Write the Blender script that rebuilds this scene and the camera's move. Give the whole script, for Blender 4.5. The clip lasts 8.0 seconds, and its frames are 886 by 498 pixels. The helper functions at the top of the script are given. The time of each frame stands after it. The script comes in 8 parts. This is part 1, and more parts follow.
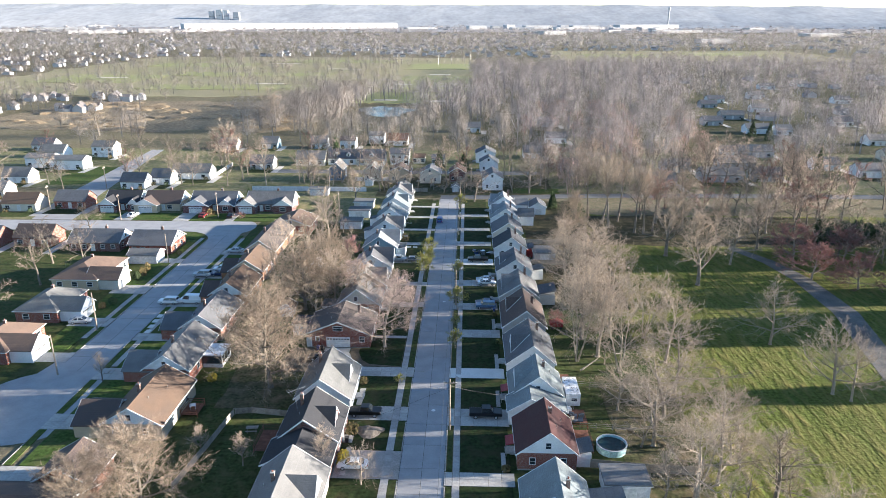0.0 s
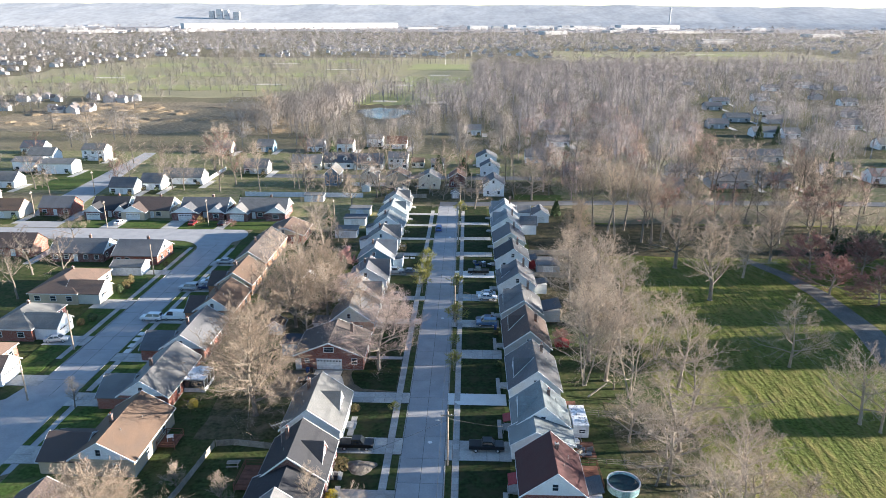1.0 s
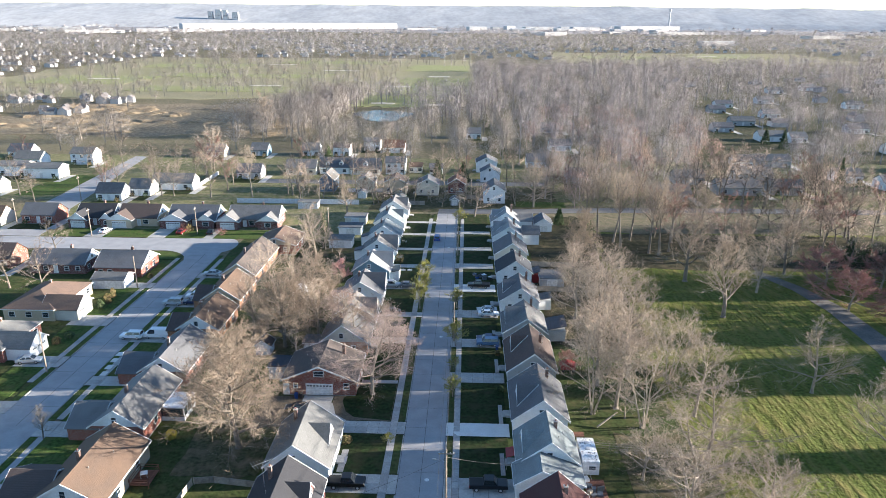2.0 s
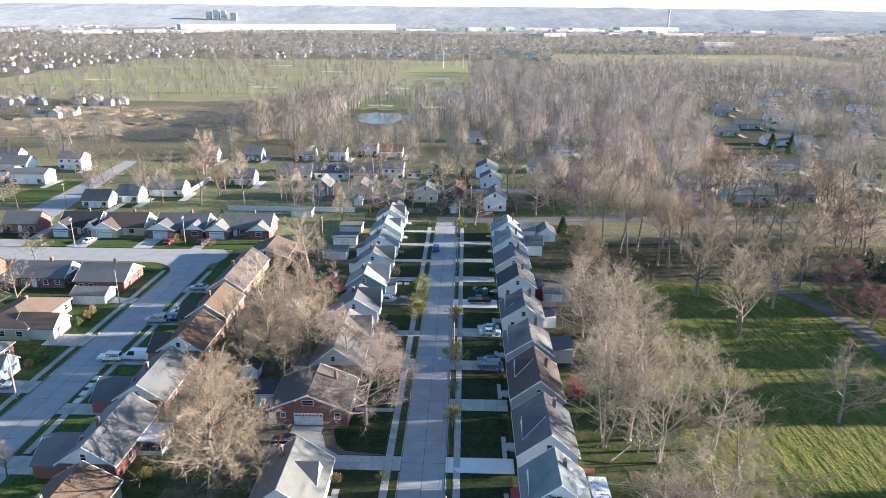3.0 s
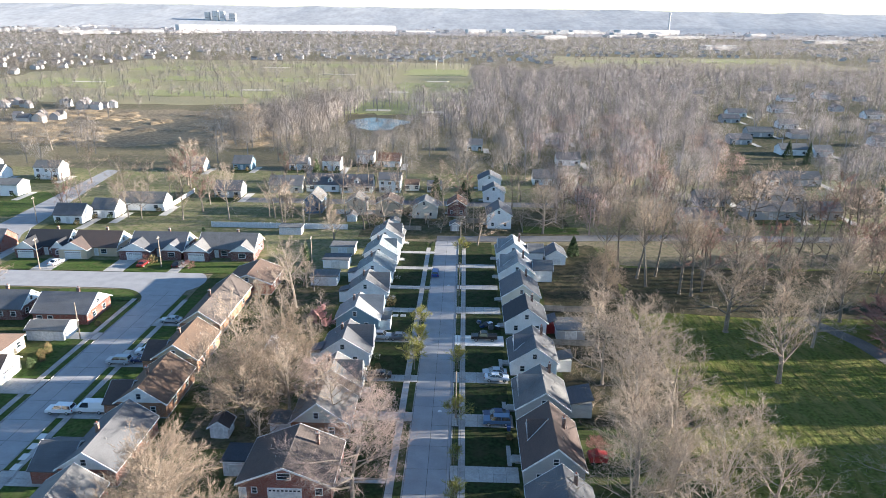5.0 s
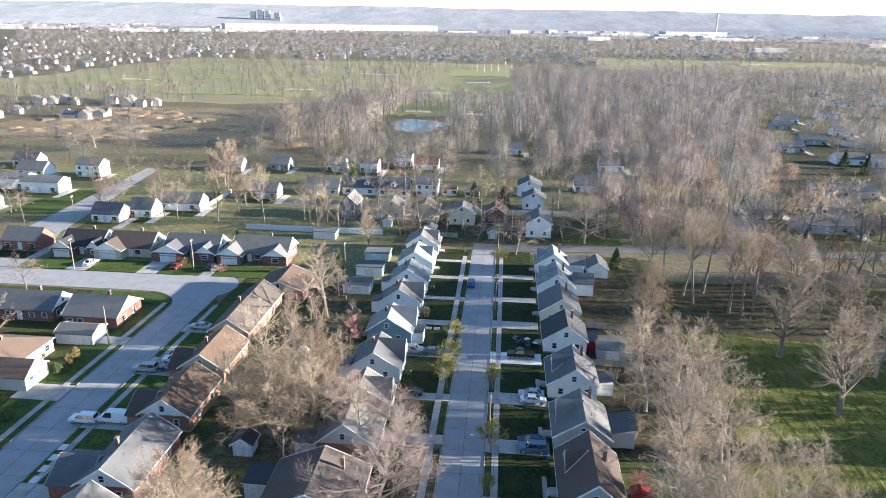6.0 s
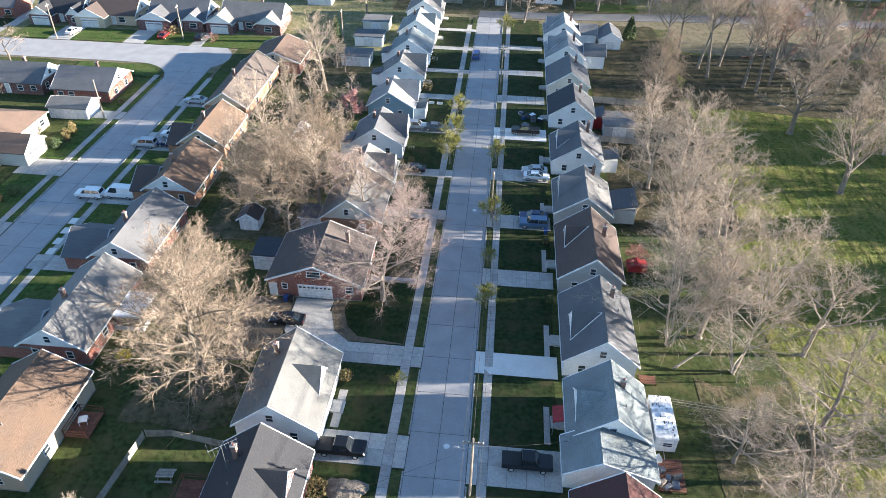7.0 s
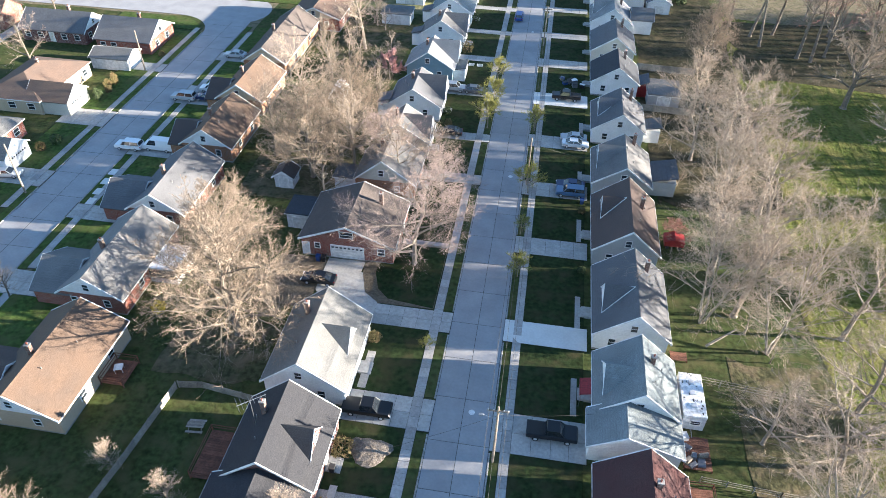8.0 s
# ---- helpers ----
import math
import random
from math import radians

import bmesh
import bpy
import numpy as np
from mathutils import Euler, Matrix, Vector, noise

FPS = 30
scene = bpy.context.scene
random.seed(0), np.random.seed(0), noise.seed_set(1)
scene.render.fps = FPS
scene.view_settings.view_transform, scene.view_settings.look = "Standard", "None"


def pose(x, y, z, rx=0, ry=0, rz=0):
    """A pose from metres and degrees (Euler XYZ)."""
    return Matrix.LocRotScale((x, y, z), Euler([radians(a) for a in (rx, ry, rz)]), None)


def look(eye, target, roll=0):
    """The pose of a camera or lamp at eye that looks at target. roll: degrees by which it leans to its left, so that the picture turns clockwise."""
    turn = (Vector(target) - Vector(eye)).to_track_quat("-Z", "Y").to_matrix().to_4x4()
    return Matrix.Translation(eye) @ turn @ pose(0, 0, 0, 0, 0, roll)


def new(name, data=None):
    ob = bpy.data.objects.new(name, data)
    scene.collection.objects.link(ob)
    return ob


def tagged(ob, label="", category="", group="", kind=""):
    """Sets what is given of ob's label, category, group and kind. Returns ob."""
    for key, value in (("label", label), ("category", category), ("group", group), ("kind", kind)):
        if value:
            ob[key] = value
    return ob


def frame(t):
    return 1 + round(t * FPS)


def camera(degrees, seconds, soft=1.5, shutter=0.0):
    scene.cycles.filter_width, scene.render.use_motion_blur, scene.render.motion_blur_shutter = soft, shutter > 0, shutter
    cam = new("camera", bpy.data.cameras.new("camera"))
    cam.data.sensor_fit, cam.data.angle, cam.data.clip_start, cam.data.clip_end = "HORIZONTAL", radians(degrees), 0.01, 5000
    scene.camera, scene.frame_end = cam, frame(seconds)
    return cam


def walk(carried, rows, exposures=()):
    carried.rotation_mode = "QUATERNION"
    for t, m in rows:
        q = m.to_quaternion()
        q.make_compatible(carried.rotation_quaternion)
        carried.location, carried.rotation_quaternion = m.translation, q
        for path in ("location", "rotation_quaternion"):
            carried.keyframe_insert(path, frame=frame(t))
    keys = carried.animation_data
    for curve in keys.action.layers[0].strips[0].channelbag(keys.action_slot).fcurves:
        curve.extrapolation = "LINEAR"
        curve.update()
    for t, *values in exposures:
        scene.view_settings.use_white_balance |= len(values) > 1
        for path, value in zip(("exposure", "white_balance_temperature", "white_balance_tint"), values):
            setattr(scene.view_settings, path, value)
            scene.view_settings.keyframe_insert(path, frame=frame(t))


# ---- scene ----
cam = camera(65.2, 8.0, soft=0.8)
PATH = [
    (0, (6.03, -0.671, 65.337), (5.966, 1.223, 64.697), 0.1),
    (0.5, (6.099, 4.083, 65.4), (6.034, 5.977, 64.76), 0.2),
    (1, (6.113, 8.778, 65.412), (6.048, 10.672, 64.772), 0.2),
    (1.5, (6.0, 13.445, 65.379), (5.936, 15.339, 64.74), 0.3),
    (3, (5.467, 27.676, 65.357), (5.409, 29.572, 64.721), 0.4),
    (3.5, (5.186, 32.336, 65.505), (5.131, 34.232, 64.87), 0.5),
    (4, (4.935, 37.195, 65.592), (4.883, 39.091, 64.957), 0.6),
    (5.5, (4.32, 50.296, 65.618), (4.259, 52.193, 64.988), 0.8),
    (6, (4.228, 53.079, 65.932), (4.067, 54.97, 65.299), 1.0),
    (6.5, (4.044, 54.586, 65.4), (3.881, 56.409, 64.594), 1.1),
    (7, (4.083, 55.41, 65.218), (3.95, 57.002, 64.014), 1.2),
    (7.5, (4.008, 56.108, 65.442), (3.853, 57.63, 64.155), 1.4),
    (8, (3.99, 56.206, 65.045), (3.773, 57.72, 63.755), 1.5),
]
walk(cam, [(t, look(eye, target, roll)) for t, eye, target, roll in PATH],
     exposures=[(0, 2.23, 6050, 10), (6.5, 2.26, 6050, 10), (7.1, 2.58, 6150, 10), (8, 2.64, 6180, 10)])

# ---- light ----
SUN_EL, SUN_AZ = 11.0, 6.0          # degrees above the ground; from +x towards +y
world = bpy.data.worlds.new("world")
scene.world = world
world.use_nodes = True
wn = world.node_tree.nodes
sky = wn.new("ShaderNodeTexSky")
sky.sky_type = "NISHITA"
sky.sun_disc = False
sky.sun_elevation = radians(SUN_EL)
sky.sun_rotation = radians(90 - SUN_AZ)
sky.air_density, sky.dust_density, sky.ozone_density = 0.9, 0.0, 2.0
world.node_tree.links.new(sky.outputs[0], wn["Background"].inputs[0])
wn["Background"].inputs[1].default_value = 0.074
sun_dir = Vector((math.cos(radians(SUN_EL)) * math.cos(radians(SUN_AZ)), math.cos(radians(SUN_EL)) * math.sin(radians(SUN_AZ)), math.sin(radians(SUN_EL))))
sun_data = bpy.data.lights.new("sun", "SUN")
sun_data.energy, sun_data.angle, sun_data.color = 5.0, radians(0.6), (1.0, 0.87, 0.71)
sun = new("sun", sun_data)
sun.matrix_world = look(sun_dir * 300, (0, 0, 0))


# ---- materials ----
def mat(name, base, second=None, rough=0.85, scale=1.0, fine=12.0, bump=0.0, bump_scale=None, metal=0.0, vary=0.0, stretch=(1, 1, 1), coords="Object", amount=1.0, spec=0.35, fine_amount=0.35):
    """A surface with a broad stain of the second colour, a fine grain, a relief and a brightness that differs from object to object."""
    m = bpy.data.materials.new(name)
    m.use_nodes = True
    n, l = m.node_tree.nodes, m.node_tree.links
    b = n["Principled BSDF"]
    b.inputs["Roughness"].default_value, b.inputs["Metallic"].default_value = rough, metal
    b.inputs["Specular IOR Level"].default_value = spec
    second = second or tuple(c * 0.72 for c in base)
    tc, mp = n.new("ShaderNodeTexCoord"), n.new("ShaderNodeMapping")
    mp.inputs["Scale"].default_value = stretch
    if coords == "World":
        geo = n.new("ShaderNodeNewGeometry")
        l.new(geo.outputs["Position"], mp.inputs[0])
    else:
        l.new(tc.outputs[coords], mp.inputs[0])
    big, small = n.new("ShaderNodeTexNoise"), n.new("ShaderNodeTexNoise")
    big.inputs["Scale"].default_value, big.inputs["Detail"].default_value = scale, 5
    small.inputs["Scale"].default_value, small.inputs["Detail"].default_value = fine, 4
    l.new(mp.outputs[0], big.inputs["Vector"]), l.new(mp.outputs[0], small.inputs["Vector"])
    ramp = n.new("ShaderNodeMapRange")
    ramp.inputs["From Min"].default_value, ramp.inputs["From Max"].default_value = 0.35, 0.68
    ramp.inputs["To Max"].default_value = amount
    l.new(big.outputs["Fac"], ramp.inputs["Value"])
    mix = n.new("ShaderNodeMix")
    mix.data_type = "RGBA"
    mix.inputs["A"].default_value, mix.inputs["B"].default_value = (*base, 1), (*second, 1)
    l.new(ramp.outputs[0], mix.inputs["Factor"])
    hsv = n.new("ShaderNodeHueSaturation")
    l.new(mix.outputs["Result"], hsv.inputs["Color"])
    val = n.new("ShaderNodeMapRange")
    val.inputs["From Min"].default_value, val.inputs["From Max"].default_value = 0.3, 0.7
    val.inputs["To Min"].default_value, val.inputs["To Max"].default_value = 1 - fine_amount, 1 + fine_amount
    l.new(small.outputs["Fac"], val.inputs["Value"])
    if vary:
        info, vr, mul = n.new("ShaderNodeObjectInfo"), n.new("ShaderNodeMapRange"), n.new("ShaderNodeMath")
        vr.inputs["To Min"].default_value, vr.inputs["To Max"].default_value = 1 - vary, 1 + vary
        mul.operation = "MULTIPLY"
        l.new(info.outputs["Random"], vr.inputs["Value"])
        l.new(vr.outputs[0], mul.inputs[0]), l.new(val.outputs[0], mul.inputs[1]), l.new(mul.outputs[0], hsv.inputs["Value"])
    else:
        l.new(val.outputs[0], hsv.inputs["Value"])
    l.new(hsv.outputs[0], b.inputs["Base Color"])
    if bump:
        bp, bt = n.new("ShaderNodeBump"), n.new("ShaderNodeTexNoise")
        bt.inputs["Scale"].default_value, bt.inputs["Detail"].default_value = bump_scale or fine, 4
        l.new(mp.outputs[0], bt.inputs["Vector"])
        bp.inputs["Strength"].default_value, bp.inputs["Distance"].default_value = 1.0, bump
        l.new(bt.outputs["Fac"], bp.inputs["Height"]), l.new(bp.outputs[0], b.inputs["Normal"])
    return m


def shingle(name, base, second=None):
    """Roof shingles: courses along the slope, tabs of slightly different tones, streaks and stains."""
    m = mat(name, base, second or tuple(c * 0.7 + 0.02 for c in base), rough=0.95, scale=0.35, fine=9.0, bump=0.03, bump_scale=7.0, vary=0.08, stretch=(1.2, 1.0, 1.2), spec=0.2)
    n, l = m.node_tree.nodes, m.node_tree.links
    brick, tc = n.new("ShaderNodeTexBrick"), n.new("ShaderNodeTexCoord")
    mp = n.new("ShaderNodeMapping")
    sep, comb = n.new("ShaderNodeSeparateXYZ"), n.new("ShaderNodeCombineXYZ")
    l.new(tc.outputs["Object"], sep.inputs[0])
    l.new(sep.outputs["Y"], comb.inputs["X"]), l.new(sep.outputs["Z"], comb.inputs["Y"])
    l.new(comb.outputs[0], brick.inputs["Vector"])
    brick.inputs["Color1"].default_value, brick.inputs["Color2"].default_value, brick.inputs["Mortar"].default_value = (1, 1, 1, 1), (0.72, 0.72, 0.72, 1), (0.45, 0.45, 0.45, 1)
    brick.inputs["Scale"].default_value, brick.inputs["Mortar Size"].default_value = 1.0, 0.012
    brick.inputs["Brick Width"].default_value, brick.inputs["Row Height"].default_value = 0.6, 0.16
    b = n["Principled BSDF"]
    old = b.inputs["Base Color"].links[0].from_socket
    mul = n.new("ShaderNodeMix")
    mul.data_type, mul.blend_type = "RGBA", "MULTIPLY"
    mul.inputs["Factor"].default_value = 0.28
    l.new(old, mul.inputs["A"]), l.new(brick.outputs["Color"], mul.inputs["B"]), l.new(mul.outputs["Result"], b.inputs["Base Color"])
    return m


def siding(name, base, course=0.13):
    """Lapped boards: thin shadow lines between level courses."""
    m = mat(name, base, tuple(c * 0.9 for c in base), rough=0.6, scale=0.5, fine=5.0, vary=0.04, fine_amount=0.08)
    n, l = m.node_tree.nodes, m.node_tree.links
    tc, wave, bp = n.new("ShaderNodeTexCoord"), n.new("ShaderNodeTexWave"), n.new("ShaderNodeBump")
    wave.wave_type, wave.bands_direction, wave.wave_profile = "BANDS", "Z", "SAW"
    wave.inputs["Scale"].default_value = 0.314 / course / 2
    l.new(tc.outputs["Object"], wave.inputs["Vector"])
    bp.inputs["Strength"].default_value, bp.inputs["Distance"].default_value = 0.8, 0.02
    l.new(wave.outputs["Fac"], bp.inputs["Height"]), l.new(bp.outputs[0], n["Principled BSDF"].inputs["Normal"])
    return m


def brickwork(name, c1, c2, mortar=(0.35, 0.32, 0.3)):
    m = mat(name, c1, c2, rough=0.9, scale=0.6, fine=6, vary=0.05)
    n, l = m.node_tree.nodes, m.node_tree.links
    tc, sep, comb, add = n.new("ShaderNodeTexCoord"), n.new("ShaderNodeSeparateXYZ"), n.new("ShaderNodeCombineXYZ"), n.new("ShaderNodeMath")
    brick = n.new("ShaderNodeTexBrick")
    l.new(tc.outputs["Object"], sep.inputs[0])
    l.new(sep.outputs["X"], add.inputs[0]), l.new(sep.outputs["Y"], add.inputs[1])
    l.new(add.outputs[0], comb.inputs["X"]), l.new(sep.outputs["Z"], comb.inputs["Y"]), l.new(comb.outputs[0], brick.inputs["Vector"])
    brick.inputs["Color1"].default_value, brick.inputs["Color2"].default_value, brick.inputs["Mortar"].default_value = (*c1, 1), (*c2, 1), (*mortar, 1)
    brick.inputs["Scale"].default_value, brick.inputs["Mortar Size"].default_value = 1.0, 0.006
    brick.inputs["Brick Width"].default_value, brick.inputs["Row Height"].default_value = 0.21, 0.07
    hsv = [x for x in n if x.bl_idname == "ShaderNodeHueSaturation"][0]
    l.new(brick.outputs["Color"], hsv.inputs["Color"])
    return m


def paint(name, colour, rough=0.3, coat=0.6):
    m = bpy.data.materials.new(name)
    m.use_nodes = True
    b = m.node_tree.nodes["Principled BSDF"]
    b.inputs["Base Color"].default_value, b.inputs["Roughness"].default_value = (*colour, 1), rough
    b.inputs["Coat Weight"].default_value = coat
    return m


def glass(name, tint=(0.03, 0.04, 0.05)):
    m = paint(name, tint, 0.04, 0.0)
    m.node_tree.nodes["Principled BSDF"].inputs["Specular IOR Level"].default_value = 0.9
    return m


def grass(name, base, second, third, streak=0.0, bump=0.05, scale=0.12):
    """Turf: patches of three tones, a fine grain and, where mown or furrowed, diagonal streaks."""
    m = mat(name, base, second, rough=0.95, scale=scale, fine=1.6, bump=bump, bump_scale=2.2, coords="World", spec=0.1, fine_amount=0.45)
    n, l = m.node_tree.nodes, m.node_tree.links
    b = n["Principled BSDF"]
    old = b.inputs["Base Color"].links[0].from_socket
    geo, mp, nz, rp, mix = n.new("ShaderNodeNewGeometry"), n.new("ShaderNodeMapping"), n.new("ShaderNodeTexNoise"), n.new("ShaderNodeMapRange"), n.new("ShaderNodeMix")
    l.new(geo.outputs["Position"], mp.inputs[0])
    if streak:
        mp.inputs["Rotation"].default_value = (0, 0, radians(32))
        mp.inputs["Scale"].default_value = (0.75, 0.2, 1)
        nz.inputs["Scale"].default_value = 0.9
    else:
        nz.inputs["Scale"].default_value = 0.45
    nz.inputs["Detail"].default_value = 6
    l.new(mp.outputs[0], nz.inputs["Vector"])
    rp.inputs["From Min"].default_value, rp.inputs["From Max"].default_value = 0.45, 0.7
    l.new(nz.outputs["Fac"], rp.inputs["Value"])
    mix.data_type = "RGBA"
    l.new(rp.outputs[0], mix.inputs["Factor"]), l.new(old, mix.inputs["A"])
    mix.inputs["B"].default_value = (*third, 1)
    l.new(mix.outputs["Result"], b.inputs["Base Color"])
    if streak:
        bp = n.new("ShaderNodeBump")
        bp.inputs["Strength"].default_value, bp.inputs["Distance"].default_value = 1.0, streak
        l.new(nz.outputs["Fac"], bp.inputs["Height"])
        inner = [x for x in n if x.bl_idname == "ShaderNodeBump" and x != bp]
        if inner:
            l.new(inner[0].outputs[0], bp.inputs["Normal"])
        l.new(bp.outputs[0], b.inputs["Normal"])
    return m


CONCRETE = mat("road_concrete", (0.32, 0.32, 0.325), (0.27, 0.27, 0.275), scale=0.35, fine=3.0, bump=0.01, bump_scale=14, vary=0.06, coords="World", fine_amount=0.05)
WALKCON = mat("walk_concrete", (0.37, 0.355, 0.335), (0.30, 0.285, 0.27), scale=0.6, fine=4.0, bump=0.01, vary=0.14, coords="World", fine_amount=0.15)
DRIVECON = mat("drive_concrete", (0.41, 0.395, 0.37), (0.33, 0.32, 0.30), scale=0.4, fine=3.0, bump=0.01, vary=0.10, coords="World", fine_amount=0.15)
NEWCON = mat("new_concrete", (0.66, 0.65, 0.62), (0.60, 0.59, 0.56), scale=0.3, fine=4.0, bump=0.005, vary=0.04, coords="World", fine_amount=0.06)
KERB = mat("kerb_concrete", (0.34, 0.33, 0.31), scale=0.7, fine=6.0, bump=0.01, vary=0.1, coords="World")
OLDCON = mat("old_road_concrete", (0.15, 0.15, 0.152), (0.11, 0.11, 0.112), scale=0.2, fine=3.0, coords="World", fine_amount=0.15)
LANE = mat("worn_asphalt", (0.15, 0.135, 0.12), (0.09, 0.088, 0.08), scale=0.25, fine=4.0, bump=0.01, coords="World")
JOINT = mat("joint_dirt", (0.055, 0.05, 0.042), scale=1.0, fine=6.0, coords="World")
IRON = mat("cast_iron", (0.72, 0.72, 0.71), rough=0.6, scale=3, fine=30, fine_amount=0.1)
# Front turf, darkened to carry the shade of the houses.
SHADELAWN = grass("shaded_lawn_turf", (0.021, 0.035, 0.012), (0.028, 0.042, 0.015), (0.048, 0.046, 0.023))
# The same turf lightened to carry sunlight.
SUNLAWN = grass("sunlit_lawn_turf", (0.05, 0.085, 0.02), (0.06, 0.092, 0.024), (0.085, 0.095, 0.035))
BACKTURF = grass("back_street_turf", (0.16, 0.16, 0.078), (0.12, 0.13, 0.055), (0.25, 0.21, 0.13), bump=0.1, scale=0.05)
# Leaf litter in a darker brown, with tree shade included in the tone.
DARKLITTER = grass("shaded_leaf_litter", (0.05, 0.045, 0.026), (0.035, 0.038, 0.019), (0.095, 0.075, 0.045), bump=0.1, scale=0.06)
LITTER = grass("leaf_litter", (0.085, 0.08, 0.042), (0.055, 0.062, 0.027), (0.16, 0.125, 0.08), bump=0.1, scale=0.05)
YARD = grass("yard_turf", (0.052, 0.070, 0.023), (0.040, 0.054, 0.019), (0.085, 0.082, 0.036), scale=0.08)
PARK = grass("park_turf", (0.080, 0.102, 0.020), (0.106, 0.114, 0.027), (0.165, 0.145, 0.047), streak=0.42, bump=0.16, scale=0.05)
FIELD = grass("field_ground", (0.155, 0.137, 0.085), (0.11, 0.10, 0.058), (0.20, 0.165, 0.115), bump=0.15, scale=0.02)
# Far plain: the paleness is haze mixed into the ground colour.
PLAIN = grass("hazed_plain_ground", (0.30, 0.29, 0.29), (0.22, 0.21, 0.21), (0.36, 0.35, 0.35), bump=0.0, scale=0.006)
# Golf turf and fairway: winter grass with distance haze in the tones.
GOLF = grass("hazed_golf_turf", (0.25, 0.23, 0.13), (0.29, 0.25, 0.165), (0.26, 0.24, 0.135), bump=0.0, scale=0.012)
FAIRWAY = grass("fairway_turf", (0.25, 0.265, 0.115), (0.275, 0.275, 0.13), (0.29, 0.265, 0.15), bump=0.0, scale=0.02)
REED = grass("dry_reed", (0.27, 0.205, 0.13), (0.21, 0.16, 0.105), (0.32, 0.25, 0.165), bump=0.3, scale=0.05)
MARSH = grass("marsh_ground", (0.21, 0.17, 0.115), (0.13, 0.11, 0.08), (0.31, 0.25, 0.165), bump=0.3, scale=0.03)
MOUND = mat("dug_earth", (0.22, 0.185, 0.15), (0.14, 0.115, 0.09), scale=1.2, fine=6, bump=0.15, coords="World")
SOIL = mat("soil", (0.16, 0.125, 0.085), (0.10, 0.08, 0.055), scale=0.5, fine=4, bump=0.08, coords="World")
SAND = mat("sand", (0.55, 0.5, 0.4), scale=0.1, fine=1, coords="World")
GRAVEL = mat("gravel", (0.33, 0.31, 0.29), (0.25, 0.24, 0.22), scale=0.7, fine=9, bump=0.03, coords="World")
WATER = glass("pond_water", (0.05, 0.08, 0.10))
WHITE = siding("white_siding", (0.86, 0.86, 0.855))
CREAM = siding("cream_siding", (0.66, 0.62, 0.53))
GREYSIDE = siding("grey_siding", (0.42, 0.43, 0.44))
TEAL = siding("blue_siding", (0.20, 0.30, 0.36))
BLUESIDE = siding("deep_blue_siding", (0.10, 0.17, 0.26))
TANSIDE = siding("tan_siding", (0.55, 0.45, 0.33))
TRIM = mat("white_trim", (0.86, 0.86, 0.86), rough=0.5, scale=1, fine=6, fine_amount=0.06)
DARKTRIM = mat("dark_trim", (0.06, 0.055, 0.05), rough=0.6)
CHIMNEYBRICK = brickwork("chimney_brick", (0.16, 0.085, 0.06), (0.12, 0.06, 0.045))
BRICK = brickwork("red_brick", (0.26, 0.075, 0.045), (0.20, 0.055, 0.038))
DARKBRICK = brickwork("dark_brick", (0.15, 0.05, 0.045), (0.10, 0.035, 0.032))
ORANGEBRICK = brickwork("orange_brick", (0.36, 0.17, 0.08), (0.28, 0.12, 0.06))
ROOFS = {
    "grey": shingle("grey_shingle", (0.19, 0.188, 0.186)),
    "pale": shingle("pale_shingle", (0.175, 0.176, 0.172)),
    "frost": shingle("frost_shingle", (0.27, 0.275, 0.28), (0.20, 0.205, 0.21)),
    "green": shingle("weathered_shingle", (0.21, 0.24, 0.25), (0.16, 0.18, 0.185)),
    "slate": shingle("slate_shingle", (0.135, 0.138, 0.148)),
    "navy": shingle("black_shingle", (0.055, 0.06, 0.07)),
    "charcoal": shingle("charcoal_shingle", (0.045, 0.046, 0.052)),
    "brown": shingle("brown_shingle", (0.105, 0.08, 0.072)),
    "tan": shingle("tan_shingle", (0.14, 0.096, 0.07)),
    "maroon": shingle("maroon_shingle", (0.08, 0.038, 0.037)),
    "umber": shingle("umber_shingle", (0.16, 0.112, 0.088)),
    "bark": shingle("dark_brown_shingle", (0.12, 0.10, 0.09)),
    "rust": shingle("rust_shingle", (0.24, 0.13, 0.09)),
}
PANE = glass("window_glass")
DOORWOOD = mat("door_paint", (0.75, 0.75, 0.74), rough=0.4, scale=2, fine=10, fine_amount=0.05)
REDPAINT = mat("red_paint", (0.27, 0.026, 0.028), rough=0.5, scale=1, fine=6)
DECKWOOD = mat("deck_wood", (0.19, 0.085, 0.055), (0.13, 0.06, 0.04), scale=1.5, fine=9, bump=0.01, vary=0.2)
FENCEWOOD = mat("fence_wood", (0.33, 0.29, 0.24), (0.24, 0.21, 0.18), scale=1.5, fine=9, bump=0.01, vary=0.2)
POLEWOOD = mat("pole_wood", (0.30, 0.25, 0.20), (0.22, 0.18, 0.14), scale=2, fine=12, bump=0.01)
METAL = mat("galvanised", (0.5, 0.5, 0.5), rough=0.4, metal=0.8, scale=2, fine=12)
WIRE = mat("wire", (0.03, 0.03, 0.03), rough=0.5)
PLASTIC = mat("white_plastic", (0.75, 0.75, 0.76), rough=0.4, scale=2, fine=9, fine_amount=0.1)
POOLBLUE = mat("pool_wall", (0.45, 0.70, 0.74), rough=0.4, scale=1, fine=5)
POOLCOVER = mat("pool_water", (0.015, 0.05, 0.055), (0.04, 0.055, 0.055), rough=0.5, scale=0.9, fine=3)
BARK = mat("bark", (0.30, 0.25, 0.20), (0.215, 0.178, 0.142), scale=0.8, fine=7, bump=0.04, vary=0.12)
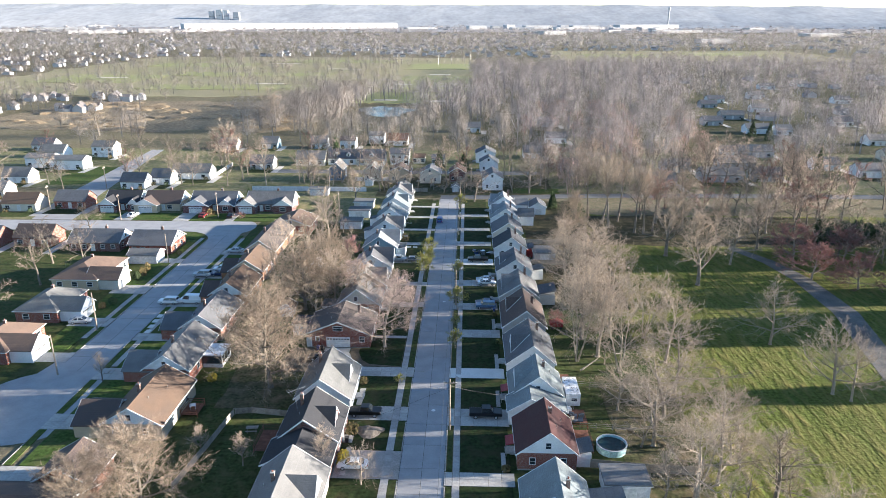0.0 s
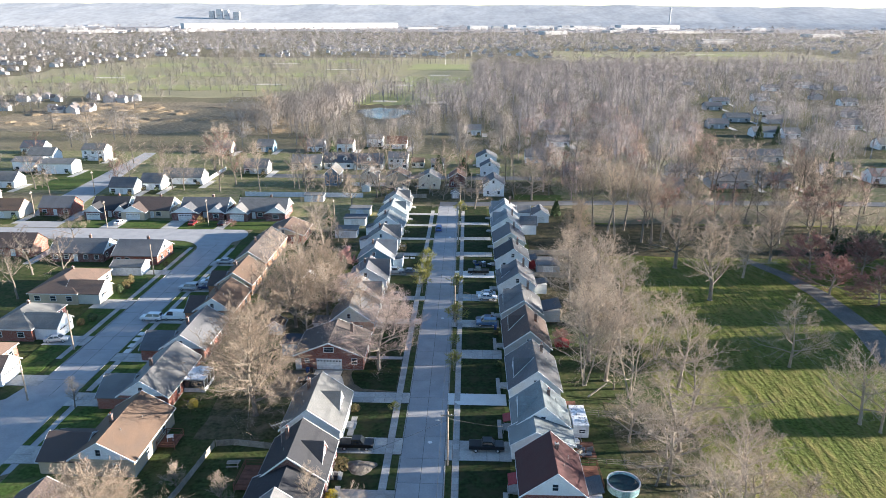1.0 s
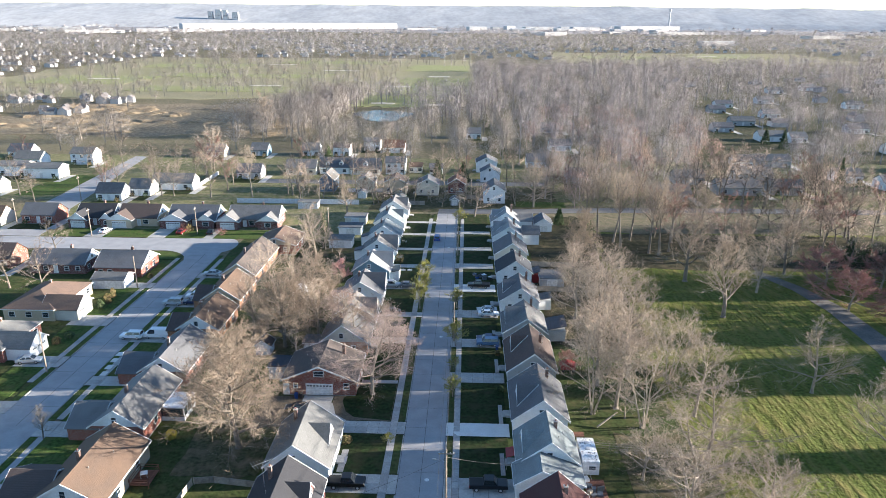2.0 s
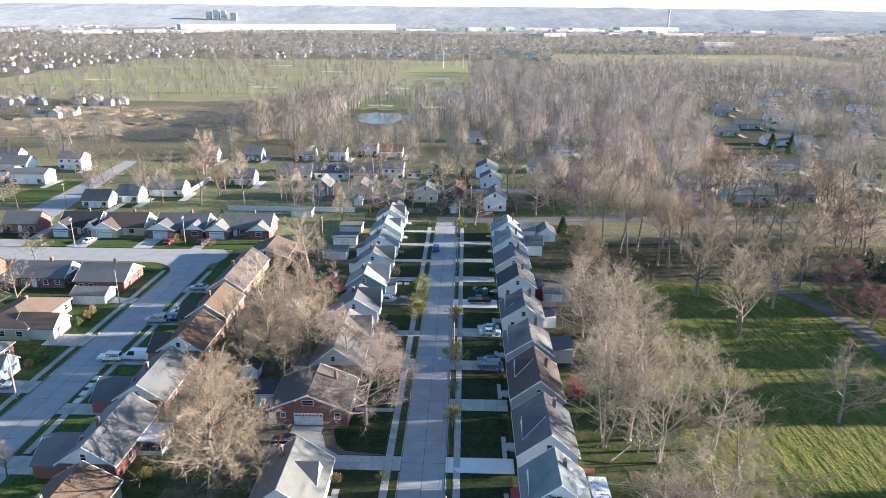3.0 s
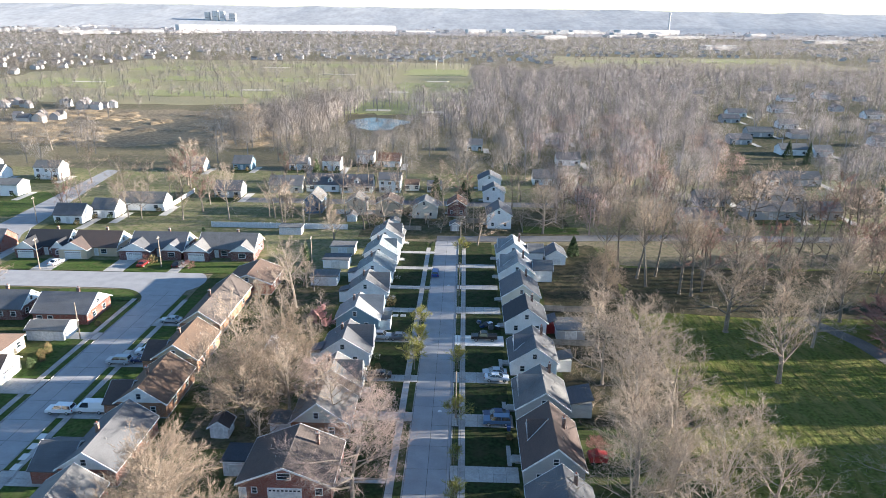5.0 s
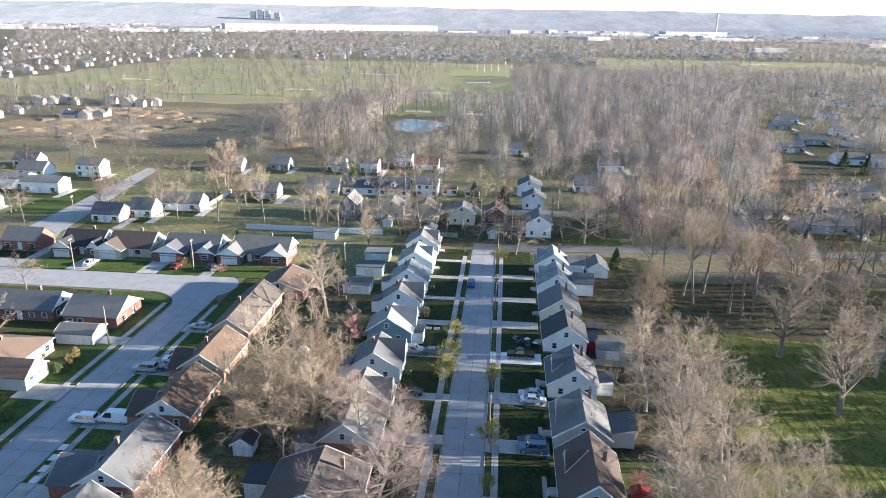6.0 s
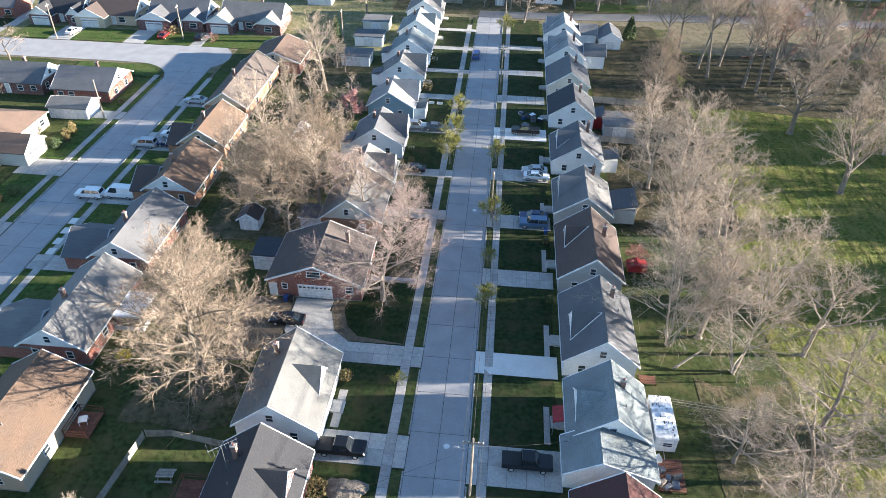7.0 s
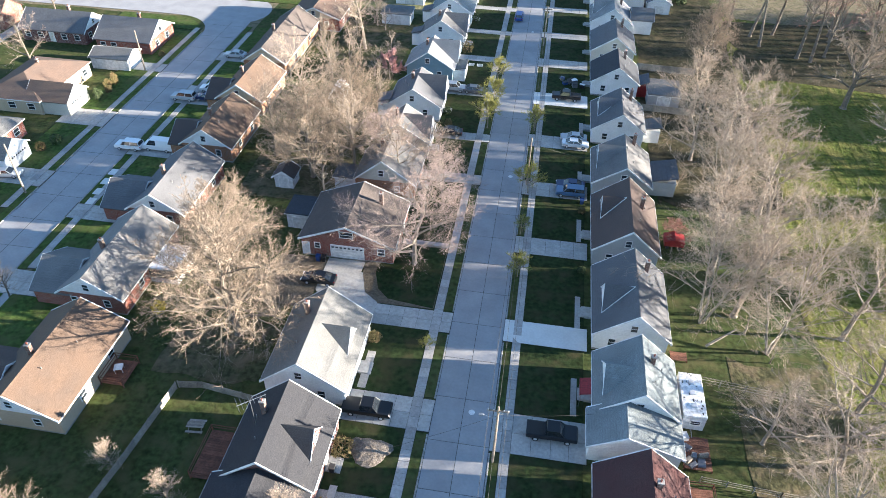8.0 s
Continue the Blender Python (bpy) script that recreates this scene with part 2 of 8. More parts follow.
TWIG = mat("twig", (0.43, 0.347, 0.272), (0.335, 0.268, 0.21), scale=0.3, fine=2, vary=0.16, fine_amount=0.25, rough=1.0, spec=0.05)
DARKBARK = mat("dark_bark", (0.20, 0.17, 0.138), (0.14, 0.118, 0.095), scale=0.8, fine=7, bump=0.04, vary=0.12)
MIDTWIG = mat("mid_twig", (0.48, 0.385, 0.315), (0.38, 0.305, 0.255), scale=0.3, fine=2, vary=0.2, fine_amount=0.25, rough=1.0, spec=0.05)
TWIGTAN = mat("tan_twig", (0.30, 0.238, 0.182), (0.23, 0.18, 0.138), scale=0.3, fine=2, vary=0.12, fine_amount=0.25, rough=1.0, spec=0.05)
PALEBARK = mat("pale_bark", (0.33, 0.285, 0.235), (0.22, 0.19, 0.155), scale=0.8, fine=7, bump=0.04, vary=0.1)
TWIGPINK = mat("pink_twig", (0.44, 0.345, 0.305), (0.35, 0.27, 0.24), scale=0.3, fine=2, vary=0.1, fine_amount=0.25, rough=1.0, spec=0.05)
TWIGRED = mat("budding_twig", (0.31, 0.165, 0.14), (0.25, 0.125, 0.108), scale=0.3, fine=2, vary=0.1, fine_amount=0.2)
BLOSSOM = mat("blossom", (0.50, 0.31, 0.29), (0.40, 0.24, 0.22), scale=1, fine=6, vary=0.08)
YOUNGLEAF = mat("young_leaf", (0.28, 0.26, 0.07), (0.22, 0.22, 0.06), scale=1, fine=6, vary=0.1)
EVERGREEN = mat("evergreen", (0.045, 0.07, 0.03), (0.07, 0.095, 0.035), scale=1, fine=5, vary=0.2)
FORSYTHIA = mat("yellow_bloom", (0.42, 0.33, 0.04), (0.26, 0.22, 0.04), scale=1, fine=6)
SHRUB = mat("shrub", (0.14, 0.12, 0.045), (0.2, 0.14, 0.07), scale=1, fine=6, vary=0.25)
# Far crowns: twig colour greyed and lightened in place of haze.
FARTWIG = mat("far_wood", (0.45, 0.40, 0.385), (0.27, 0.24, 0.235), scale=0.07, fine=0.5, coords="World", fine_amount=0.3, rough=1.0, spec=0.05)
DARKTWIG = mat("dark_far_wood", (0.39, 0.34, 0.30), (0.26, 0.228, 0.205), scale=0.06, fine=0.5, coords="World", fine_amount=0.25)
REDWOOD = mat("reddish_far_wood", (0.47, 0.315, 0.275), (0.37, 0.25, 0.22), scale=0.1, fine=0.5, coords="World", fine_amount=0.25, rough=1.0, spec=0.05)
# Farthest crowns: more haze worked into the same grey.
HAZETWIG = mat("hazed_far_wood", (0.47, 0.425, 0.405), (0.33, 0.30, 0.29), scale=0.03, fine=0.2, coords="World", fine_amount=0.25)
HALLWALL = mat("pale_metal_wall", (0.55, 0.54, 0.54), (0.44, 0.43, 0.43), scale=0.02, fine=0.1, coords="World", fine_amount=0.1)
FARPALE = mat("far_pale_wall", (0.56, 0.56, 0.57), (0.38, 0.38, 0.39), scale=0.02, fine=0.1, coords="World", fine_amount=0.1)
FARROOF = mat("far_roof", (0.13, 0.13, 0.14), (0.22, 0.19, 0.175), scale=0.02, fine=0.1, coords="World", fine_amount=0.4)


# ---- building blocks ----
class Shape:
    """Collects vertices and faces for one mesh."""

    def __init__(self):
        self.v, self.f = [], []

    def add(self, verts, faces):
        k = len(self.v)
        self.v += [tuple(p) for p in verts]
        self.f += [tuple(i + k for i in f) for f in faces]
        return self

    def box(self, x0, x1, y0, y1, z0, z1):
        return self.add([(x0, y0, z0), (x1, y0, z0), (x1, y1, z0), (x0, y1, z0), (x0, y0, z1), (x1, y0, z1), (x1, y1, z1), (x0, y1, z1)],
                        [(3, 2, 1, 0), (4, 5, 6, 7), (0, 1, 5, 4), (1, 2, 6, 5), (2, 3, 7, 6), (3, 0, 4, 7)])

    def slab(self, x0, x1, y0, y1, z0, z1, c=0.02):
        """A box with its upper edges worn off."""
        v = [(x0, y0, z0), (x1, y0, z0), (x1, y1, z0), (x0, y1, z0), (x0, y0, z1 - c), (x1, y0, z1 - c), (x1, y1, z1 - c), (x0, y1, z1 - c),
             (x0 + c, y0 + c, z1), (x1 - c, y0 + c, z1), (x1 - c, y1 - c, z1), (x0 + c, y1 - c, z1)]
        f = [(3, 2, 1, 0), (8, 9, 10, 11)]
        for a in range(4):
            b = (a + 1) % 4
            f += [(a, b, b + 4, a + 4), (a + 4, b + 4, b + 8, a + 8)]
        return self.add(v, f)

    def prism(self, ring, shift):
        """A closed ring of points (anticlockwise seen against shift) pushed along shift."""
        n, s = len(ring), Vector(shift)
        top = [tuple(Vector(p) + s) for p in ring]
        return self.add(list(ring) + top, [tuple(reversed(range(n))), tuple(range(n, 2 * n))] + [(i, (i + 1) % n, n + (i + 1) % n, n + i) for i in range(n)])

    def tube(self, p, q, r0, r1, n=6, cap=True):
        p, q = Vector(p), Vector(q)
        d = (q - p).normalized()
        a = d.orthogonal().normalized()
        b = d.cross(a)
        ring = lambda c, r: [tuple(c + (a * math.cos(2 * math.pi * i / n) + b * math.sin(2 * math.pi * i / n)) * r) for i in range(n)]
        f = [(i, (i + 1) % n, n + (i + 1) % n, n + i) for i in range(n)]
        if cap:
            f += [tuple(reversed(range(n))), tuple(range(n, 2 * n))]
        return self.add(ring(p, r0) + ring(q, r1), f)

    def lathe(self, rows, n=16, centre=(0, 0)):
        """Rings of (radius, height) about an upright axis, joined."""
        v = [(centre[0] + r * math.cos(2 * math.pi * i / n), centre[1] + r * math.sin(2 * math.pi * i / n), z) for r, z in rows for i in range(n)]
        f = [(k * n + i, k * n + (i + 1) % n, (k + 1) * n + (i + 1) % n, (k + 1) * n + i) for k in range(len(rows) - 1) for i in range(n)]
        f += [tuple(reversed(range(n))), tuple(range((len(rows) - 1) * n, len(rows) * n))]
        return self.add(v, f)

    def mesh(self, name, material):
        me = bpy.data.meshes.new(name)
        me.from_pydata(self.v, [], self.f)
        me.materials.append(material)
        me.update()
        return me


def part(name, shape, material, parent=None, label=""):
    """Links a shape as one mesh object, under a thing or a part when one is given."""
    ob = new(name, shape if isinstance(shape, bpy.types.Mesh) else shape.mesh(name, material))
    if parent:
        ob.parent = parent
    return tagged(ob, label=label)


def thing(name, x, y, z=0.0, turn=0.0, label="", category="", group="", kind=""):
    ob = new(name)
    ob.empty_display_size = 0.2
    ob.matrix_basis = pose(x, y, z, 0, 0, turn)
    return tagged(ob, label, category, group, kind)


def solid(name, shape, material, label="", category="", group="", kind=""):
    return tagged(part(name, shape, material), label, category, group, kind)


def sheet(points, z, depth=0.12):
    """A flat slab over an outline given anticlockwise from above."""
    return Shape().prism([(x, y, z - depth) for x, y in points], (0, 0, depth))


# ---- ground and streets ----
xs = [-4900, -2500, -1200, -600, -300, -150, -60, 0, 60, 150, 300, 600, 1200, 2500, 4900]
ys = [-600, -200, 0, 60, 120, 180, 250, 350, 500, 800, 1300, 2000, 3000, 4000, 4900]
s = Shape()
s.add([(x, y, 0.0) for y in ys for x in xs], [(j * len(xs) + i, j * len(xs) + i + 1, (j + 1) * len(xs) + i + 1, (j + 1) * len(xs) + i) for j in range(len(ys) - 1) for i in range(len(xs) - 1)])
solid("ground", s, FIELD, "winter grass and leaf litter over flat ground", kind="structure")

rng = random.Random(4)
LAWN_Z, WALK_Z, ROAD_Z = 0.15, 0.16, 0.06
ROAD_END = 251.0


def patch(name, x0, x1, y0, y1, z, material, label, wobble=0.0, seed=1, steps=10):
    """A patch of turf with a softly uneven outline."""
    r = random.Random(seed)
    pts = []
    for (ax, ay), (bx, by) in (((x0, y0), (x1, y0)), ((x1, y0), (x1, y1)), ((x1, y1), (x0, y1)), ((x0, y1), (x0, y0))):
        for k in range(steps):
            u = k / steps
            pts.append((ax + (bx - ax) * u + r.uniform(-wobble, wobble), ay + (by - ay) * u + r.uniform(-wobble, wobble)))
    return solid(name, sheet(pts, z, z + 0.05), material, label, kind="structure")


patch("yard", -62, 48, 40, 248, 0.012, YARD, "worn winter turf of the back yards", 0.6, 3)
patch("park", 43, 190, 20, 232, 0.05, PARK, "mown bright park grass with furrows", 1.5, 5)
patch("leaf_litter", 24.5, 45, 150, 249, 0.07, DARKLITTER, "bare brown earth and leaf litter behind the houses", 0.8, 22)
patch("leaf_litter", 46, 134, 198, 231, 0.075, DARKLITTER, "brown leaf litter under the park trees, darkened for shade", 1.4, 9)
patch("leaf_litter", -41.5, -25.5, 140, 212, 0.045, LITTER, "leaf litter in tangled back yards", 0.5, 12)
# A brighter green laid where sun reaches the grass.
patch("lawn", 24, 42, 261.2, 268.5, 0.075, SUNLAWN, "grass in a brighter, sunlit green under a spreading tree", 0.5, 17, 6)
patch("leaf_litter", -28, 40, 253.5, 291, 0.055, LITTER, "leaf litter and worn turf behind the last houses", 0.8, 13)
patch("leaf_litter", 31, 52, 58, 118, 0.045, LITTER, "brown leaf litter under a strip of trees", 0.7, 15, 8)
patch("leaf_litter", -37.5, -24.5, 104, 126, 0.05, LITTER, "dark leaf litter under a great tree", 0.7, 16, 8)
patch("yard", -135, -74, 60, 206, 0.035, YARD, "worn turf behind brick ranch houses", 0.6, 6)
patch("lawn", -165, -149, 268, 303, 0.05, SUNLAWN, "lawn beside the west road, sunlit in its green", 0.8, 18, 8)
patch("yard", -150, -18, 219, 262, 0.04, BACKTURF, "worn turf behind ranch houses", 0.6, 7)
# Dark sheet under the woods that stands for shade between the trees.
patch("leaf_litter", 14, 420, 349, 920, 0.035, LITTER, "woods floor in dark brown, in place of tree shade", 4, 19, 16)
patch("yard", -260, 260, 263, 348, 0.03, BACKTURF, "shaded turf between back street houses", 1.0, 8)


def long_slabs(parent, x0, x1, y0, y1, step, z, material, name="slab", across=1, gap=0.03, depth=0.15, axis="y"):
    """A row of cast slabs, each an object of its own on a shared mesh."""
    n = max(1, round((y1 - y0) / step))
    step = (y1 - y0) / n
    w = (x1 - x0) / across
    sh = Shape()
    if axis == "y":
        sh.slab(-w / 2 + gap / 2, w / 2 - gap / 2, -step / 2 + gap / 2, step / 2 - gap / 2, -depth, 0)
    else:
        sh.slab(-step / 2 + gap / 2, step / 2 - gap / 2, -w / 2 + gap / 2, w / 2 - gap / 2, -depth, 0)
    me = sh.mesh(name, material)
    for i in range(n):
        for k in range(across):
            ob = part(name, me, material, parent)
            a, b = x0 + (k + 0.5) * w, y0 + (i + 0.5) * step
            m = pose(a if axis == "y" else b, b if axis == "y" else a, z + rng.uniform(-0.006, 0.006), rng.uniform(-0.06, 0.06), rng.uniform(-0.06, 0.06))
            ob.matrix_basis = m


# driveways on both sides of the street: near and far edge, material
DRIVES_R = [(58, 61, DRIVECON), (70, 73, DRIVECON), (84.2, 87.4, DRIVECON), (99.9, 105.2, DRIVECON), (116.1, 119.9, NEWCON), (133.6, 137.4, DRIVECON), (148.3, 152.2, DRIVECON),
            (163.2, 167.3, DRIVECON), (178.9, 183.8, NEWCON), (195.6, 199.6, DRIVECON), (211.0, 214.0, DRIVECON), (227.0, 230.0, DRIVECON)]
DRIVES_L = [(55, 58, DRIVECON), (70, 73.5, DRIVECON), (85.4, 92.4, GRAVEL), (101.1, 105.5, DRIVECON), (116.2, 119.8, DRIVECON), (149.5, 152.3, DRIVECON),
            (163.0, 165.6, DRIVECON), (179.8, 182.6, DRIVECON), (195.6, 198.2, DRIVECON), (210.4, 212.6, DRIVECON), (225.0, 227.2, DRIVECON), (238.5, 240.5, DRIVECON)]

street = thing("road", 0, 0, 0, label="concrete residential street of jointed slabs", kind="structure")
part("bed", Shape().box(-3.6, 3.4, 40, ROAD_END, -0.1, 0.03), JOINT, street)

for side, drives in ((1, DRIVES_R), (-1, DRIVES_L)):
    X = lambda a: a * side
    lo = lambda a, b: (min(X(a), X(b)), max(X(a), X(b)))
    walk_in, walk_out = (4.5, 5.6) if side > 0 else (4.9, 6.1)
    road_edge = 3.32 if side > 0 else 3.52
    lawn_edge = 13.4
    edge = 44.0
    for d0, d1, dm in drives + [(ROAD_END - 1.0, ROAD_END - 0.9, None)]:
        # kerb, verge and lawn between two driveways
        if d0 - edge > 1:
            a, b = lo(road_edge, road_edge + 0.18)
            kerb = thing("kerb", 0, 0, 0, label="worn concrete kerb beside the street", kind="structure")
            y = edge + 0.3
            while y < d0 - 0.35:
                e = min(y + 3.0, d0 - 0.3)
                part("stone", Shape().slab(a, b, y + 0.01, e - 0.01, -0.05, 0.15 + rng.uniform(-0.01, 0.01), 0.03), KERB, kerb)
                y = e
            a, b = lo(road_edge + 0.19, walk_in - 0.02)
            solid("verge", Shape().slab(a, b, edge + 0.3, d0 - 0.3, -0.02, LAWN_Z - 0.02), YARD, "thin scruffy grass strip between kerb and walk", kind="structure")
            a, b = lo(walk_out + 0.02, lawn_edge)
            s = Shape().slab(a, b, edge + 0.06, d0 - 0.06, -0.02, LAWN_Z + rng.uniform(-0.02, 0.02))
            solid("lawn", s, SHADELAWN, "front lawn, its dark green holding house shade", kind="structure")
        if dm:
            # driveway of cast slabs from the road to the house front
            drive = thing("driveway", 0, 0, 0, label="bright new concrete driveway" if dm == NEWCON else "packed gravel driveway" if dm == GRAVEL else "weathered concrete driveway of square slabs", kind="structure")
            a, b = lo(road_edge, 13.8)
            part("bed", Shape().box(a, b, d0 - 0.02, d1 + 0.02, -0.02, 0.10), JOINT, drive)
            if dm == GRAVEL:
                part("surface", Shape().slab(a, b, d0, d1, 0.0, 0.14), GRAVEL, drive)
            elif dm == NEWCON:
                part("slab", Shape().slab(a, b, d0, d1, 0.0, 0.155), NEWCON, drive)
            else:
                for u0, u1 in ((road_edge, walk_in), (walk_out, 9.9), (9.9, 13.8)):
                    a, b = lo(u0, u1)
                    long_slabs(drive, d0, d1, a, b, 2.4, 0.15, dm, across=2 if d1 - d0 > 3.1 else 1, axis="x", depth=0.1)
            edge = d1
    path = thing("pavement", 0, 0, 0, label="narrow concrete walk of square slabs", kind="structure")
    a, b = lo(walk_in, walk_out)
    part("bed", Shape().box(a, b, 44, 244, -0.02, 0.11), JOINT, path)
    long_slabs(path, a, b, 84, 220, 1.45, WALK_Z, WALKCON, depth=0.05)
    part("far_walk", Shape().box(a, b, 220, 244, 0.11, WALK_Z), WALKCON, path)
    part("near_walk", Shape().box(a, b, 44, 84, 0.11, WALK_Z), WALKCON, path)
long_slabs(street, -3.5, 3.3, 40, ROAD_END, 6.1, ROAD_Z, CONCRETE, across=2, gap=0.05)
# manhole covers
for mx, my in ((0.84, 104.6), (1.15, 153.0), (1.2, 213.6)):
    solid("manhole_cover", Shape().lathe([(0.36, 0.0), (0.36, 0.075), (0.32, 0.085), (0.05, 0.08)], 20, (mx, my)), IRON, "pale worn round iron manhole cover", "manhole cover", "covers in the street")


def road_sheet(name, points, z, label, material=CONCRETE):
    return solid(name, sheet(points, z, 0.1), material, label, kind="structure")


road_sheet("road_back", [(-80, 293.5), (40, 293.5), (40, 300.5), (-80, 300.5)], 0.06, "worn back street beyond the first row", OLDCON)
road_sheet("road_west", [(-140, 218.4), (-126, 218.4), (-128, 237), (-133.5, 250), (-136, 267), (-143.5, 312), (-148, 345), (-154, 345), (-151.5, 311), (-147.8, 268), (-146.5, 247), (-141.5, 228)], 0.065, "pale concrete street between the west houses")
# the cross street at the far end
road_sheet("road_cross", [(-3.5, 251.0), (20, 251.6), (55, 255), (90, 257), (220, 258), (220, 264), (90, 263), (55, 261), (20, 257.4), (-3.5, 256.4)], 0.095, "pale concrete cross street beyond the last houses", OLDCON)


def arc(cx, cy, r, a0, a1, n=10):
    return [(cx + r * math.cos(radians(a0 + (a1 - a0) * i / n)), cy + r * math.sin(radians(a0 + (a1 - a0) * i / n))) for i in range(n + 1)]


# the other street: a rounded bulb at its near end, then straight, then a bend to -x
LS0, LS1 = -72.6, -64.5
left_outline = [(LS1, 118)] + [(LS1, 206)] + arc(-70.5, 212, 8.6, -35, 75, 8) + [(-80, 218.2), (-200, 217.2), (-200, 206.6), (-88, 207.0)] + arc(-82.5, 197, 9.8, 90, 5, 8) + [(LS0, 130)] + arc(-69.5, 104, 12.5, 120, 405, 24)
ls = solid("road_left", sheet(left_outline, 0.06, 0.1), CONCRETE, "concrete side street with a round end", kind="structure")
for k in range(14):
    y = 122 + k * 6.2
    part("seam", Shape().box(LS0 + 0.1, LS1 - 0.1, y, y + 0.05, 0.02, 0.064), JOINT, ls)
part("seam", Shape().box(-68.6, -68.54, 116, 205, 0.02, 0.064), JOINT, ls)


# ---- houses ----
def face_box(face, along, z, w, h, plane, d0, d1):
    """A box on an upright face: plane is the face's coordinate, d0 and d1 how far it stands out."""
    sg = 1 if face[0] == "+" else -1
    a, b = sorted((plane + sg * d0, plane + sg * d1))
    if face[1] == "x":
        return Shape().box(a, b, along - w / 2, along + w / 2, z, z + h)
    return Shape().box(along - w / 2, along + w / 2, a, b, z, z + h)


def window(parent, face, along, z, w, h, plane, shutters=False):
    sg = 1 if face[0] == "+" else -1
    fr = Shape()
    t = 0.09
    for (a, zz, ww, hh) in ((along, z - t, w + 2 * t, t), (along, z + h, w + 2 * t, t), (along - w / 2 - t / 2, z, t, h), (along + w / 2 + t / 2, z, t, h), (along, z + h / 2 - 0.025, w, 0.05)):
        b = face_box(face, a, zz, ww, hh, plane, -0.02, 0.07)
        fr.add(b.v, b.f)
    win = part("window", fr, TRIM, parent)
    part("pane", face_box(face, along, z, w, h, plane, -0.02, 0.03), PANE, win)
    if shutters:
        for sd in (-1, 1):
            part("shutter", face_box(face, along + sd * (w / 2 + t + 0.19), z - 0.05, 0.36, h + 0.1, plane, 0.0, 0.05), DARKTRIM, win)


def door(parent, face, along, z, w, h, plane, material=None):
    fr = face_box(face, along, z, w + 0.24, h + 0.12, plane, -0.02, 0.05)
    d = part("door", fr, TRIM, parent)
    part("leaf", face_box(face, along, z, w, h, plane, 0.0, 0.08), material or DOORWOOD, d)


def garage_door(parent, face, along, z, w, h, plane):
    d = part("garage_door", face_box(face, along, z, w + 0.2, h + 0.1, plane, -0.02, 0.03), TRIM, parent, "white panelled garage door")
    n = 4
    for i in range(n):
        part("panel", face_box(face, along, z + i * h / n + 0.01, w, h / n - 0.03, plane, 0.0, 0.06), DOORWOOD, d)
    lights = 8
    for i in range(lights):
        part("pane", face_box(face, along - w / 2 + (i + 0.5) * w / lights, z + h * 0.78, w / lights * 0.62, h * 0.12, plane, 0.0, 0.075), PANE, d)


def slope_pair(parent, x0, x1, y0, y1, eave, ridge, material, over=0.35, end=0.3, thick=0.15, trim=TRIM, detail=True, cx=None, label=""):
    """Two roof slopes with a ridge along y, their bargeboards and gutters."""
    cx = (x0 + x1) / 2 if cx is None else cx
    for xe in (x0, x1):
        sg = 1 if xe > cx else -1
        run = abs(xe - cx)
        k = (ridge - eave) / run
        xo, zo = xe + sg * over, eave - k * over
        ring = [(cx, y0 - end, ridge), (xo, y0 - end, zo), (xo, y0 - end, zo + thick), (cx, y0 - end, ridge + thick)]
        if sg < 0:
            ring = ring[::-1]
        part("roof_slope", Shape().prism(ring, (0, y1 - y0 + 2 * end, 0)), material, parent, label)
        if detail:
            for yy in (y0 - end - 0.1, y1 + end):
                rb = [(cx, yy, ridge - 0.1), (xo, yy, zo - 0.1), (xo, yy, zo + thick + 0.02), (cx, yy, ridge + thick + 0.02)]
                part("bargeboard", Shape().prism(rb if sg > 0 else rb[::-1], (0, 0.1, 0)), trim, parent)
            a, b = sorted((xo, xo + sg * 0.06))
            part("gutter", Shape().box(a, b, y0 - end, y1 + end, zo - 0.05, zo + 0.08), trim, parent)
    if detail:
        part("ridge_cap", Shape().prism([(cx - 0.16, y0 - end, ridge + thick - 0.05), (cx + 0.16, y0 - end, ridge + thick - 0.05), (cx, y0 - end, ridge + thick + 0.06)], (0, y1 - y0 + 2 * end, 0)), material, parent)


def hip_roof(parent, x0, x1, y0, y1, eave, ridge, material, over=0.4):
    """A hipped roof over a rectangle, with a fascia board."""
    x0, x1, y0, y1 = x0 - over, x1 + over, y0 - over, y1 + over
    w, l = x1 - x0, y1 - y0
    h = min(w, l) / 2
    cx, cy = (x0 + x1) / 2, (y0 + y1) / 2
    if l >= w:
        a, b = (cx, y0 + h, ridge), (cx, y1 - h, ridge)
    else:
        a, b = (x0 + h, cy, ridge), (x1 - h, cy, ridge)
    v = [(x0, y0, eave), (x1, y0, eave), (x1, y1, eave), (x0, y1, eave), a, b]
    f = [(0, 1, 4), (1, 2, 5, 4), (2, 3, 5), (3, 0, 4, 5), (3, 2, 1, 0)] if l >= w else [(0, 1, 5, 4), (1, 2, 5), (2, 3, 4, 5), (3, 0, 4), (3, 2, 1, 0)]
    part("roof", Shape().add(v, f), material, parent)
    part("fascia", Shape().box(x0 + 0.03, x1 - 0.03, y0 + 0.03, y1 - 0.03, eave - 0.2, eave - 0.004), TRIM, parent)


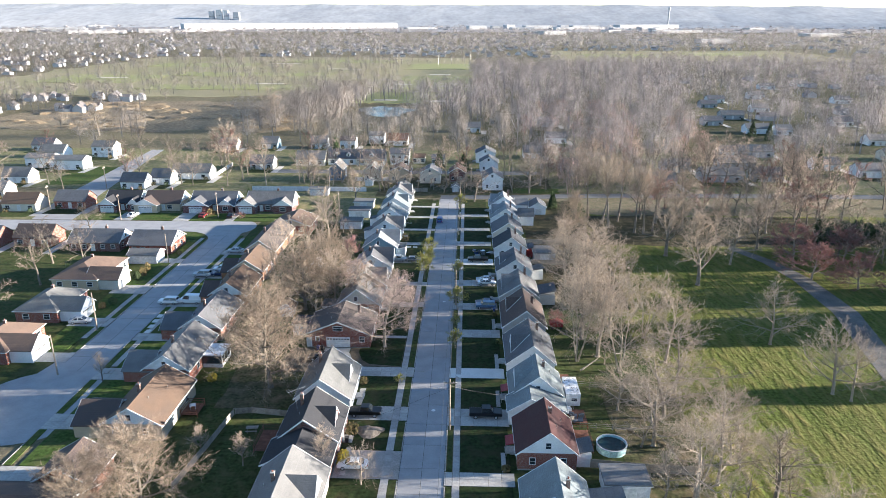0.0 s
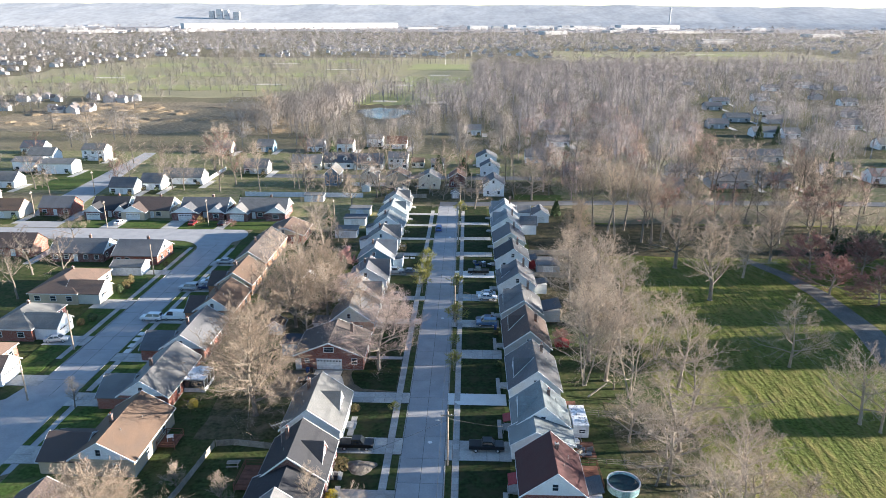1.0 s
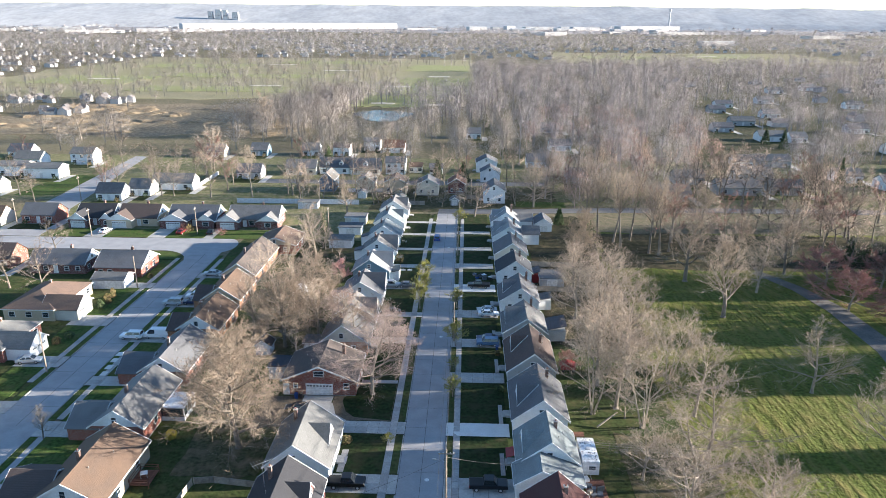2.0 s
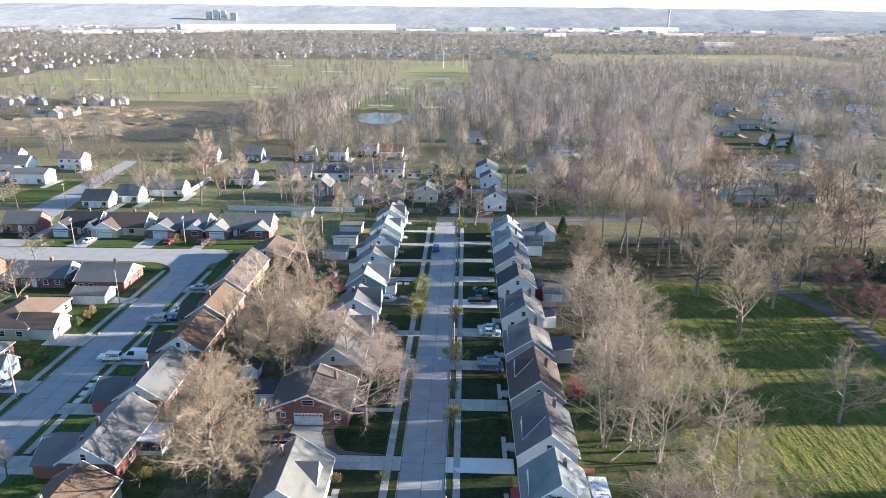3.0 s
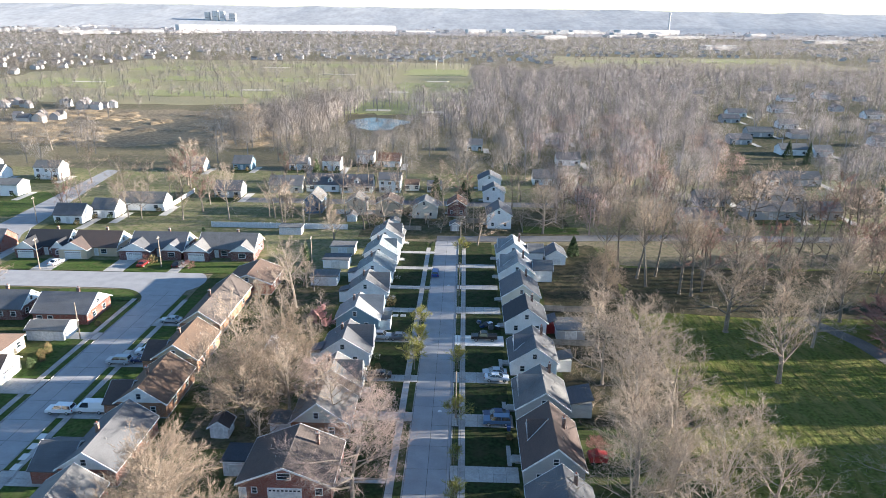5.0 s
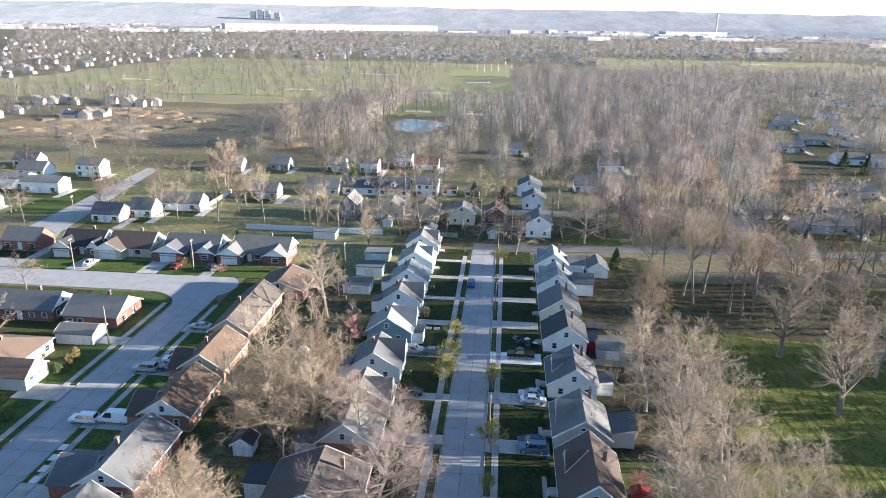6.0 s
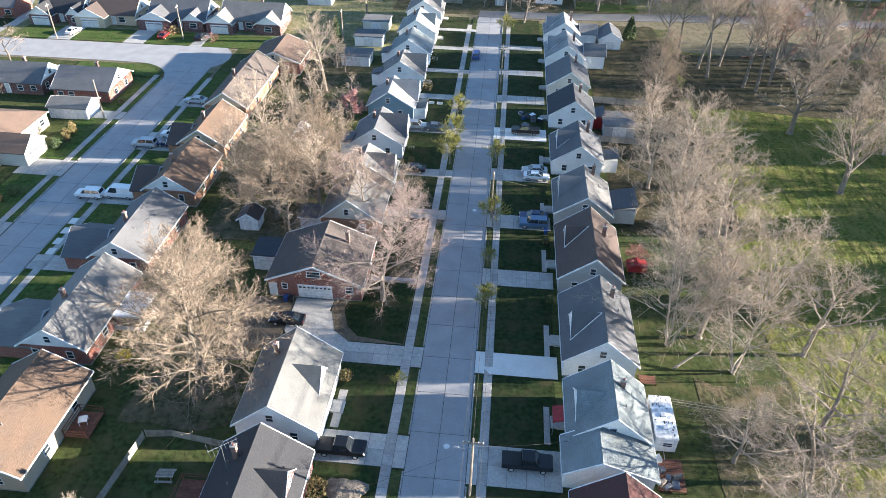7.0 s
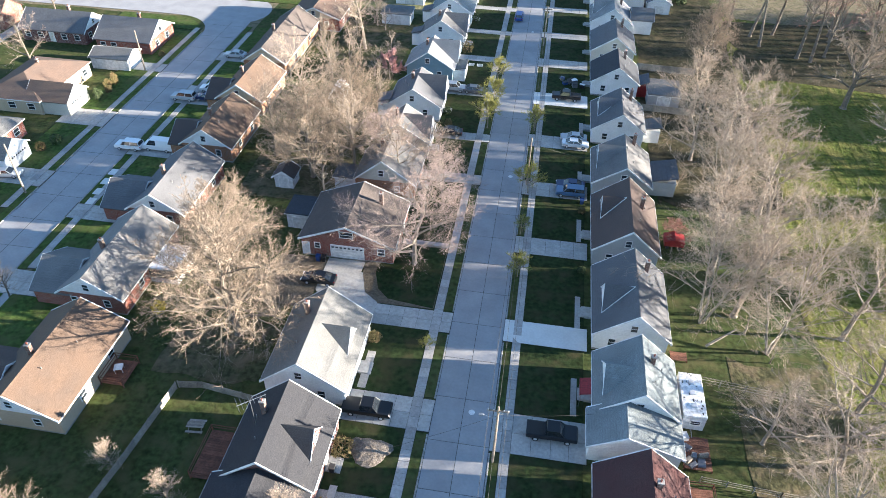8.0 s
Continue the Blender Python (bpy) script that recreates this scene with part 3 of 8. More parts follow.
def chimney(parent, x, y, z0, z1, w=0.5, material=None):
    z1 -= 0.35
    c = part("chimney", Shape().box(x - w / 2, x + w / 2, y - w / 2, y + w / 2, z0, z1), material or CHIMNEYBRICK, parent, "brick chimney with a pale cap")
    part("cap", Shape().slab(x - w / 2 - 0.06, x + w / 2 + 0.06, y - w / 2 - 0.06, y + w / 2 + 0.06, z1 + 0.001, z1 + 0.1), KERB, c)
    part("flue", Shape().lathe([(0.12, z1 + 0.1), (0.11, z1 + 0.35)], 8, (x, y)), BRICK, c)


def gable_wall(parent, x0, x1, y, sg, eave, ridge, material, cx=None, t=0.2):
    cx = (x0 + x1) / 2 if cx is None else cx
    ring = [(x0, y, eave), (x1, y, eave), (cx, y, ridge)]
    if sg > 0:
        part("gable", Shape().prism([(p[0], y - t, p[2]) for p in ring], (0, t, 0)), material, parent)
    else:
        part("gable", Shape().prism(ring, (0, t, 0)), material, parent)


def cross_gable(parent, front, xr, yc, w, eave, ridge, wall_m, roof_m, win=True, detail=True, base=None):
    """A gabled bay or dormer whose ridge runs along x, from its front face back into the main slope."""
    sg = 1 if front > xr else -1
    d = part("dormer", Shape().prism([(front, yc - w / 2, eave), (front, yc + w / 2, eave), (front, yc, ridge)] if sg < 0 else [(front, yc + w / 2, eave), (front, yc - w / 2, eave), (front, yc, ridge)], (xr - front, 0, 0)), wall_m, parent, "gabled dormer")
    lo = (base if base is not None else eave)
    a, b = sorted((front, xr))
    if lo < eave - 0.05:
        part("cheek", Shape().box(a, b, yc - w / 2, yc + w / 2, lo, eave), wall_m, d)
    for sd in (-1, 1):
        k = (ridge - eave) / (w / 2)
        yo, zo = yc + sd * (w / 2 + 0.22), eave - k * 0.22
        xf = front + sg * 0.04
        ring = [(xf, yc, ridge), (xf, yo, zo), (xf, yo, zo + 0.12), (xf, yc, ridge + 0.12)]
        if (sd > 0) == (sg > 0):
            ring = ring[::-1]
        part("roof_slope", Shape().prism(ring[::-1], (xr - xf, 0, 0)), roof_m, d)
        if detail:
            xb = xf + (0 if sg > 0 else -0.05)
            rb = [(xb, yc, ridge - 0.06), (xb, yo, zo - 0.06), (xb, yo, zo + 0.125), (xb, yc, ridge + 0.125)]
            part("bargeboard", Shape().prism(rb if sd > 0 else rb[::-1], (0.05, 0, 0)), TRIM, d)
    if win:
        h = min(0.9, (ridge - lo) * 0.4)
        window(d, "+x" if sg > 0 else "-x", yc, max(lo + 0.25, eave - 0.35 if lo >= eave - 0.05 else lo + 0.7), 0.75, h, front)


def house(x0, x1, y0, y1, faces, eave, ridge, wall_m, roof_m, label, gable_m=None, base_m=None, cx=None, chim=(), dormers=(), detail=True, group="", name="house", category="house", windows=True, door_m=None, shutters=False, gables=(1, 1)):
    """A house whose ridge runs along y; faces is the side of its front: +1 for +x, -1 for -x."""
    px, py = (x0 + x1) / 2, (y0 + y1) / 2
    h = thing(name, px, py, 0, label=label, category=category, group=group)
    x0, x1, y0, y1 = x0 - px, x1 - px, y0 - py, y1 - py
    cx = None if cx is None else cx - px
    c = (x0 + x1) / 2 if cx is None else cx
    part("foundation", Shape().box(x0 + 0.03, x1 - 0.03, y0 + 0.03, y1 - 0.03, -0.2, 0.5), KERB, h)
    if base_m:
        part("lower_wall", Shape().box(x0 - 0.01, x1 + 0.01, y0 - 0.01, y1 + 0.01, 0.3, eave), base_m, h)
    else:
        part("wall", Shape().box(x0, x1, y0, y1, 0.3, eave), wall_m, h)
    for on, yy, sg in ((gables[0], y0, -1), (gables[1], y1, 1)):
        if on:
            gable_wall(h, x0, x1, yy, sg, eave, ridge, gable_m or wall_m, cx)
    slope_pair(h, x0, x1, y0, y1, eave, ridge, roof_m, detail=detail, cx=cx)
    front, face = (x1, "+x") if faces > 0 else (x0, "-x")
    back, bface = (x0, "-x") if faces > 0 else (x1, "+x")
    l = y1 - y0
    if windows:
        door(h, face, y0 + l * 0.5, 0.5, 0.95, 2.05, front, door_m)
        window(h, face, y0 + l * 0.2, 1.1, 1.5, 1.2, front, shutters)
        window(h, face, y0 + l * 0.8, 1.1, 1.2, 1.2, front, shutters)
        if detail:
            st = part("steps", Shape().box(min(front, front + faces * 1.3), max(front, front + faces * 1.3), -0.9, 0.9, -0.05, 0.42), DRIVECON, h)
            part("tread", Shape().box(min(front + faces * 1.3, front + faces * 1.62), max(front + faces * 1.3, front + faces * 1.62), -0.9, 0.9, -0.05, 0.24), DRIVECON, st)
        for yy, gf in ((y0, "-y"), (y1, "+y")):
            window(h, gf, c - 0.2, eave + (ridge - eave) * 0.22, 0.75, 1.0, yy)
            if detail:
                for xx in (c - (x1 - x0) * 0.28, c + (x1 - x0) * 0.24):
                    window(h, gf, xx, 1.15, 0.8, 1.1, yy)
        window(h, bface, y0 + l * 0.3, 1.1, 1.0, 1.1, back)
        window(h, bface, y0 + l * 0.72, 1.1, 1.0, 1.1, back)
    if detail:
        for k in range(2):
            vx, vy = c + (-faces) * (x1 - x0) * (0.14 + 0.12 * k), y0 + l * (0.3 + 0.33 * k)
            vz = ridge - abs(vx - c) * (ridge - eave) / ((x1 - x0) / 2)
            part("vent_pipe", Shape().lathe([(0.06, vz - 0.1), (0.06, vz + 0.5)], 6, (vx, vy)), METAL, h)
    for qx, qy, top in chim:
        chimney(h, qx - px, qy - py, eave, top)
    for d in dormers:
        fx, xr, yc, w, e, r, wm, rm, win, lo = d
        cross_gable(h, fx - px, xr - px, yc - py, w, e, r, wm, rm, win, detail, lo)
        if detail and faces < 0:
            # pale flashing in the valleys where the bay's roof meets the main slope
            run, rise = c - front, ridge - eave
            at = lambda z: front + run * (z - eave) / rise
            for sd in (-1, 1) if w < 4.5 else ():
                za = e - (r - e) / (w / 2) * 0.22
                a0 = Vector((at(max(za, eave)), yc - py + sd * (w / 2 + 0.22), max(za, eave) + 0.17))
                b0 = Vector((at(min(r, ridge - 0.1)), yc - py, min(r, ridge - 0.1) + 0.17))
                part("flashing", Shape().tube(a0, b0, 0.05, 0.05, 5), TRIM, h)
    return h


def hip_house(x0, x1, y0, y1, eave, ridge, wall_m, roof_m, label, faces="+x", detail=True, name="house", category="house", group="", garage=None, chim=()):
    px, py = (x0 + x1) / 2, (y0 + y1) / 2
    h = thing(name, px, py, 0, label=label, category=category, group=group)
    x0, x1, y0, y1 = x0 - px, x1 - px, y0 - py, y1 - py
    part("wall", Shape().box(x0, x1, y0, y1, -0.2, eave), wall_m, h)
    hip_roof(h, x0, x1, y0, y1, eave, ridge, roof_m)
    for f, a0, a1, pl in (("+x", y0, y1, x1), ("-x", y0, y1, x0), ("-y", x0, x1, y0), ("+y", x0, x1, y1)):
        n = max(1, int((a1 - a0) / 3.6))
        for i in range(n):
            u = a0 + (i + 0.5) * (a1 - a0) / n
            if f == faces and garage is not None and abs(u - garage) < 3.0:
                continue
            if f == faces and i == n // 2:
                door(h, f, u, 0.2, 0.95, 2.05, pl)
            else:
                window(h, f, u, 1.0, 1.3, 1.15, pl)
    if garage is not None:
        pl = {"+x": x1, "-x": x0, "-y": y0, "+y": y1}[faces]
        garage_door(h, faces, garage, 0.1, 4.6, 2.2, pl)
    for qx, qy, top in chim:
        chimney(h, qx - px, qy - py, eave, top)
    return h


def wing(parent_house, x0, x1, y0, y1, eave, ridge, wall_m, roof_m, axis="y", gable_m=None, detail=True, cx=None):
    """A lower wing of a house: its own walls and roof, as one part with sub-parts."""
    p = parent_house.matrix_basis.translation
    x0, x1, y0, y1 = x0 - p.x, x1 - p.x, y0 - p.y, y1 - p.y
    w = part("wing", Shape().box(x0, x1, y0, y1, -0.2, eave), wall_m, parent_house)
    if axis == "y":
        for yy, sg in ((y0, -1), (y1, 1)):
            gable_wall(w, x0, x1, yy, sg, eave, ridge, gable_m or wall_m, None if cx is None else cx - p.x)
        slope_pair(w, x0, x1, y0, y1, eave, ridge, roof_m, detail=detail, cx=None if cx is None else cx - p.x)
    elif axis == "x":
        c, hw = (y0 + y1) / 2, (y1 - y0) / 2
        for sd in (-1, 1):
            yo, zo = c + sd * (hw + 0.3), eave - (ridge - eave) / hw * 0.3
            ring = [(x0 - 0.3, c, ridge), (x0 - 0.3, yo, zo), (x0 - 0.3, yo, zo + 0.14), (x0 - 0.3, c, ridge + 0.14)]
            part("roof_slope", Shape().prism(ring if sd < 0 else ring[::-1], (x1 - x0 + 0.6, 0, 0)), roof_m, w)
            for xx in (x0 - 0.34, x1 + 0.3):
                rb = [(xx, c, ridge - 0.1), (xx, yo, zo - 0.1), (xx, yo, zo + 0.16), (xx, c, ridge + 0.16)]
                part("bargeboard", Shape().prism(rb if sd > 0 else rb[::-1], (0.04, 0, 0)), TRIM, w)
        for xx, dx in ((x0, 0.2), (x1, -0.2)):
            ring = [(xx, y0, eave), (xx, y1, eave), (xx, c, ridge)]
            part("gable", Shape().prism(ring if dx < 0 else ring[::-1], (dx, 0, 0)), gable_m or wall_m, w)
    elif axis == "lean":
        part("roof_slope", Shape().add([(x0 - 0.2, y0 - 0.2, eave + 0.02), (x1 + 0.2, y0 - 0.2, ridge), (x1 + 0.2, y1 + 0.2, ridge), (x0 - 0.2, y1 + 0.2, eave + 0.02), (x0 - 0.2, y0 - 0.2, eave + 0.16), (x1 + 0.2, y0 - 0.2, ridge + 0.14), (x1 + 0.2, y1 + 0.2, ridge + 0.14), (x0 - 0.2, y1 + 0.2, eave + 0.16)],
             [(3, 2, 1, 0), (4, 5, 6, 7), (0, 1, 5, 4), (1, 2, 6, 5), (2, 3, 7, 6), (3, 0, 4, 7)]), roof_m, w)
    return w


# ---- the houses along the street ----
R = ROOFS
ROW = "houses along the street"


def cape(y0, y1, roof, wall, label, x0=14.3, x1=23.2, eave=3.1, ridge=6.7, dormer=None, chim=None, gable=None, base=None, cx=19.05, side=-1, **kw):
    """A one-and-a-half-storey house with its ridge along the street."""
    ds = []
    for dy, w, e, r, fx, lo in dormer or ():
        ds.append((fx, cx + (0.3 if side < 0 else -0.3), dy, w, e, r, gable or wall, roof, side > 0, lo))
    ch = [(cx - side * 1.0, y0 + (y1 - y0) * 0.62, ridge + 0.9)] if chim is None else chim
    return house(x0, x1, y0, y1, side, eave, ridge, wall, roof, label, gable_m=gable, base_m=base, cx=cx, chim=ch, dormers=ds, group=ROW, **kw)


h = cape(68.5, 82.0, R["green"], WHITE, "white siding house with a grey-green roof and rear addition", dormer=[(74.5, 3.0, 4.2, 6.0, 14.9, None)])
wing(h, 23.4, 28.0, 72.0, 80.5, 2.7, 3.4, WHITE, R["grey"], "lean")
h = cape(88.4, 98.0, R["maroon"], BRICK, "brick house with a maroon roof and white gables", gable=WHITE, base=BRICK, dormer=[], chim=[(19.6, 94.5, 7.6)], shutters=True)
wing(h, 23.4, 25.6, 89.5, 93.0, 2.3, 3.0, WHITE, R["pale"], "lean")
h = cape(105.2, 113.3, R["green"], WHITE, "white house with weathered grey-green roof", dormer=[(109.0, 4.5, 4.1, 6.2, 15.0, None)], door_m=REDPAINT, chim=[(20.2, 110.5, 7.2)])
wing(h, 13.7, 23.2, 100.7, 105.15, 2.8, 5.0, WHITE, R["green"], "y", cx=17.3)
h = cape(116.8, 129.0, R["slate"], WHITE, "white gabled house with a charcoal roof", dormer=[(121.9, 4.4, 3.9, 6.5, 15.1, None)], chim=[(20.6, 126.6, 7.4)])
h = cape(133.0, 145.8, R["brown"], GREYSIDE, "grey siding house with a dark brown roof", dormer=[(141.2, 4.0, 4.0, 6.3, 15.2, None)], chim=[(20.8, 140.6, 7.4)])
h = cape(149.6, 159.4, R["grey"], GREYSIDE, "grey gabled house with a worn grey roof", dormer=[(155.5, 5.0, 3.7, 6.4, 14.8, None)], chim=[(20.6, 158.6, 7.4)], ridge=6.2)
wing(h, 23.4, 27.5, 152.0, 157.5, 2.6, 3.6, GREYSIDE, R["slate"], "lean")
h = cape(166.4, 176.2, R["slate"], WHITE, "white house with a blue-grey roof and rear porch", dormer=[(172.0, 4.4, 3.9, 6.3, 15.1, None)], chim=[(20.8, 174.5, 7.4)], ridge=6.2)
wing(h, 23.4, 26.3, 168.5, 172.0, 2.5, 3.2, WHITE, R["pale"], "lean")
h = cape(185.0, 193.7, R["navy"], WHITE, "white house with a black roof and twin gable windows", door_m=REDPAINT, chim=[(20.4, 191.5, 7.3)], ridge=6.2)
wing(h, 23.4, 25.3, 186.0, 190.0, 2.4, 3.2, REDPAINT, R["slate"], "lean")
h = cape(199.6, 209.6, R["slate"], CREAM, "cream gabled house with a slate-grey roof", chim=[(20.4, 207.5, 7.3)], ridge=6.2)
h = cape(215.4, 225.4, R["frost"], WHITE, "pale house with a light roof and rear wing", chim=[(20.8, 222.0, 7.3)], dormer=[(221, 4.0, 4.0, 6.3, 14.5, None)], ridge=6.2)
wing(h, 23.4, 28.2, 217.5, 223.0, 3.4, 5.2, WHITE, R["grey"], "x")
h = cape(231.2, 239.1, R["frost"], WHITE, "white house with a grey roof near the cross street", chim=[(20.8, 236.5, 7.6)], dormer=[(236, 3.4, 4.0, 6.0, 14.6, None)], ridge=6.2)
wing(h, 23.4, 27.5, 233.0, 239.0, 3.0, 4.6, WHITE, R["grey"], "x")

# the other side: fronts towards +x
LROW = dict(x0=-22.8, x1=-13.4, cx=-18.4, side=1)
h = cape(66.0, 83.5, R["grey"], CREAM, "house with a worn grey roof and a front gable", dormer=[(77.5, 5.0, 3.6, 6.4, -13.6, None)], **LROW)
h = cape(90.6, 100.0, R["charcoal"], DARKBRICK, "dark brick house with a charcoal roof and an aerial", gable=DARKBRICK, dormer=[(95.2, 3.9, 3.9, 6.2, -14.2, None)], chim=[(-20.0, 96.8, 7.8)], **LROW)
wing(h, -23.4, -13.6, 84.5, 90.5, 2.9, 5.2, DARKBRICK, R["charcoal"], "y")
h = cape(102.9, 114.6, R["pale"], WHITE, "white house with a pale roof and large front gable", dormer=[(109.4, 3.9, 3.9, 6.2, -14.2, None)], chim=[(-20.0, 111.5, 7.6)], **LROW)
# the brick house with the garage
h = house(-26.5, -13.3, 127.8, 138.4, 1, 3.2, 5.9, BRICK, R["bark"], "red brick house with double garage and brown-grey roof", chim=[(-16.6, 135.5, 6.9)], windows=False, group=ROW)
o = h.matrix_basis.translation
garage_door(h, "-y", -19.9 - o.x, 0.25, 4.7, 2.15, -5.3)
window(h, "-y", -19.9 - o.x, 3.95, 1.8, 0.95, -5.3)
window(h, "-y", -15.0 - o.x, 1.5, 0.95, 1.1, -5.3)
window(h, "-y", -24.2 - o.x, 1.6, 0.7, 0.9, -5.3)
door(h, "-y", -25.9 - o.x, 0.3, 0.9, 2.05, -5.3)
door(h, "+x", 2.0, 0.4, 0.95, 2.05, 6.6)
window(h, "+x", -2.5, 1.1, 1.5, 1.2, 6.6)
h = cape(143.6, 152.0, R["grey"], ORANGEBRICK, "brick house half hidden behind street trees", gable=CREAM, **LROW)
h = cape(156.0, 162.4, R["grey"], CREAM, "cream house with a grey roof and front gable", dormer=[(159.4, 4.4, 3.5, 6.3, -13.2, None)], **LROW, ridge=6.2)
h = cape(168.6, 177.2, R["slate"], WHITE, "white gabled house with grey roof and front bay", dormer=[(174.2, 5.0, 3.3, 6.6, -13.0, None)], **LROW, ridge=6.2)
wing(h, -25.2, -22.9, 169.2, 172.4, 2.6, 3.5, WHITE, R["slate"], "lean")
h = cape(184.6, 192.2, R["frost"], TEAL, "blue-grey gabled house with white trim and porch", dormer=[(190.2, 5.0, 3.4, 6.6, -12.8, None)], **LROW, ridge=6.2)
wing(h, -13.3, -11.0, 185.5, 189.5, 2.4, 3.0, TRIM, R["pale"], "lean")
h = cape(200.8, 207.5, R["grey"], WHITE, "white gabled house with a grey roof", dormer=[(205.2, 4.6, 3.5, 6.4, -13.0, None)], **LROW, ridge=6.2)
wing(h, -25.0, -22.9, 201.2, 204.0, 2.6, 3.4, WHITE, R["slate"], "lean")
h = cape(214.2, 222.3, R["green"], WHITE, "white house with worn grey roof", dormer=[], **LROW, ridge=6.2)
wing(h, -25.0, -22.9, 214.5, 217.5, 2.5, 3.2, WHITE, R["slate"], "lean")
h = cape(228.0, 237.3, R["green"], WHITE, "white house with small dormers and greenish roof", dormer=[(234, 3.0, 4.0, 6.0, -14.0, None)], **LROW, ridge=6.2)
h = cape(243.5, 252.2, R["grey"], WHITE, "white end house with a grey roof", dormer=[(249, 4.0, 4.0, 6.2, -13.8, None)], **LROW, ridge=6.2)

# garages and sheds behind the street houses
SHEDS = "garages and sheds behind the houses"


def shed(x0, x1, y0, y1, eave, ridge, wall_m, roof_m, label, name="garage", flat=False):
    px, py = (x0 + x1) / 2, (y0 + y1) / 2
    h = thing(name, px, py, 0, label=label, category="outbuilding", group=SHEDS)
    x0, x1, y0, y1 = x0 - px, x1 - px, y0 - py, y1 - py
    part("wall", Shape().box(x0, x1, y0, y1, -0.1, eave), wall_m, h)
    if flat:
        part("roof", Shape().slab(x0 - 0.25, x1 + 0.25, y0 - 0.25, y1 + 0.25, eave + 0.003, eave + 0.22, 0.06), roof_m, h)
        part("fascia", Shape().box(x0 - 0.28, x1 + 0.28, y0 - 0.28, y1 + 0.28, eave - 0.12, eave), TRIM, h)
    else:
        for yy, sg in ((y0, -1), (y1, 1)):
            gable_wall(h, x0, x1, yy, sg, eave, ridge, wall_m)
        slope_pair(h, x0, x1, y0, y1, eave, ridge, roof_m)
    door(h, "-y", 0, 0.05, min(2.3, (x1 - x0) * 0.5), 2.0, y0)
    window(h, "+x", 0, 1.1, 0.8, 0.7, x1)
    return h


shed(26.3, 32.6, 82.0, 86.6, 2.6, 3.2, PLASTIC, R["grey"], "white flat-roofed garage behind a fence", flat=True)
shed(28.2, 33.6, 231.0, 238.0, 2.7, 4.4, WHITE, R["slate"], "small white garage with grey roof")
shed(25.2, 31.2, 182.5, 189.0, 2.5, 3.2, GREYSIDE, R["grey"], "low grey carport and shed behind a house", flat=True)
shed(-34.2, -27.5, 211.5, 216.5, 2.5, 3.0, WHITE, R["pale"], "white flat-roofed garage in a back yard", flat=True)
shed(-33.6, -26.6, 224.5, 229.5, 2.5, 3.0, WHITE, R["slate"], "white garage with dark flat roof", flat=True)
shed(-33.6, -26.8, 236.0, 241.0, 2.5, 3.2, CREAM, R["grey"], "cream garage with grey roof", flat=True)
shed(-30.6, -27.0, 133.4, 137.6, 2.7, 2.9, PLASTIC, R["navy"], "white flat-roofed outbuilding beside the brick house", name="shed", flat=True)
shed(-26.5, -22.0, 144.5, 148.0, 2.3, 2.7, PLASTIC, R["slate"], "small white shed with dark roof", name="shed", flat=True)
shed(-36.0, -33.0, 143.0, 146.0, 2.2, 3.2, PLASTIC, R["brown"], "small white shed beside the hedge trees", name="shed")

# ---- the houses on the side street ----
SIDE = "houses on the side street"
for y0, y1, roof, wall, base, lab, hx, wx in (
    (94.0, 108.3, "tan", WHITE, TANSIDE, "house with a wide tan roof and pale brick walls", -47.4, -57.0),
    (112.0, 127.0, "grey", WHITE, BRICK, "brick house with white gable and weathered grey roof", -49.2, -57.4),
    (130.0, 144.2, "slate", WHITE, BRICK, "brick house with white gable and slate roof", -49.4, -57.9),
    (148.4, 161.2, "tan", WHITE, ORANGEBRICK, "house with a sunlit tan roof and white gable", -49.7, -56.2),
    (164.5, 177.0, "tan", TANSIDE, ORANGEBRICK, "tan-roofed brick house behind bare trees", -50.3, -56.8),
    (180.5, 203.0, "bark", TANSIDE, ORANGEBRICK, "long low house with weathered brown-grey roof", -51.4, 0),
):
    x0, x1 = (-52.0, -42.4) if y0 < 100 else (hx - 4.3, hx + 4.3)
    h = house(x0, x1, y0, y1, -1, 3.0, 5.9, wall, R[roof], lab, gable_m=wall, base_m=base, cx=hx, chim=[(hx - 0.9, y0 + (y1 - y0) * 0.42, 7.2)], group=SIDE)
    if wx:
        wing(h, wx, x0 + 1.2, y0 + 0.15, y0 + 8.4, 2.5, 4.7, base, R[roof if roof != "tan" else "brown"], "x", gable_m=wall)
h = house(-54.6, -46.4, 79.2, 86.2, -1, 3.0, 5.4, BRICK, R["brown"], "low brick house with a wide brown roof and a gabled wing", cx=-50.6, windows=False, group=SIDE, gables=(0, 1))
wing(h, -64.0, -45.0, 67.0, 79.0, 3.0, 5.6, BRICK, R["brown"], "x")
chimney(h, -48.9 + 50.5, 77.0 - 82.7, 3.0, 7.2, 0.6, ORANGEBRICK)
h = house(-54.0, -42.5, 204.5, 216.0, -1, 3.0, 5.2, BRICK, R["umber"], "low brick house with a brown roof", gable_m=TANSIDE, group=SIDE)
# glazed back porch with a white roof
p = thing("porch", -43.0, 121.0, 0, label="white-roofed glazed back porch", category="porch")
part("roof", Shape().slab(-2.2, 2.2, -2.6, 2.6, 2.55, 2.75, 0.05), PLASTIC, p)
for px in (-2.0, 2.0):
    for py in (-2.4, -0.8, 0.8, 2.4):
        part("post", Shape().box(px - 0.06, px + 0.06, py - 0.06, py + 0.06, 0.0, 2.55), TRIM, p)
part("sill_wall", Shape().box(-1.98, 1.98, -2.38, 2.38, 0.0, 0.8), PLASTIC, p)
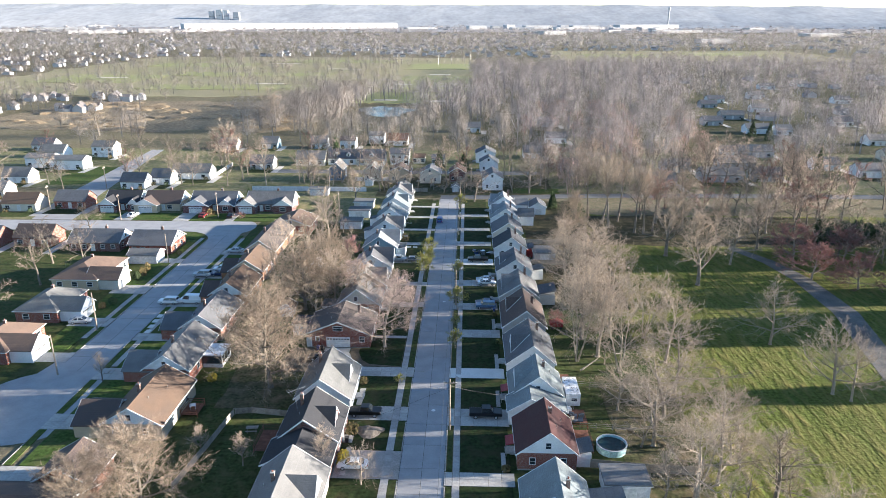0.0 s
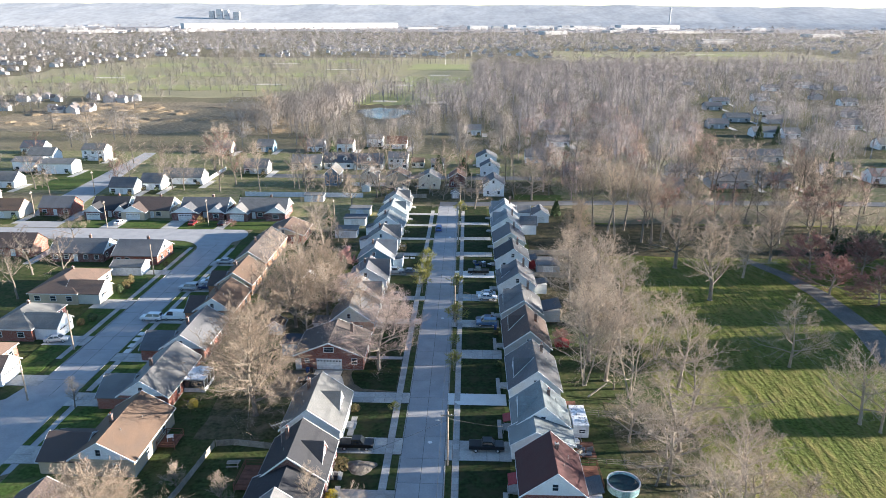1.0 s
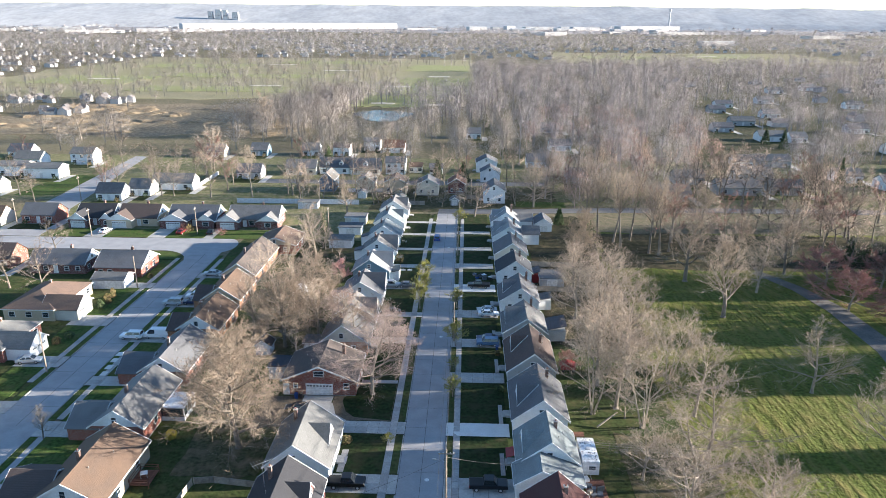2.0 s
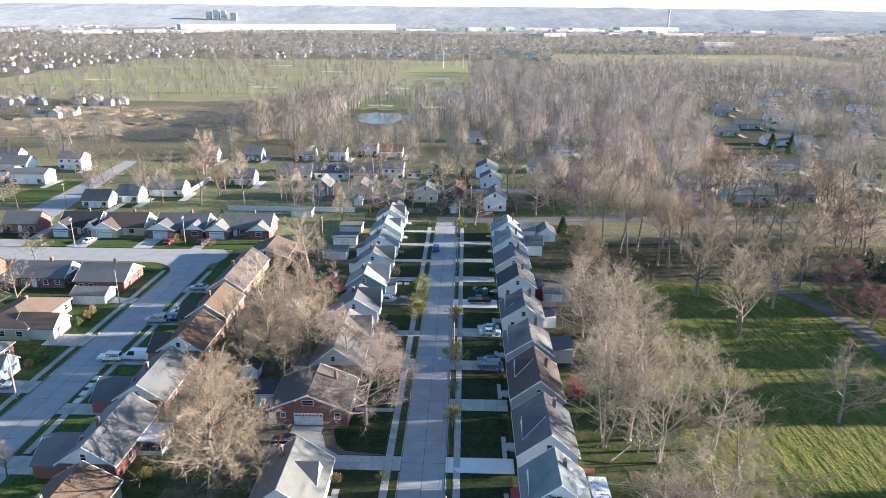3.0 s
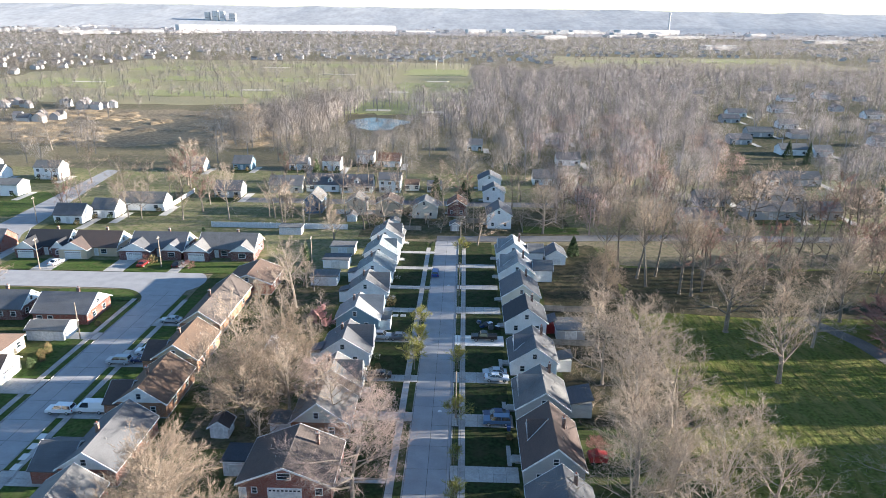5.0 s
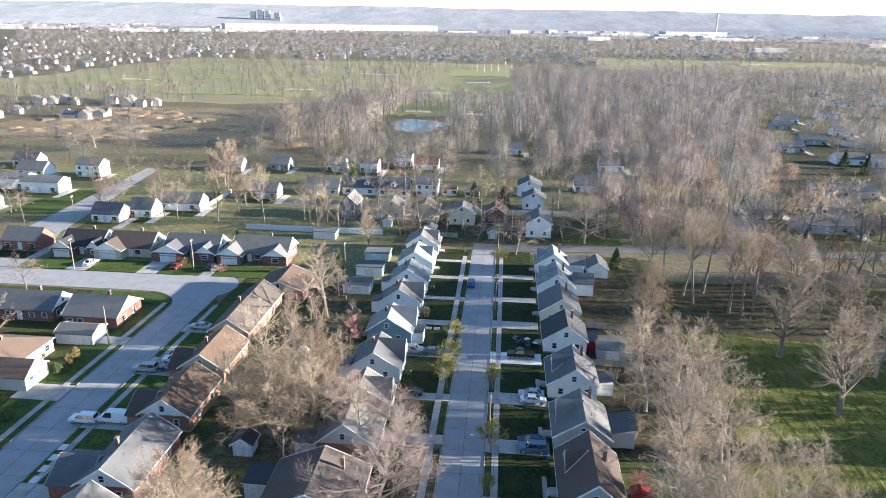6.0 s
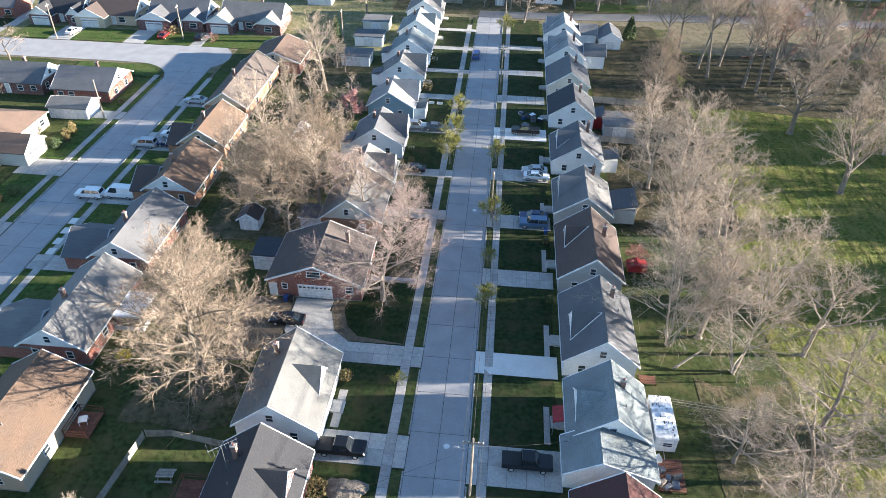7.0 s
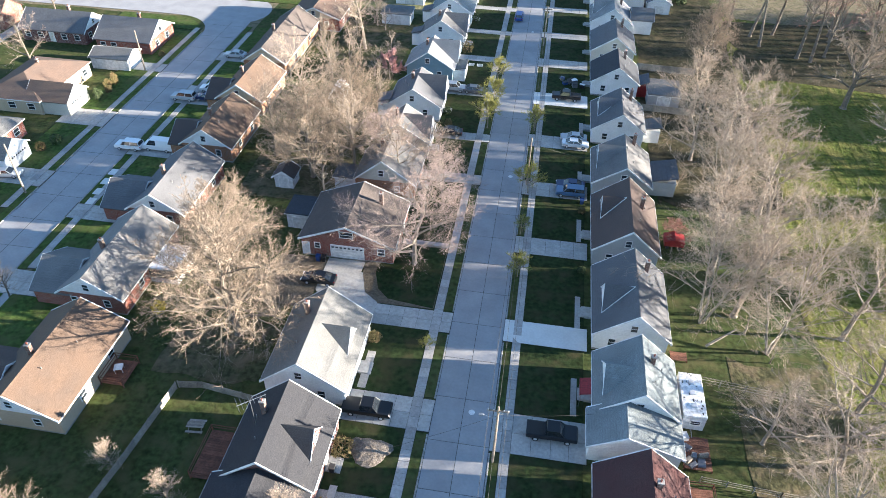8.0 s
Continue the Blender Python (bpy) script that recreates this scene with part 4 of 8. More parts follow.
part("pane", Shape().box(-1.96, 1.96, -2.36, 2.36, 0.8, 2.5), PANE, p)


def ranch(x0, x1, y0, y1, wy0, wy1, wx1, roof, wall, label, front=WHITE, chim=None, gar=None):
    """A low house: a main range with its ridge along y or x, and a wing whose gable faces +x."""
    h = hip_house(x0, x1, y0, y1, 2.9, 5.4, wall, roof, label, "+x", group=SIDE, chim=chim or [((x0 + x1) / 2, y0 + (y1 - y0) * 0.6, 6.3)])
    w = wing(h, x1 - 3.0, wx1, wy0, wy1, 2.8, 4.9, front, roof, "x", gable_m=front)
    o = h.matrix_basis.translation
    if gar:
        garage_door(w, "+x", (wy0 + wy1) / 2 - o.y, 0.1, 4.4, 2.2, wx1 - o.x)
    else:
        window(w, "+x", (wy0 + wy1) / 2 - o.y, 0.9, 1.8, 1.3, wx1 - o.x)
    return h


ranch(-92.5, -82.5, 94, 110, 96, 102, -78.5, R["grey"], BRICK, "brick ranch house beside the street end")
ranch(-92.5, -83.5, 118, 131, 119, 125, -79.0, R["umber"], BRICK, "brick ranch house with a brown roof and white gable", gar=True)
ranch(-94, -84.5, 137.5, 150.5, 138.5, 144.5, -79.6, R["pale"], BRICK, "brick ranch house with a pale grey roof", gar=True)
ranch(-97, -85.5, 157.0, 173.5, 157.5, 164.0, -80.4, R["umber"], TANSIDE, "ranch house with a brown roof and cream garage wing", front=CREAM, gar=True)
# north side of the bend: fronts towards -y
NORTH = "ranch houses along the bend"


def gabled_range(x0, x1, y0, y1, eave, ridge, wall, gable_m, roof, label, group):
    """A low house whose ridge runs along x, with pale gables at both ends."""
    cx, d = (x0 + x1) / 2, (y1 - y0) / 2
    h = thing("house", cx, (y0 + y1) / 2, 0, label=label, category="house", group=group)
    w = (x1 - x0) / 2
    part("wall", Shape().box(-w, w, -d, d, -0.1, eave), wall, h)
    for sg in (-1, 1):
        ring = [(sg * w, -d, eave), (sg * w, d, eave), (sg * w, 0, ridge)]
        part("gable", Shape().prism(ring if sg > 0 else ring[::-1], (-sg * 0.2, 0, 0)), gable_m, h)
        yo, zo = sg * (d + 0.45), eave - (ridge - eave) / d * 0.45
        ring = [(-w - 0.35, 0, ridge), (-w - 0.35, yo, zo), (-w - 0.35, yo, zo + 0.15), (-w - 0.35, 0, ridge + 0.15)]
        part("roof_slope", Shape().prism(ring if sg < 0 else ring[::-1], (2 * w + 0.7, 0, 0)), roof, h)
        for xx in (-w - 0.42, w + 0.35):
            rb = [(xx, 0, ridge - 0.1), (xx, yo, zo - 0.1), (xx, yo, zo + 0.17), (xx, 0, ridge + 0.17)]
            part("bargeboard", Shape().prism(rb if sg > 0 else rb[::-1], (0.07, 0, 0)), TRIM, h)
    window(h, "+x", 0, eave + 0.5, 0.8, 0.8, w)
    for f, u in (("+x", -2.2), ("+x", 2.2)):
        window(h, f, u, 1.0, 1.1, 1.1, w)
    chimney(h, w * 0.25, 0.8, eave, ridge + 1.1, 0.6)
    return h


h = gabled_range(-109.0, -94.2, 186.5, 195.0, 2.9, 5.6, DARKBRICK, WHITE, R["slate"], "dark brick ranch house with a slate roof and white gable", SIDE)
for u in (-6.0, -3.0, 2.5, 5.5):
    window(h, "-y", u, 1.0, 1.1, 1.1, -4.25)
door(h, "-y", -0.4, 0.2, 0.95, 2.05, -4.25)
h = gabled_range(-90.4, -78.2, 184.6, 195.2, 2.9, 5.7, BRICK, WHITE, R["slate"], "brick corner ranch house with a slate roof and pale gable", SIDE)
for u in (-4.6, -2.2):
    window(h, "-y", u, 1.0, 1.1, 1.1, -5.3)
wing(h, -87, -79.0, 176.5, 181.8, 2.5, 3.6, PLASTIC, R["pale"], "x", gable_m=WHITE)


def ranch_n(x0, x1, y0, y1, gx0, gx1, gy0, roof, wall, label, garage=True, second=None):
    h = gabled_range(x0, x1, y0, y1, 3.0, 6.2, wall, WHITE, roof, label, NORTH)
    door(h, "-y", (gx1 + 1.2) - (x0 + x1) / 2, 0.2, 0.95, 2.05, -(y1 - y0) / 2)
    window(h, "-y", (gx1 + 3.4) - (x0 + x1) / 2, 0.9, 1.6, 1.3, -(y1 - y0) / 2)
    w = wing(h, gx0, gx1, gy0, y0 + 3.0, 2.8, 5.0, wall, roof, "y", gable_m=WHITE)
    o = h.matrix_basis.translation
    if garage:
        garage_door(w, "-y", (gx0 + gx1) / 2 - o.x, 0.1, min(4.4, gx1 - gx0 - 0.8), 2.2, gy0 - o.y)
    if second:
        w2 = wing(h, second[0], second[1], second[2], y0 + 3.0, 2.8, 4.8, wall, roof, "y", gable_m=WHITE)
        window(w2, "-y", (second[0] + second[1]) / 2 - o.x, 1.0, 1.8, 1.2, second[2] - o.y)
    return h


ranch_n(-120.5, -108.6, 230.5, 240.0, -121.5, -115.5, 227.6, R["charcoal"], DARKBRICK, "dark brick ranch house with white gables", True, (-111.5, -107.4, 228.5))
ranch_n(-106.5, -93.8, 230.5, 240.0, -109.0, -101.0, 227.6, R["brown"], TANSIDE, "tan ranch house with dark brown roof and skylights")
ranch_n(-90.0, -74.6, 230.8, 240.0, -91.8, -83.0, 227.6, R["slate"], DARKBRICK, "dark brick ranch house with slate roof and white gable", True, (-80.0, -74.6, 228.6))
ranch_n(-70.5, -54.5, 231.0, 240.5, -73.5, -66.5, 227.8, R["grey"], DARKBRICK, "dark brick ranch house with grey roof", True, (-60.5, -54.0, 228.6))

# ---- back streets beyond ----
BACK = "houses on the back streets"
# two-storey houses past the cross street: x0, x1, y0, y1, eave, ridge, wall, roof, front
for x0, x1, y0, y1, e, r, wall, roof, lab in (
    (-50.8, -45.0, 279.5, 289.0, 5.0, 7.6, BLUESIDE, "grey", "tall blue house with a grey gable roof"),
    (-36.0, -29.5, 279.0, 287.0, 4.6, 6.8, CREAM, "grey", "cream two-storey house with grey roof"),
    (-25.8, -16.8, 277.5, 285.5, 4.6, 6.8, TANSIDE, "brown", "tan house with brown roof"),
    (-12.8, -4.4, 276.0, 284.0, 4.4, 6.6, CREAM, "grey", "cream house with glazed front porch"),
    (-0.8, 5.6, 279.0, 287.0, 4.2, 6.2, DARKBRICK, "rust", "dark house with rust roof"),
    (12.6, 20.4, 265.0, 276.0, 4.8, 7.2, WHITE, "slate", "white two-storey house with slate roof"),
    (12.0, 20.0, 299.0, 306.0, 4.4, 6.6, WHITE, "slate", "white house with slate roof"),
    (10.5, 19.5, 318.0, 327.0, 4.6, 6.8, WHITE, "slate", "white house with slate roof"),
):
    house(x0, x1, y0, y1, -1, e, r, wall, R[roof], lab, group=BACK)


def street_front(cx, y, w, d, e, r, wall, roof, label, porch=False, dorm=2):
    """A house whose ridge runs along x and whose front faces -y."""
    h = thing("house", cx, y, 0, label=label, category="house", group=BACK)
    part("wall", Shape().box(-w / 2, w / 2, 0, d, -0.1, e), wall, h)
    for xx, dx in ((-w / 2, 0.2), (w / 2, -0.2)):
        ring = [(xx, 0, e), (xx, d, e), (xx, d / 2, r)]
        part("gable", Shape().prism(ring, (dx, 0, 0)), wall, h)
    for sd in (-1, 1):
        yo, zo = d / 2 + sd * (d / 2 + 0.4), e - (r - e) / (d / 2) * 0.4
        ring = [(-w / 2 - 0.3, d / 2, r), (-w / 2 - 0.3, yo, zo), (-w / 2 - 0.3, yo, zo + 0.15), (-w / 2 - 0.3, d / 2, r + 0.15)]
        part("roof_slope", Shape().prism(ring, (w + 0.6, 0, 0)), roof, h)
    for i in range(3):
        u = -w / 2 + (i + 0.5) * w / 3
        if i == 1:
            door(h, "-y", u, 0.2, 1.0, 2.0, 0)
        else:
            window(h, "-y", u, 0.9, 1.5, 1.2, 0)
        if e > 4.4:
            window(h, "-y", u, 3.3, 1.1, 1.1, 0)
    if porch:
        pr = part("porch_roof", Shape().box(-w / 2, w / 2, -1.8, 0, 2.4, 2.6), roof, h)
        for u in (-w / 2 + 0.2, 0, w / 2 - 0.2):
            part("post", Shape().box(u - 0.08, u + 0.08, -1.7, -1.55, 0, 2.4), TRIM, pr)
    for i in range(dorm):
        u = (i - (dorm - 1) / 2) * w * 0.45
        zz = e + 0.5
        dm = part("dormer", Shape().prism([(u - 0.9, 0.6, zz), (u + 0.9, 0.6, zz), (u + 0.9, 0.6, zz + 1.1), (u, 0.6, zz + 1.9), (u - 0.9, 0.6, zz + 1.1)], (0, 2.6, 0)), WHITE, h)
        for sd in (-1, 1):
            part("roof_slope", Shape().prism([(u, 0.4, zz + 1.9), (u + sd * 1.15, 0.4, zz + 0.95), (u + sd * 1.15, 0.4, zz + 1.07), (u, 0.4, zz + 2.02)], (0, 2.8, 0)), roof, dm)
        window(dm, "-y", u, zz + 0.3, 0.7, 0.8, 0.6)
    return h


street_front(-65.0, 309.0, 13, 8, 3.2, 6.2, CREAM, R["grey"], "low cream house with grey roof", dorm=0)
street_front(-51.0, 312.0, 13, 8, 3.2, 6.6, WHITE, R["slate"], "white house with slate roof and two dormers", dorm=2)
street_front(-37.5, 311.0, 12.5, 8, 3.2, 6.6, WHITE, R["slate"], "white house with slate roof, porch and one dormer", True, 1)
street_front(-24.5, 312.5, 8.5, 8, 5.2, 7.2, WHITE, R["slate"], "white two-storey house with slate roof", dorm=0)
street_front(-16.0, 316.0, 5.5, 7, 2.8, 4.0, CREAM, R["tan"], "small tan garage behind the houses", dorm=0)
street_front(-7.0, 314.0, 5.5, 6, 2.8, 4.2, WHITE, R["slate"], "small white garage behind the houses", dorm=0)
# houses of the west streets, white and grey, seen over the bend
far = random.Random(12)
WEST = [(-125.5, 262, WHITE, "slate", 9.5), (-117.5, 269.5, WHITE, "grey", 8), (-109, 279.5, WHITE, "pale", 16), (-171, 296, WHITE, "pale", 15), (-169, 324.5, WHITE, "pale", 10.5), (-186, 300, WHITE, "grey", 12), (-193, 322, WHITE, "pale", 12),
        (-205, 280, WHITE, "grey", 11), (-178, 270, WHITE, "pale", 11), (-200, 250, WHITE, "grey", 11), (-172, 246, CREAM, "grey", 10), (-208, 340, WHITE, "slate", 11), (-225, 312, WHITE, "grey", 10), (-232, 280, CREAM, "pale", 11), (-176, 226, BRICK, "brown", 12), (-150, 228, CREAM, "tan", 12),
        (-134, 232, BRICK, "slate", 11), (-138, 188, BRICK, "slate", 13), (-122, 190, BRICK, "brown", 11), (-160, 190, BRICK, "grey", 12), (-85, 300, GREYSIDE, "slate", 10), (-70, 352, WHITE, "grey", 8), (-95, 350, TEAL, "grey", 8), (-55, 352, WHITE, "brown", 8), (-30, 362, WHITE, "rust", 10), (-42, 368, WHITE, "grey", 8),
        (-115, 345, CREAM, "pale", 9), (38, 330, WHITE, "grey", 9), (52, 300, GREYSIDE, "pale", 9)]
for x, y, wall, roof, w in WEST:
    street_front(x, y, w, 8, 5.2 if x == -169 else 4.4 if wall == WHITE and far.random() < 0.25 else 3.0, 7.4 if x == -169 else 5.9, wall, R[roof], "pale back-street house among bare trees" if wall == WHITE else "modest back-street house among bare trees", dorm=0)
EAST = [(112, 283, GREYSIDE, "grey", 17), (131, 284, GREYSIDE, "slate", 12), (127, 308, GREYSIDE, "grey", 16), (133, 335, WHITE, "grey", 8), (147, 337, GREYSIDE, "pale", 16), (176, 409, WHITE, "pale", 14), (189, 405, WHITE, "grey", 9), (166, 307, WHITE, "slate", 11), (179, 294, WHITE, "grey", 12), (193, 290, WHITE, "pale", 10),
        (54, 372, WHITE, "slate", 11), (56, 430, GREYSIDE, "slate", 12), (202, 560, WHITE, "slate", 13), (186, 528, GREYSIDE, "slate", 12), (182, 468, GREYSIDE, "pale", 15), (286, 670, WHITE, "slate", 14), (84, 272, GREYSIDE, "pale", 12), (98, 300, GREYSIDE, "grey", 12), (210, 330, CREAM, "grey", 12), (225, 372, WHITE, "grey", 12),
        (240, 440, WHITE, "slate", 12), (160, 440, GREYSIDE, "slate", 12), (215, 505, WHITE, "grey", 12), (245, 590, WHITE, "pale", 13), (330, 700, WHITE, "grey", 14), (300, 560, WHITE, "pale", 13), (262, 300, WHITE, "slate", 12), (10, 407, WHITE, "grey", 8)]
for x, y, wall, roof, w in EAST:
    street_front(x, y, w, 9, 3.2, 5.6, wall, R[roof], "low back-street house with a broad roof", dorm=0)
# white fence along the back of the bend
f = thing("fence", -55.5, 261.3, 0, label="long white board fence behind the ranch houses", category="fence")
for i in range(23):
    part("panel", Shape().box(-22 + i * 1.95, -22 + i * 1.95 + 1.9, -0.03, 0.03, 0.08, 1.85), PLASTIC, f)
    part("post", Shape().box(-22.07 + i * 1.95, -21.93 + i * 1.95, -0.06, 0.06, 0, 1.95), TRIM, f)
shed(-53.5, -46.5, 254.5, 258.5, 2.4, 3.0, PLASTIC, R["pale"], "low white shed in front of the fence", flat=True)


# ---- trees ----
def grow(seed, height, spread, stems=1, bole=0.22, limbs=7, sub=7, twigs=6, ends=4, lean=0.55, twig_w=0.035, radius=None, fan=0.55, tips=4):
    """A leafless tree: trunk and limbs as tapered tubes, then branches and fine twigs as slivers. Returns the two shapes, wood and crown."""
    r = random.Random(seed)
    wood, crown = Shape(), Shape()
    rad = radius or height * 0.017

    def jitter(v, a):
        return (v + Vector((r.gauss(0, a), r.gauss(0, a), r.gauss(0, a)))).normalized()

    def sliver(p, d, length, w):
        """A thin twig of two triangles, curving a little upwards."""
        side = d.cross(Vector((r.uniform(-1, 1), r.uniform(-1, 1), r.uniform(-1, 1)))).normalized() * w
        mid = p + d * length * 0.55
        tip = mid + jitter(d + Vector((0, 0, 0.2)), 0.22) * length * 0.5
        k = len(crown.v)
        crown.v += [tuple(p - side), tuple(p + side), tuple(mid), tuple(mid - side * 0.8), tuple(mid + side * 0.8), tuple(tip)]
        crown.f += [(k, k + 1, k + 2), (k + 3, k + 4, k + 5)]
        return mid, tip

    def twiglet(p, d, length, w):
        """The finest twig: one triangle."""
        side = d.cross(Vector((r.uniform(-1, 1), r.uniform(-1, 1), r.uniform(-1, 1)))).normalized() * w
        k = len(crown.v)
        crown.v += [tuple(p - side), tuple(p + side), tuple(p + (d + Vector((0, 0, 0.12))) * length)]
        crown.f.append((k, k + 1, k + 2))

    def limb(p, d, length, r0, n, sides, bend=0.10, up=0.1, taper=0.88):
        pts = [(p, r0)]
        for i in range(n):
            d = jitter(d, bend)
            d = (d + Vector((0, 0, up))).normalized()
            q = p + d * (length / n)
            r1 = r0 * (1 - taper * (i + 1) / n)
            wood.tube(p, q, pts[-1][1], r1, sides, cap=False)
            pts.append((q, r1))
            p = q
        return pts, d

    for st in range(stems):
        az = 2 * math.pi * (st / stems) + r.uniform(-0.4, 0.4)
        tilt = 0.0 if stems == 1 else 0.20
        d = Vector((math.cos(az) * tilt, math.sin(az) * tilt, 1)).normalized()
        base = Vector((math.cos(az), math.sin(az), 0)) * (0 if stems == 1 else rad * 1.1) + Vector((0, 0, -0.15))
        sr = rad * (1 if stems == 1 else 0.72)
        wood.tube(base, base + Vector((0, 0, 0.5)), sr * 1.7, sr * 1.08, 8, cap=False)
        trunk, _ = limb(base + Vector((0, 0, 0.45)), d, height * 0.78, sr * 1.08, 7, 7, 0.06, 0.06, 0.86)
        for k in range(limbs):
            u = bole + (0.97 - bole) * (k + r.random() * 0.8) / limbs
            i = min(6, int(u * 7))
            p = trunk[i][0].lerp(trunk[i + 1][0], u * 7 - i)
            pr = trunk[i][1]
            an = 2.4 * k + r.uniform(-0.5, 0.5) + st * 1.1
            out = lean * (1.2 - 0.8 * u)
            d1 = Vector((math.cos(an) * out * 1.6, math.sin(an) * out * 1.6, 1 - 0.4 * out)).normalized()
            ln = (height * (1 - 0.66 * u)) * spread * r.uniform(0.8, 1.1)
            pts, _ = limb(p, d1, ln, max(0.055, pr * 0.6), 5, 5, 0.14, 0.07)
            for m in range(sub):
                v = 0.10 + 0.88 * (m + r.random()) / sub
                j = min(4, int(v * 5))
                q = pts[j][0].lerp(pts[j + 1][0], v * 5 - j)
                dl = (pts[j + 1][0] - pts[j][0]).normalized()
                ds = jitter(dl, fan * 0.85)
                ls = ln * (0.62 - 0.30 * v) * r.uniform(0.7, 1.25)
                bp, _ = limb(q, ds, ls, max(0.026, min(0.07, pts[j][1] * 0.5)), 2, 3, 0.14, 0.08)
                for e in range(tips):
                    dt = jitter((bp[2][0] - bp[1][0]).normalized(), fan * 0.55)
                    sliver(bp[1][0].lerp(bp[2][0], r.uniform(0.5, 1.0)), dt, max(0.5, ls * 0.34) * r.uniform(0.5, 1.1), twig_w)
                for t in range(twigs):
                    w = 0.08 + 0.92 * (t + r.random()) / twigs
                    jj = 0 if w < 0.5 else 1
                    tp = bp[jj][0].lerp(bp[jj + 1][0], min(1, w * 2 - jj))
                    dt = jitter((bp[jj + 1][0] - bp[jj][0]).normalized(), fan * 0.8)
                    lt = max(0.6, ls * 0.46) * r.uniform(0.6, 1.2)
                    mid, tip = sliver(tp, dt, lt, twig_w)
                    for e in range(ends):
                        twiglet(tp.lerp(tip, 0.15 + 0.75 * r.random()), jitter(dt, fan * 0.8), lt * r.uniform(0.3, 0.75), twig_w)
    return wood, crown


def tree_kind(label, bark, twig, soft=False, **kw):
    """One tree, built once; its copies share its meshes. A soft crown is shaded by its round, as twigs too fine to tell apart are."""
    wood, crown = grow(**kw)
    me = crown.mesh("crown", twig)
    if soft:
        mid = Vector((0, 0, kw["height"] * 0.55))
        me.polygons.foreach_set("use_smooth", [True] * len(me.polygons))
        me.normals_split_custom_set_from_vertices([((Vector(p) - mid).normalized() * 0.6 + Vector((0, 0, 0.7))).normalized() for p in crown.v])
    return wood.mesh("trunk", bark), me, label


def plant(kind, x, y, height, turn, made_height, group="bare trees", widen=1.0, z=0.0):
    t = new("tree")
    s = height / made_height
    t.matrix_basis = Matrix.LocRotScale((x, y, z), Euler((0, 0, radians(turn))), (s * widen, s * widen, s))
    tagged(t, kind[2], "tree", group)
    part("trunk", kind[0], None, t)
    part("crown", kind[1], None, t)
    return t


GREAT = tree_kind("great spreading bare tree with dense fine twigs", DARKBARK, TWIGTAN, seed=3, height=20, spread=0.56, limbs=26, sub=11, twigs=10, ends=8, lean=1.05, bole=0.12, twig_w=0.0145, fan=0.8, tips=8)
PINK = tree_kind("wide bare tree with pinkish budding twigs", BARK, TWIGPINK, seed=5, height=20, spread=0.58, limbs=18, sub=10, twigs=10, ends=9, lean=1.1, bole=0.15, twig_w=0.0105, fan=0.9, tips=7)
OAK = [tree_kind("large spreading bare tree with fine tan twigs", BARK, TWIG, seed=k, height=20, spread=0.58, limbs=14, sub=9, twigs=9, ends=5, lean=1.1, bole=0.15, twig_w=0.0150, fan=0.8) for k in (1, 2)]
ELM = [tree_kind("tall bare tree with rising limbs", BARK, TWIG, seed=10 + k, height=20, spread=0.58, limbs=12, sub=8, twigs=8, ends=5, lean=0.95, bole=0.30, twig_w=0.0150, fan=0.72) for k in (1, 2, 3)]
MULTI = [tree_kind("many-stemmed bare tree with pale bark", PALEBARK, TWIG, seed=20 + k, height=20, spread=0.58, stems=3, limbs=8, sub=7, twigs=7, ends=6, lean=0.6, bole=0.24, radius=0.18, twig_w=0.0135, fan=0.7) for k in (1, 2)]
NARROW = [tree_kind("slender bare tree with upswept branches", DARKBARK, TWIG, seed=30 + k, height=20, spread=0.44, limbs=19, sub=8, twigs=8, ends=8, lean=0.5, bole=0.2, twig_w=0.0105, fan=0.6) for k in (1, 2)]
GROVE = [tree_kind("tall bare tree with a long clear trunk", DARKBARK, TWIG, seed=60 + k, height=20, spread=0.55, limbs=12, sub=9, twigs=9, ends=7, lean=0.75, bole=0.46, twig_w=0.0095, fan=0.7) for k in (1, 2)]
REDT = [tree_kind("small bare tree with reddish buds", BARK, TWIGRED, seed=40, height=10, spread=0.62, limbs=14, sub=9, twigs=9, ends=7, lean=1.1, bole=0.12, twig_w=0.03)]
BLOOM = tree_kind("small ornamental tree with pink blossom", BARK, BLOSSOM, seed=43, height=6, spread=0.6, limbs=9, sub=8, twigs=8, ends=7, lean=0.8, bole=0.2, twig_w=0.07)
STREETT = tree_kind("young street tree with yellow-green buds", BARK, YOUNGLEAF, seed=44, height=4, spread=0.6, limbs=9, sub=7, twigs=7, ends=6, lean=0.9, bole=0.25, twig_w=0.016)
LIGHT = [tree_kind("bare tree among the back streets", DARKBARK, MIDTWIG, soft=True, seed=50 + k, height=18, spread=0.62, limbs=9, sub=5, twigs=6, ends=6, lean=0.9, bole=0.25, twig_w=0.027, fan=0.75) for k in (1, 2, 3)]
LIGHTRED = tree_kind("bare tree with a reddish crown", DARKBARK, TWIGRED, soft=True, seed=57, height=18, spread=0.56, limbs=9, sub=5, twigs=6, ends=6, lean=0.8, bole=0.2, twig_w=0.03)

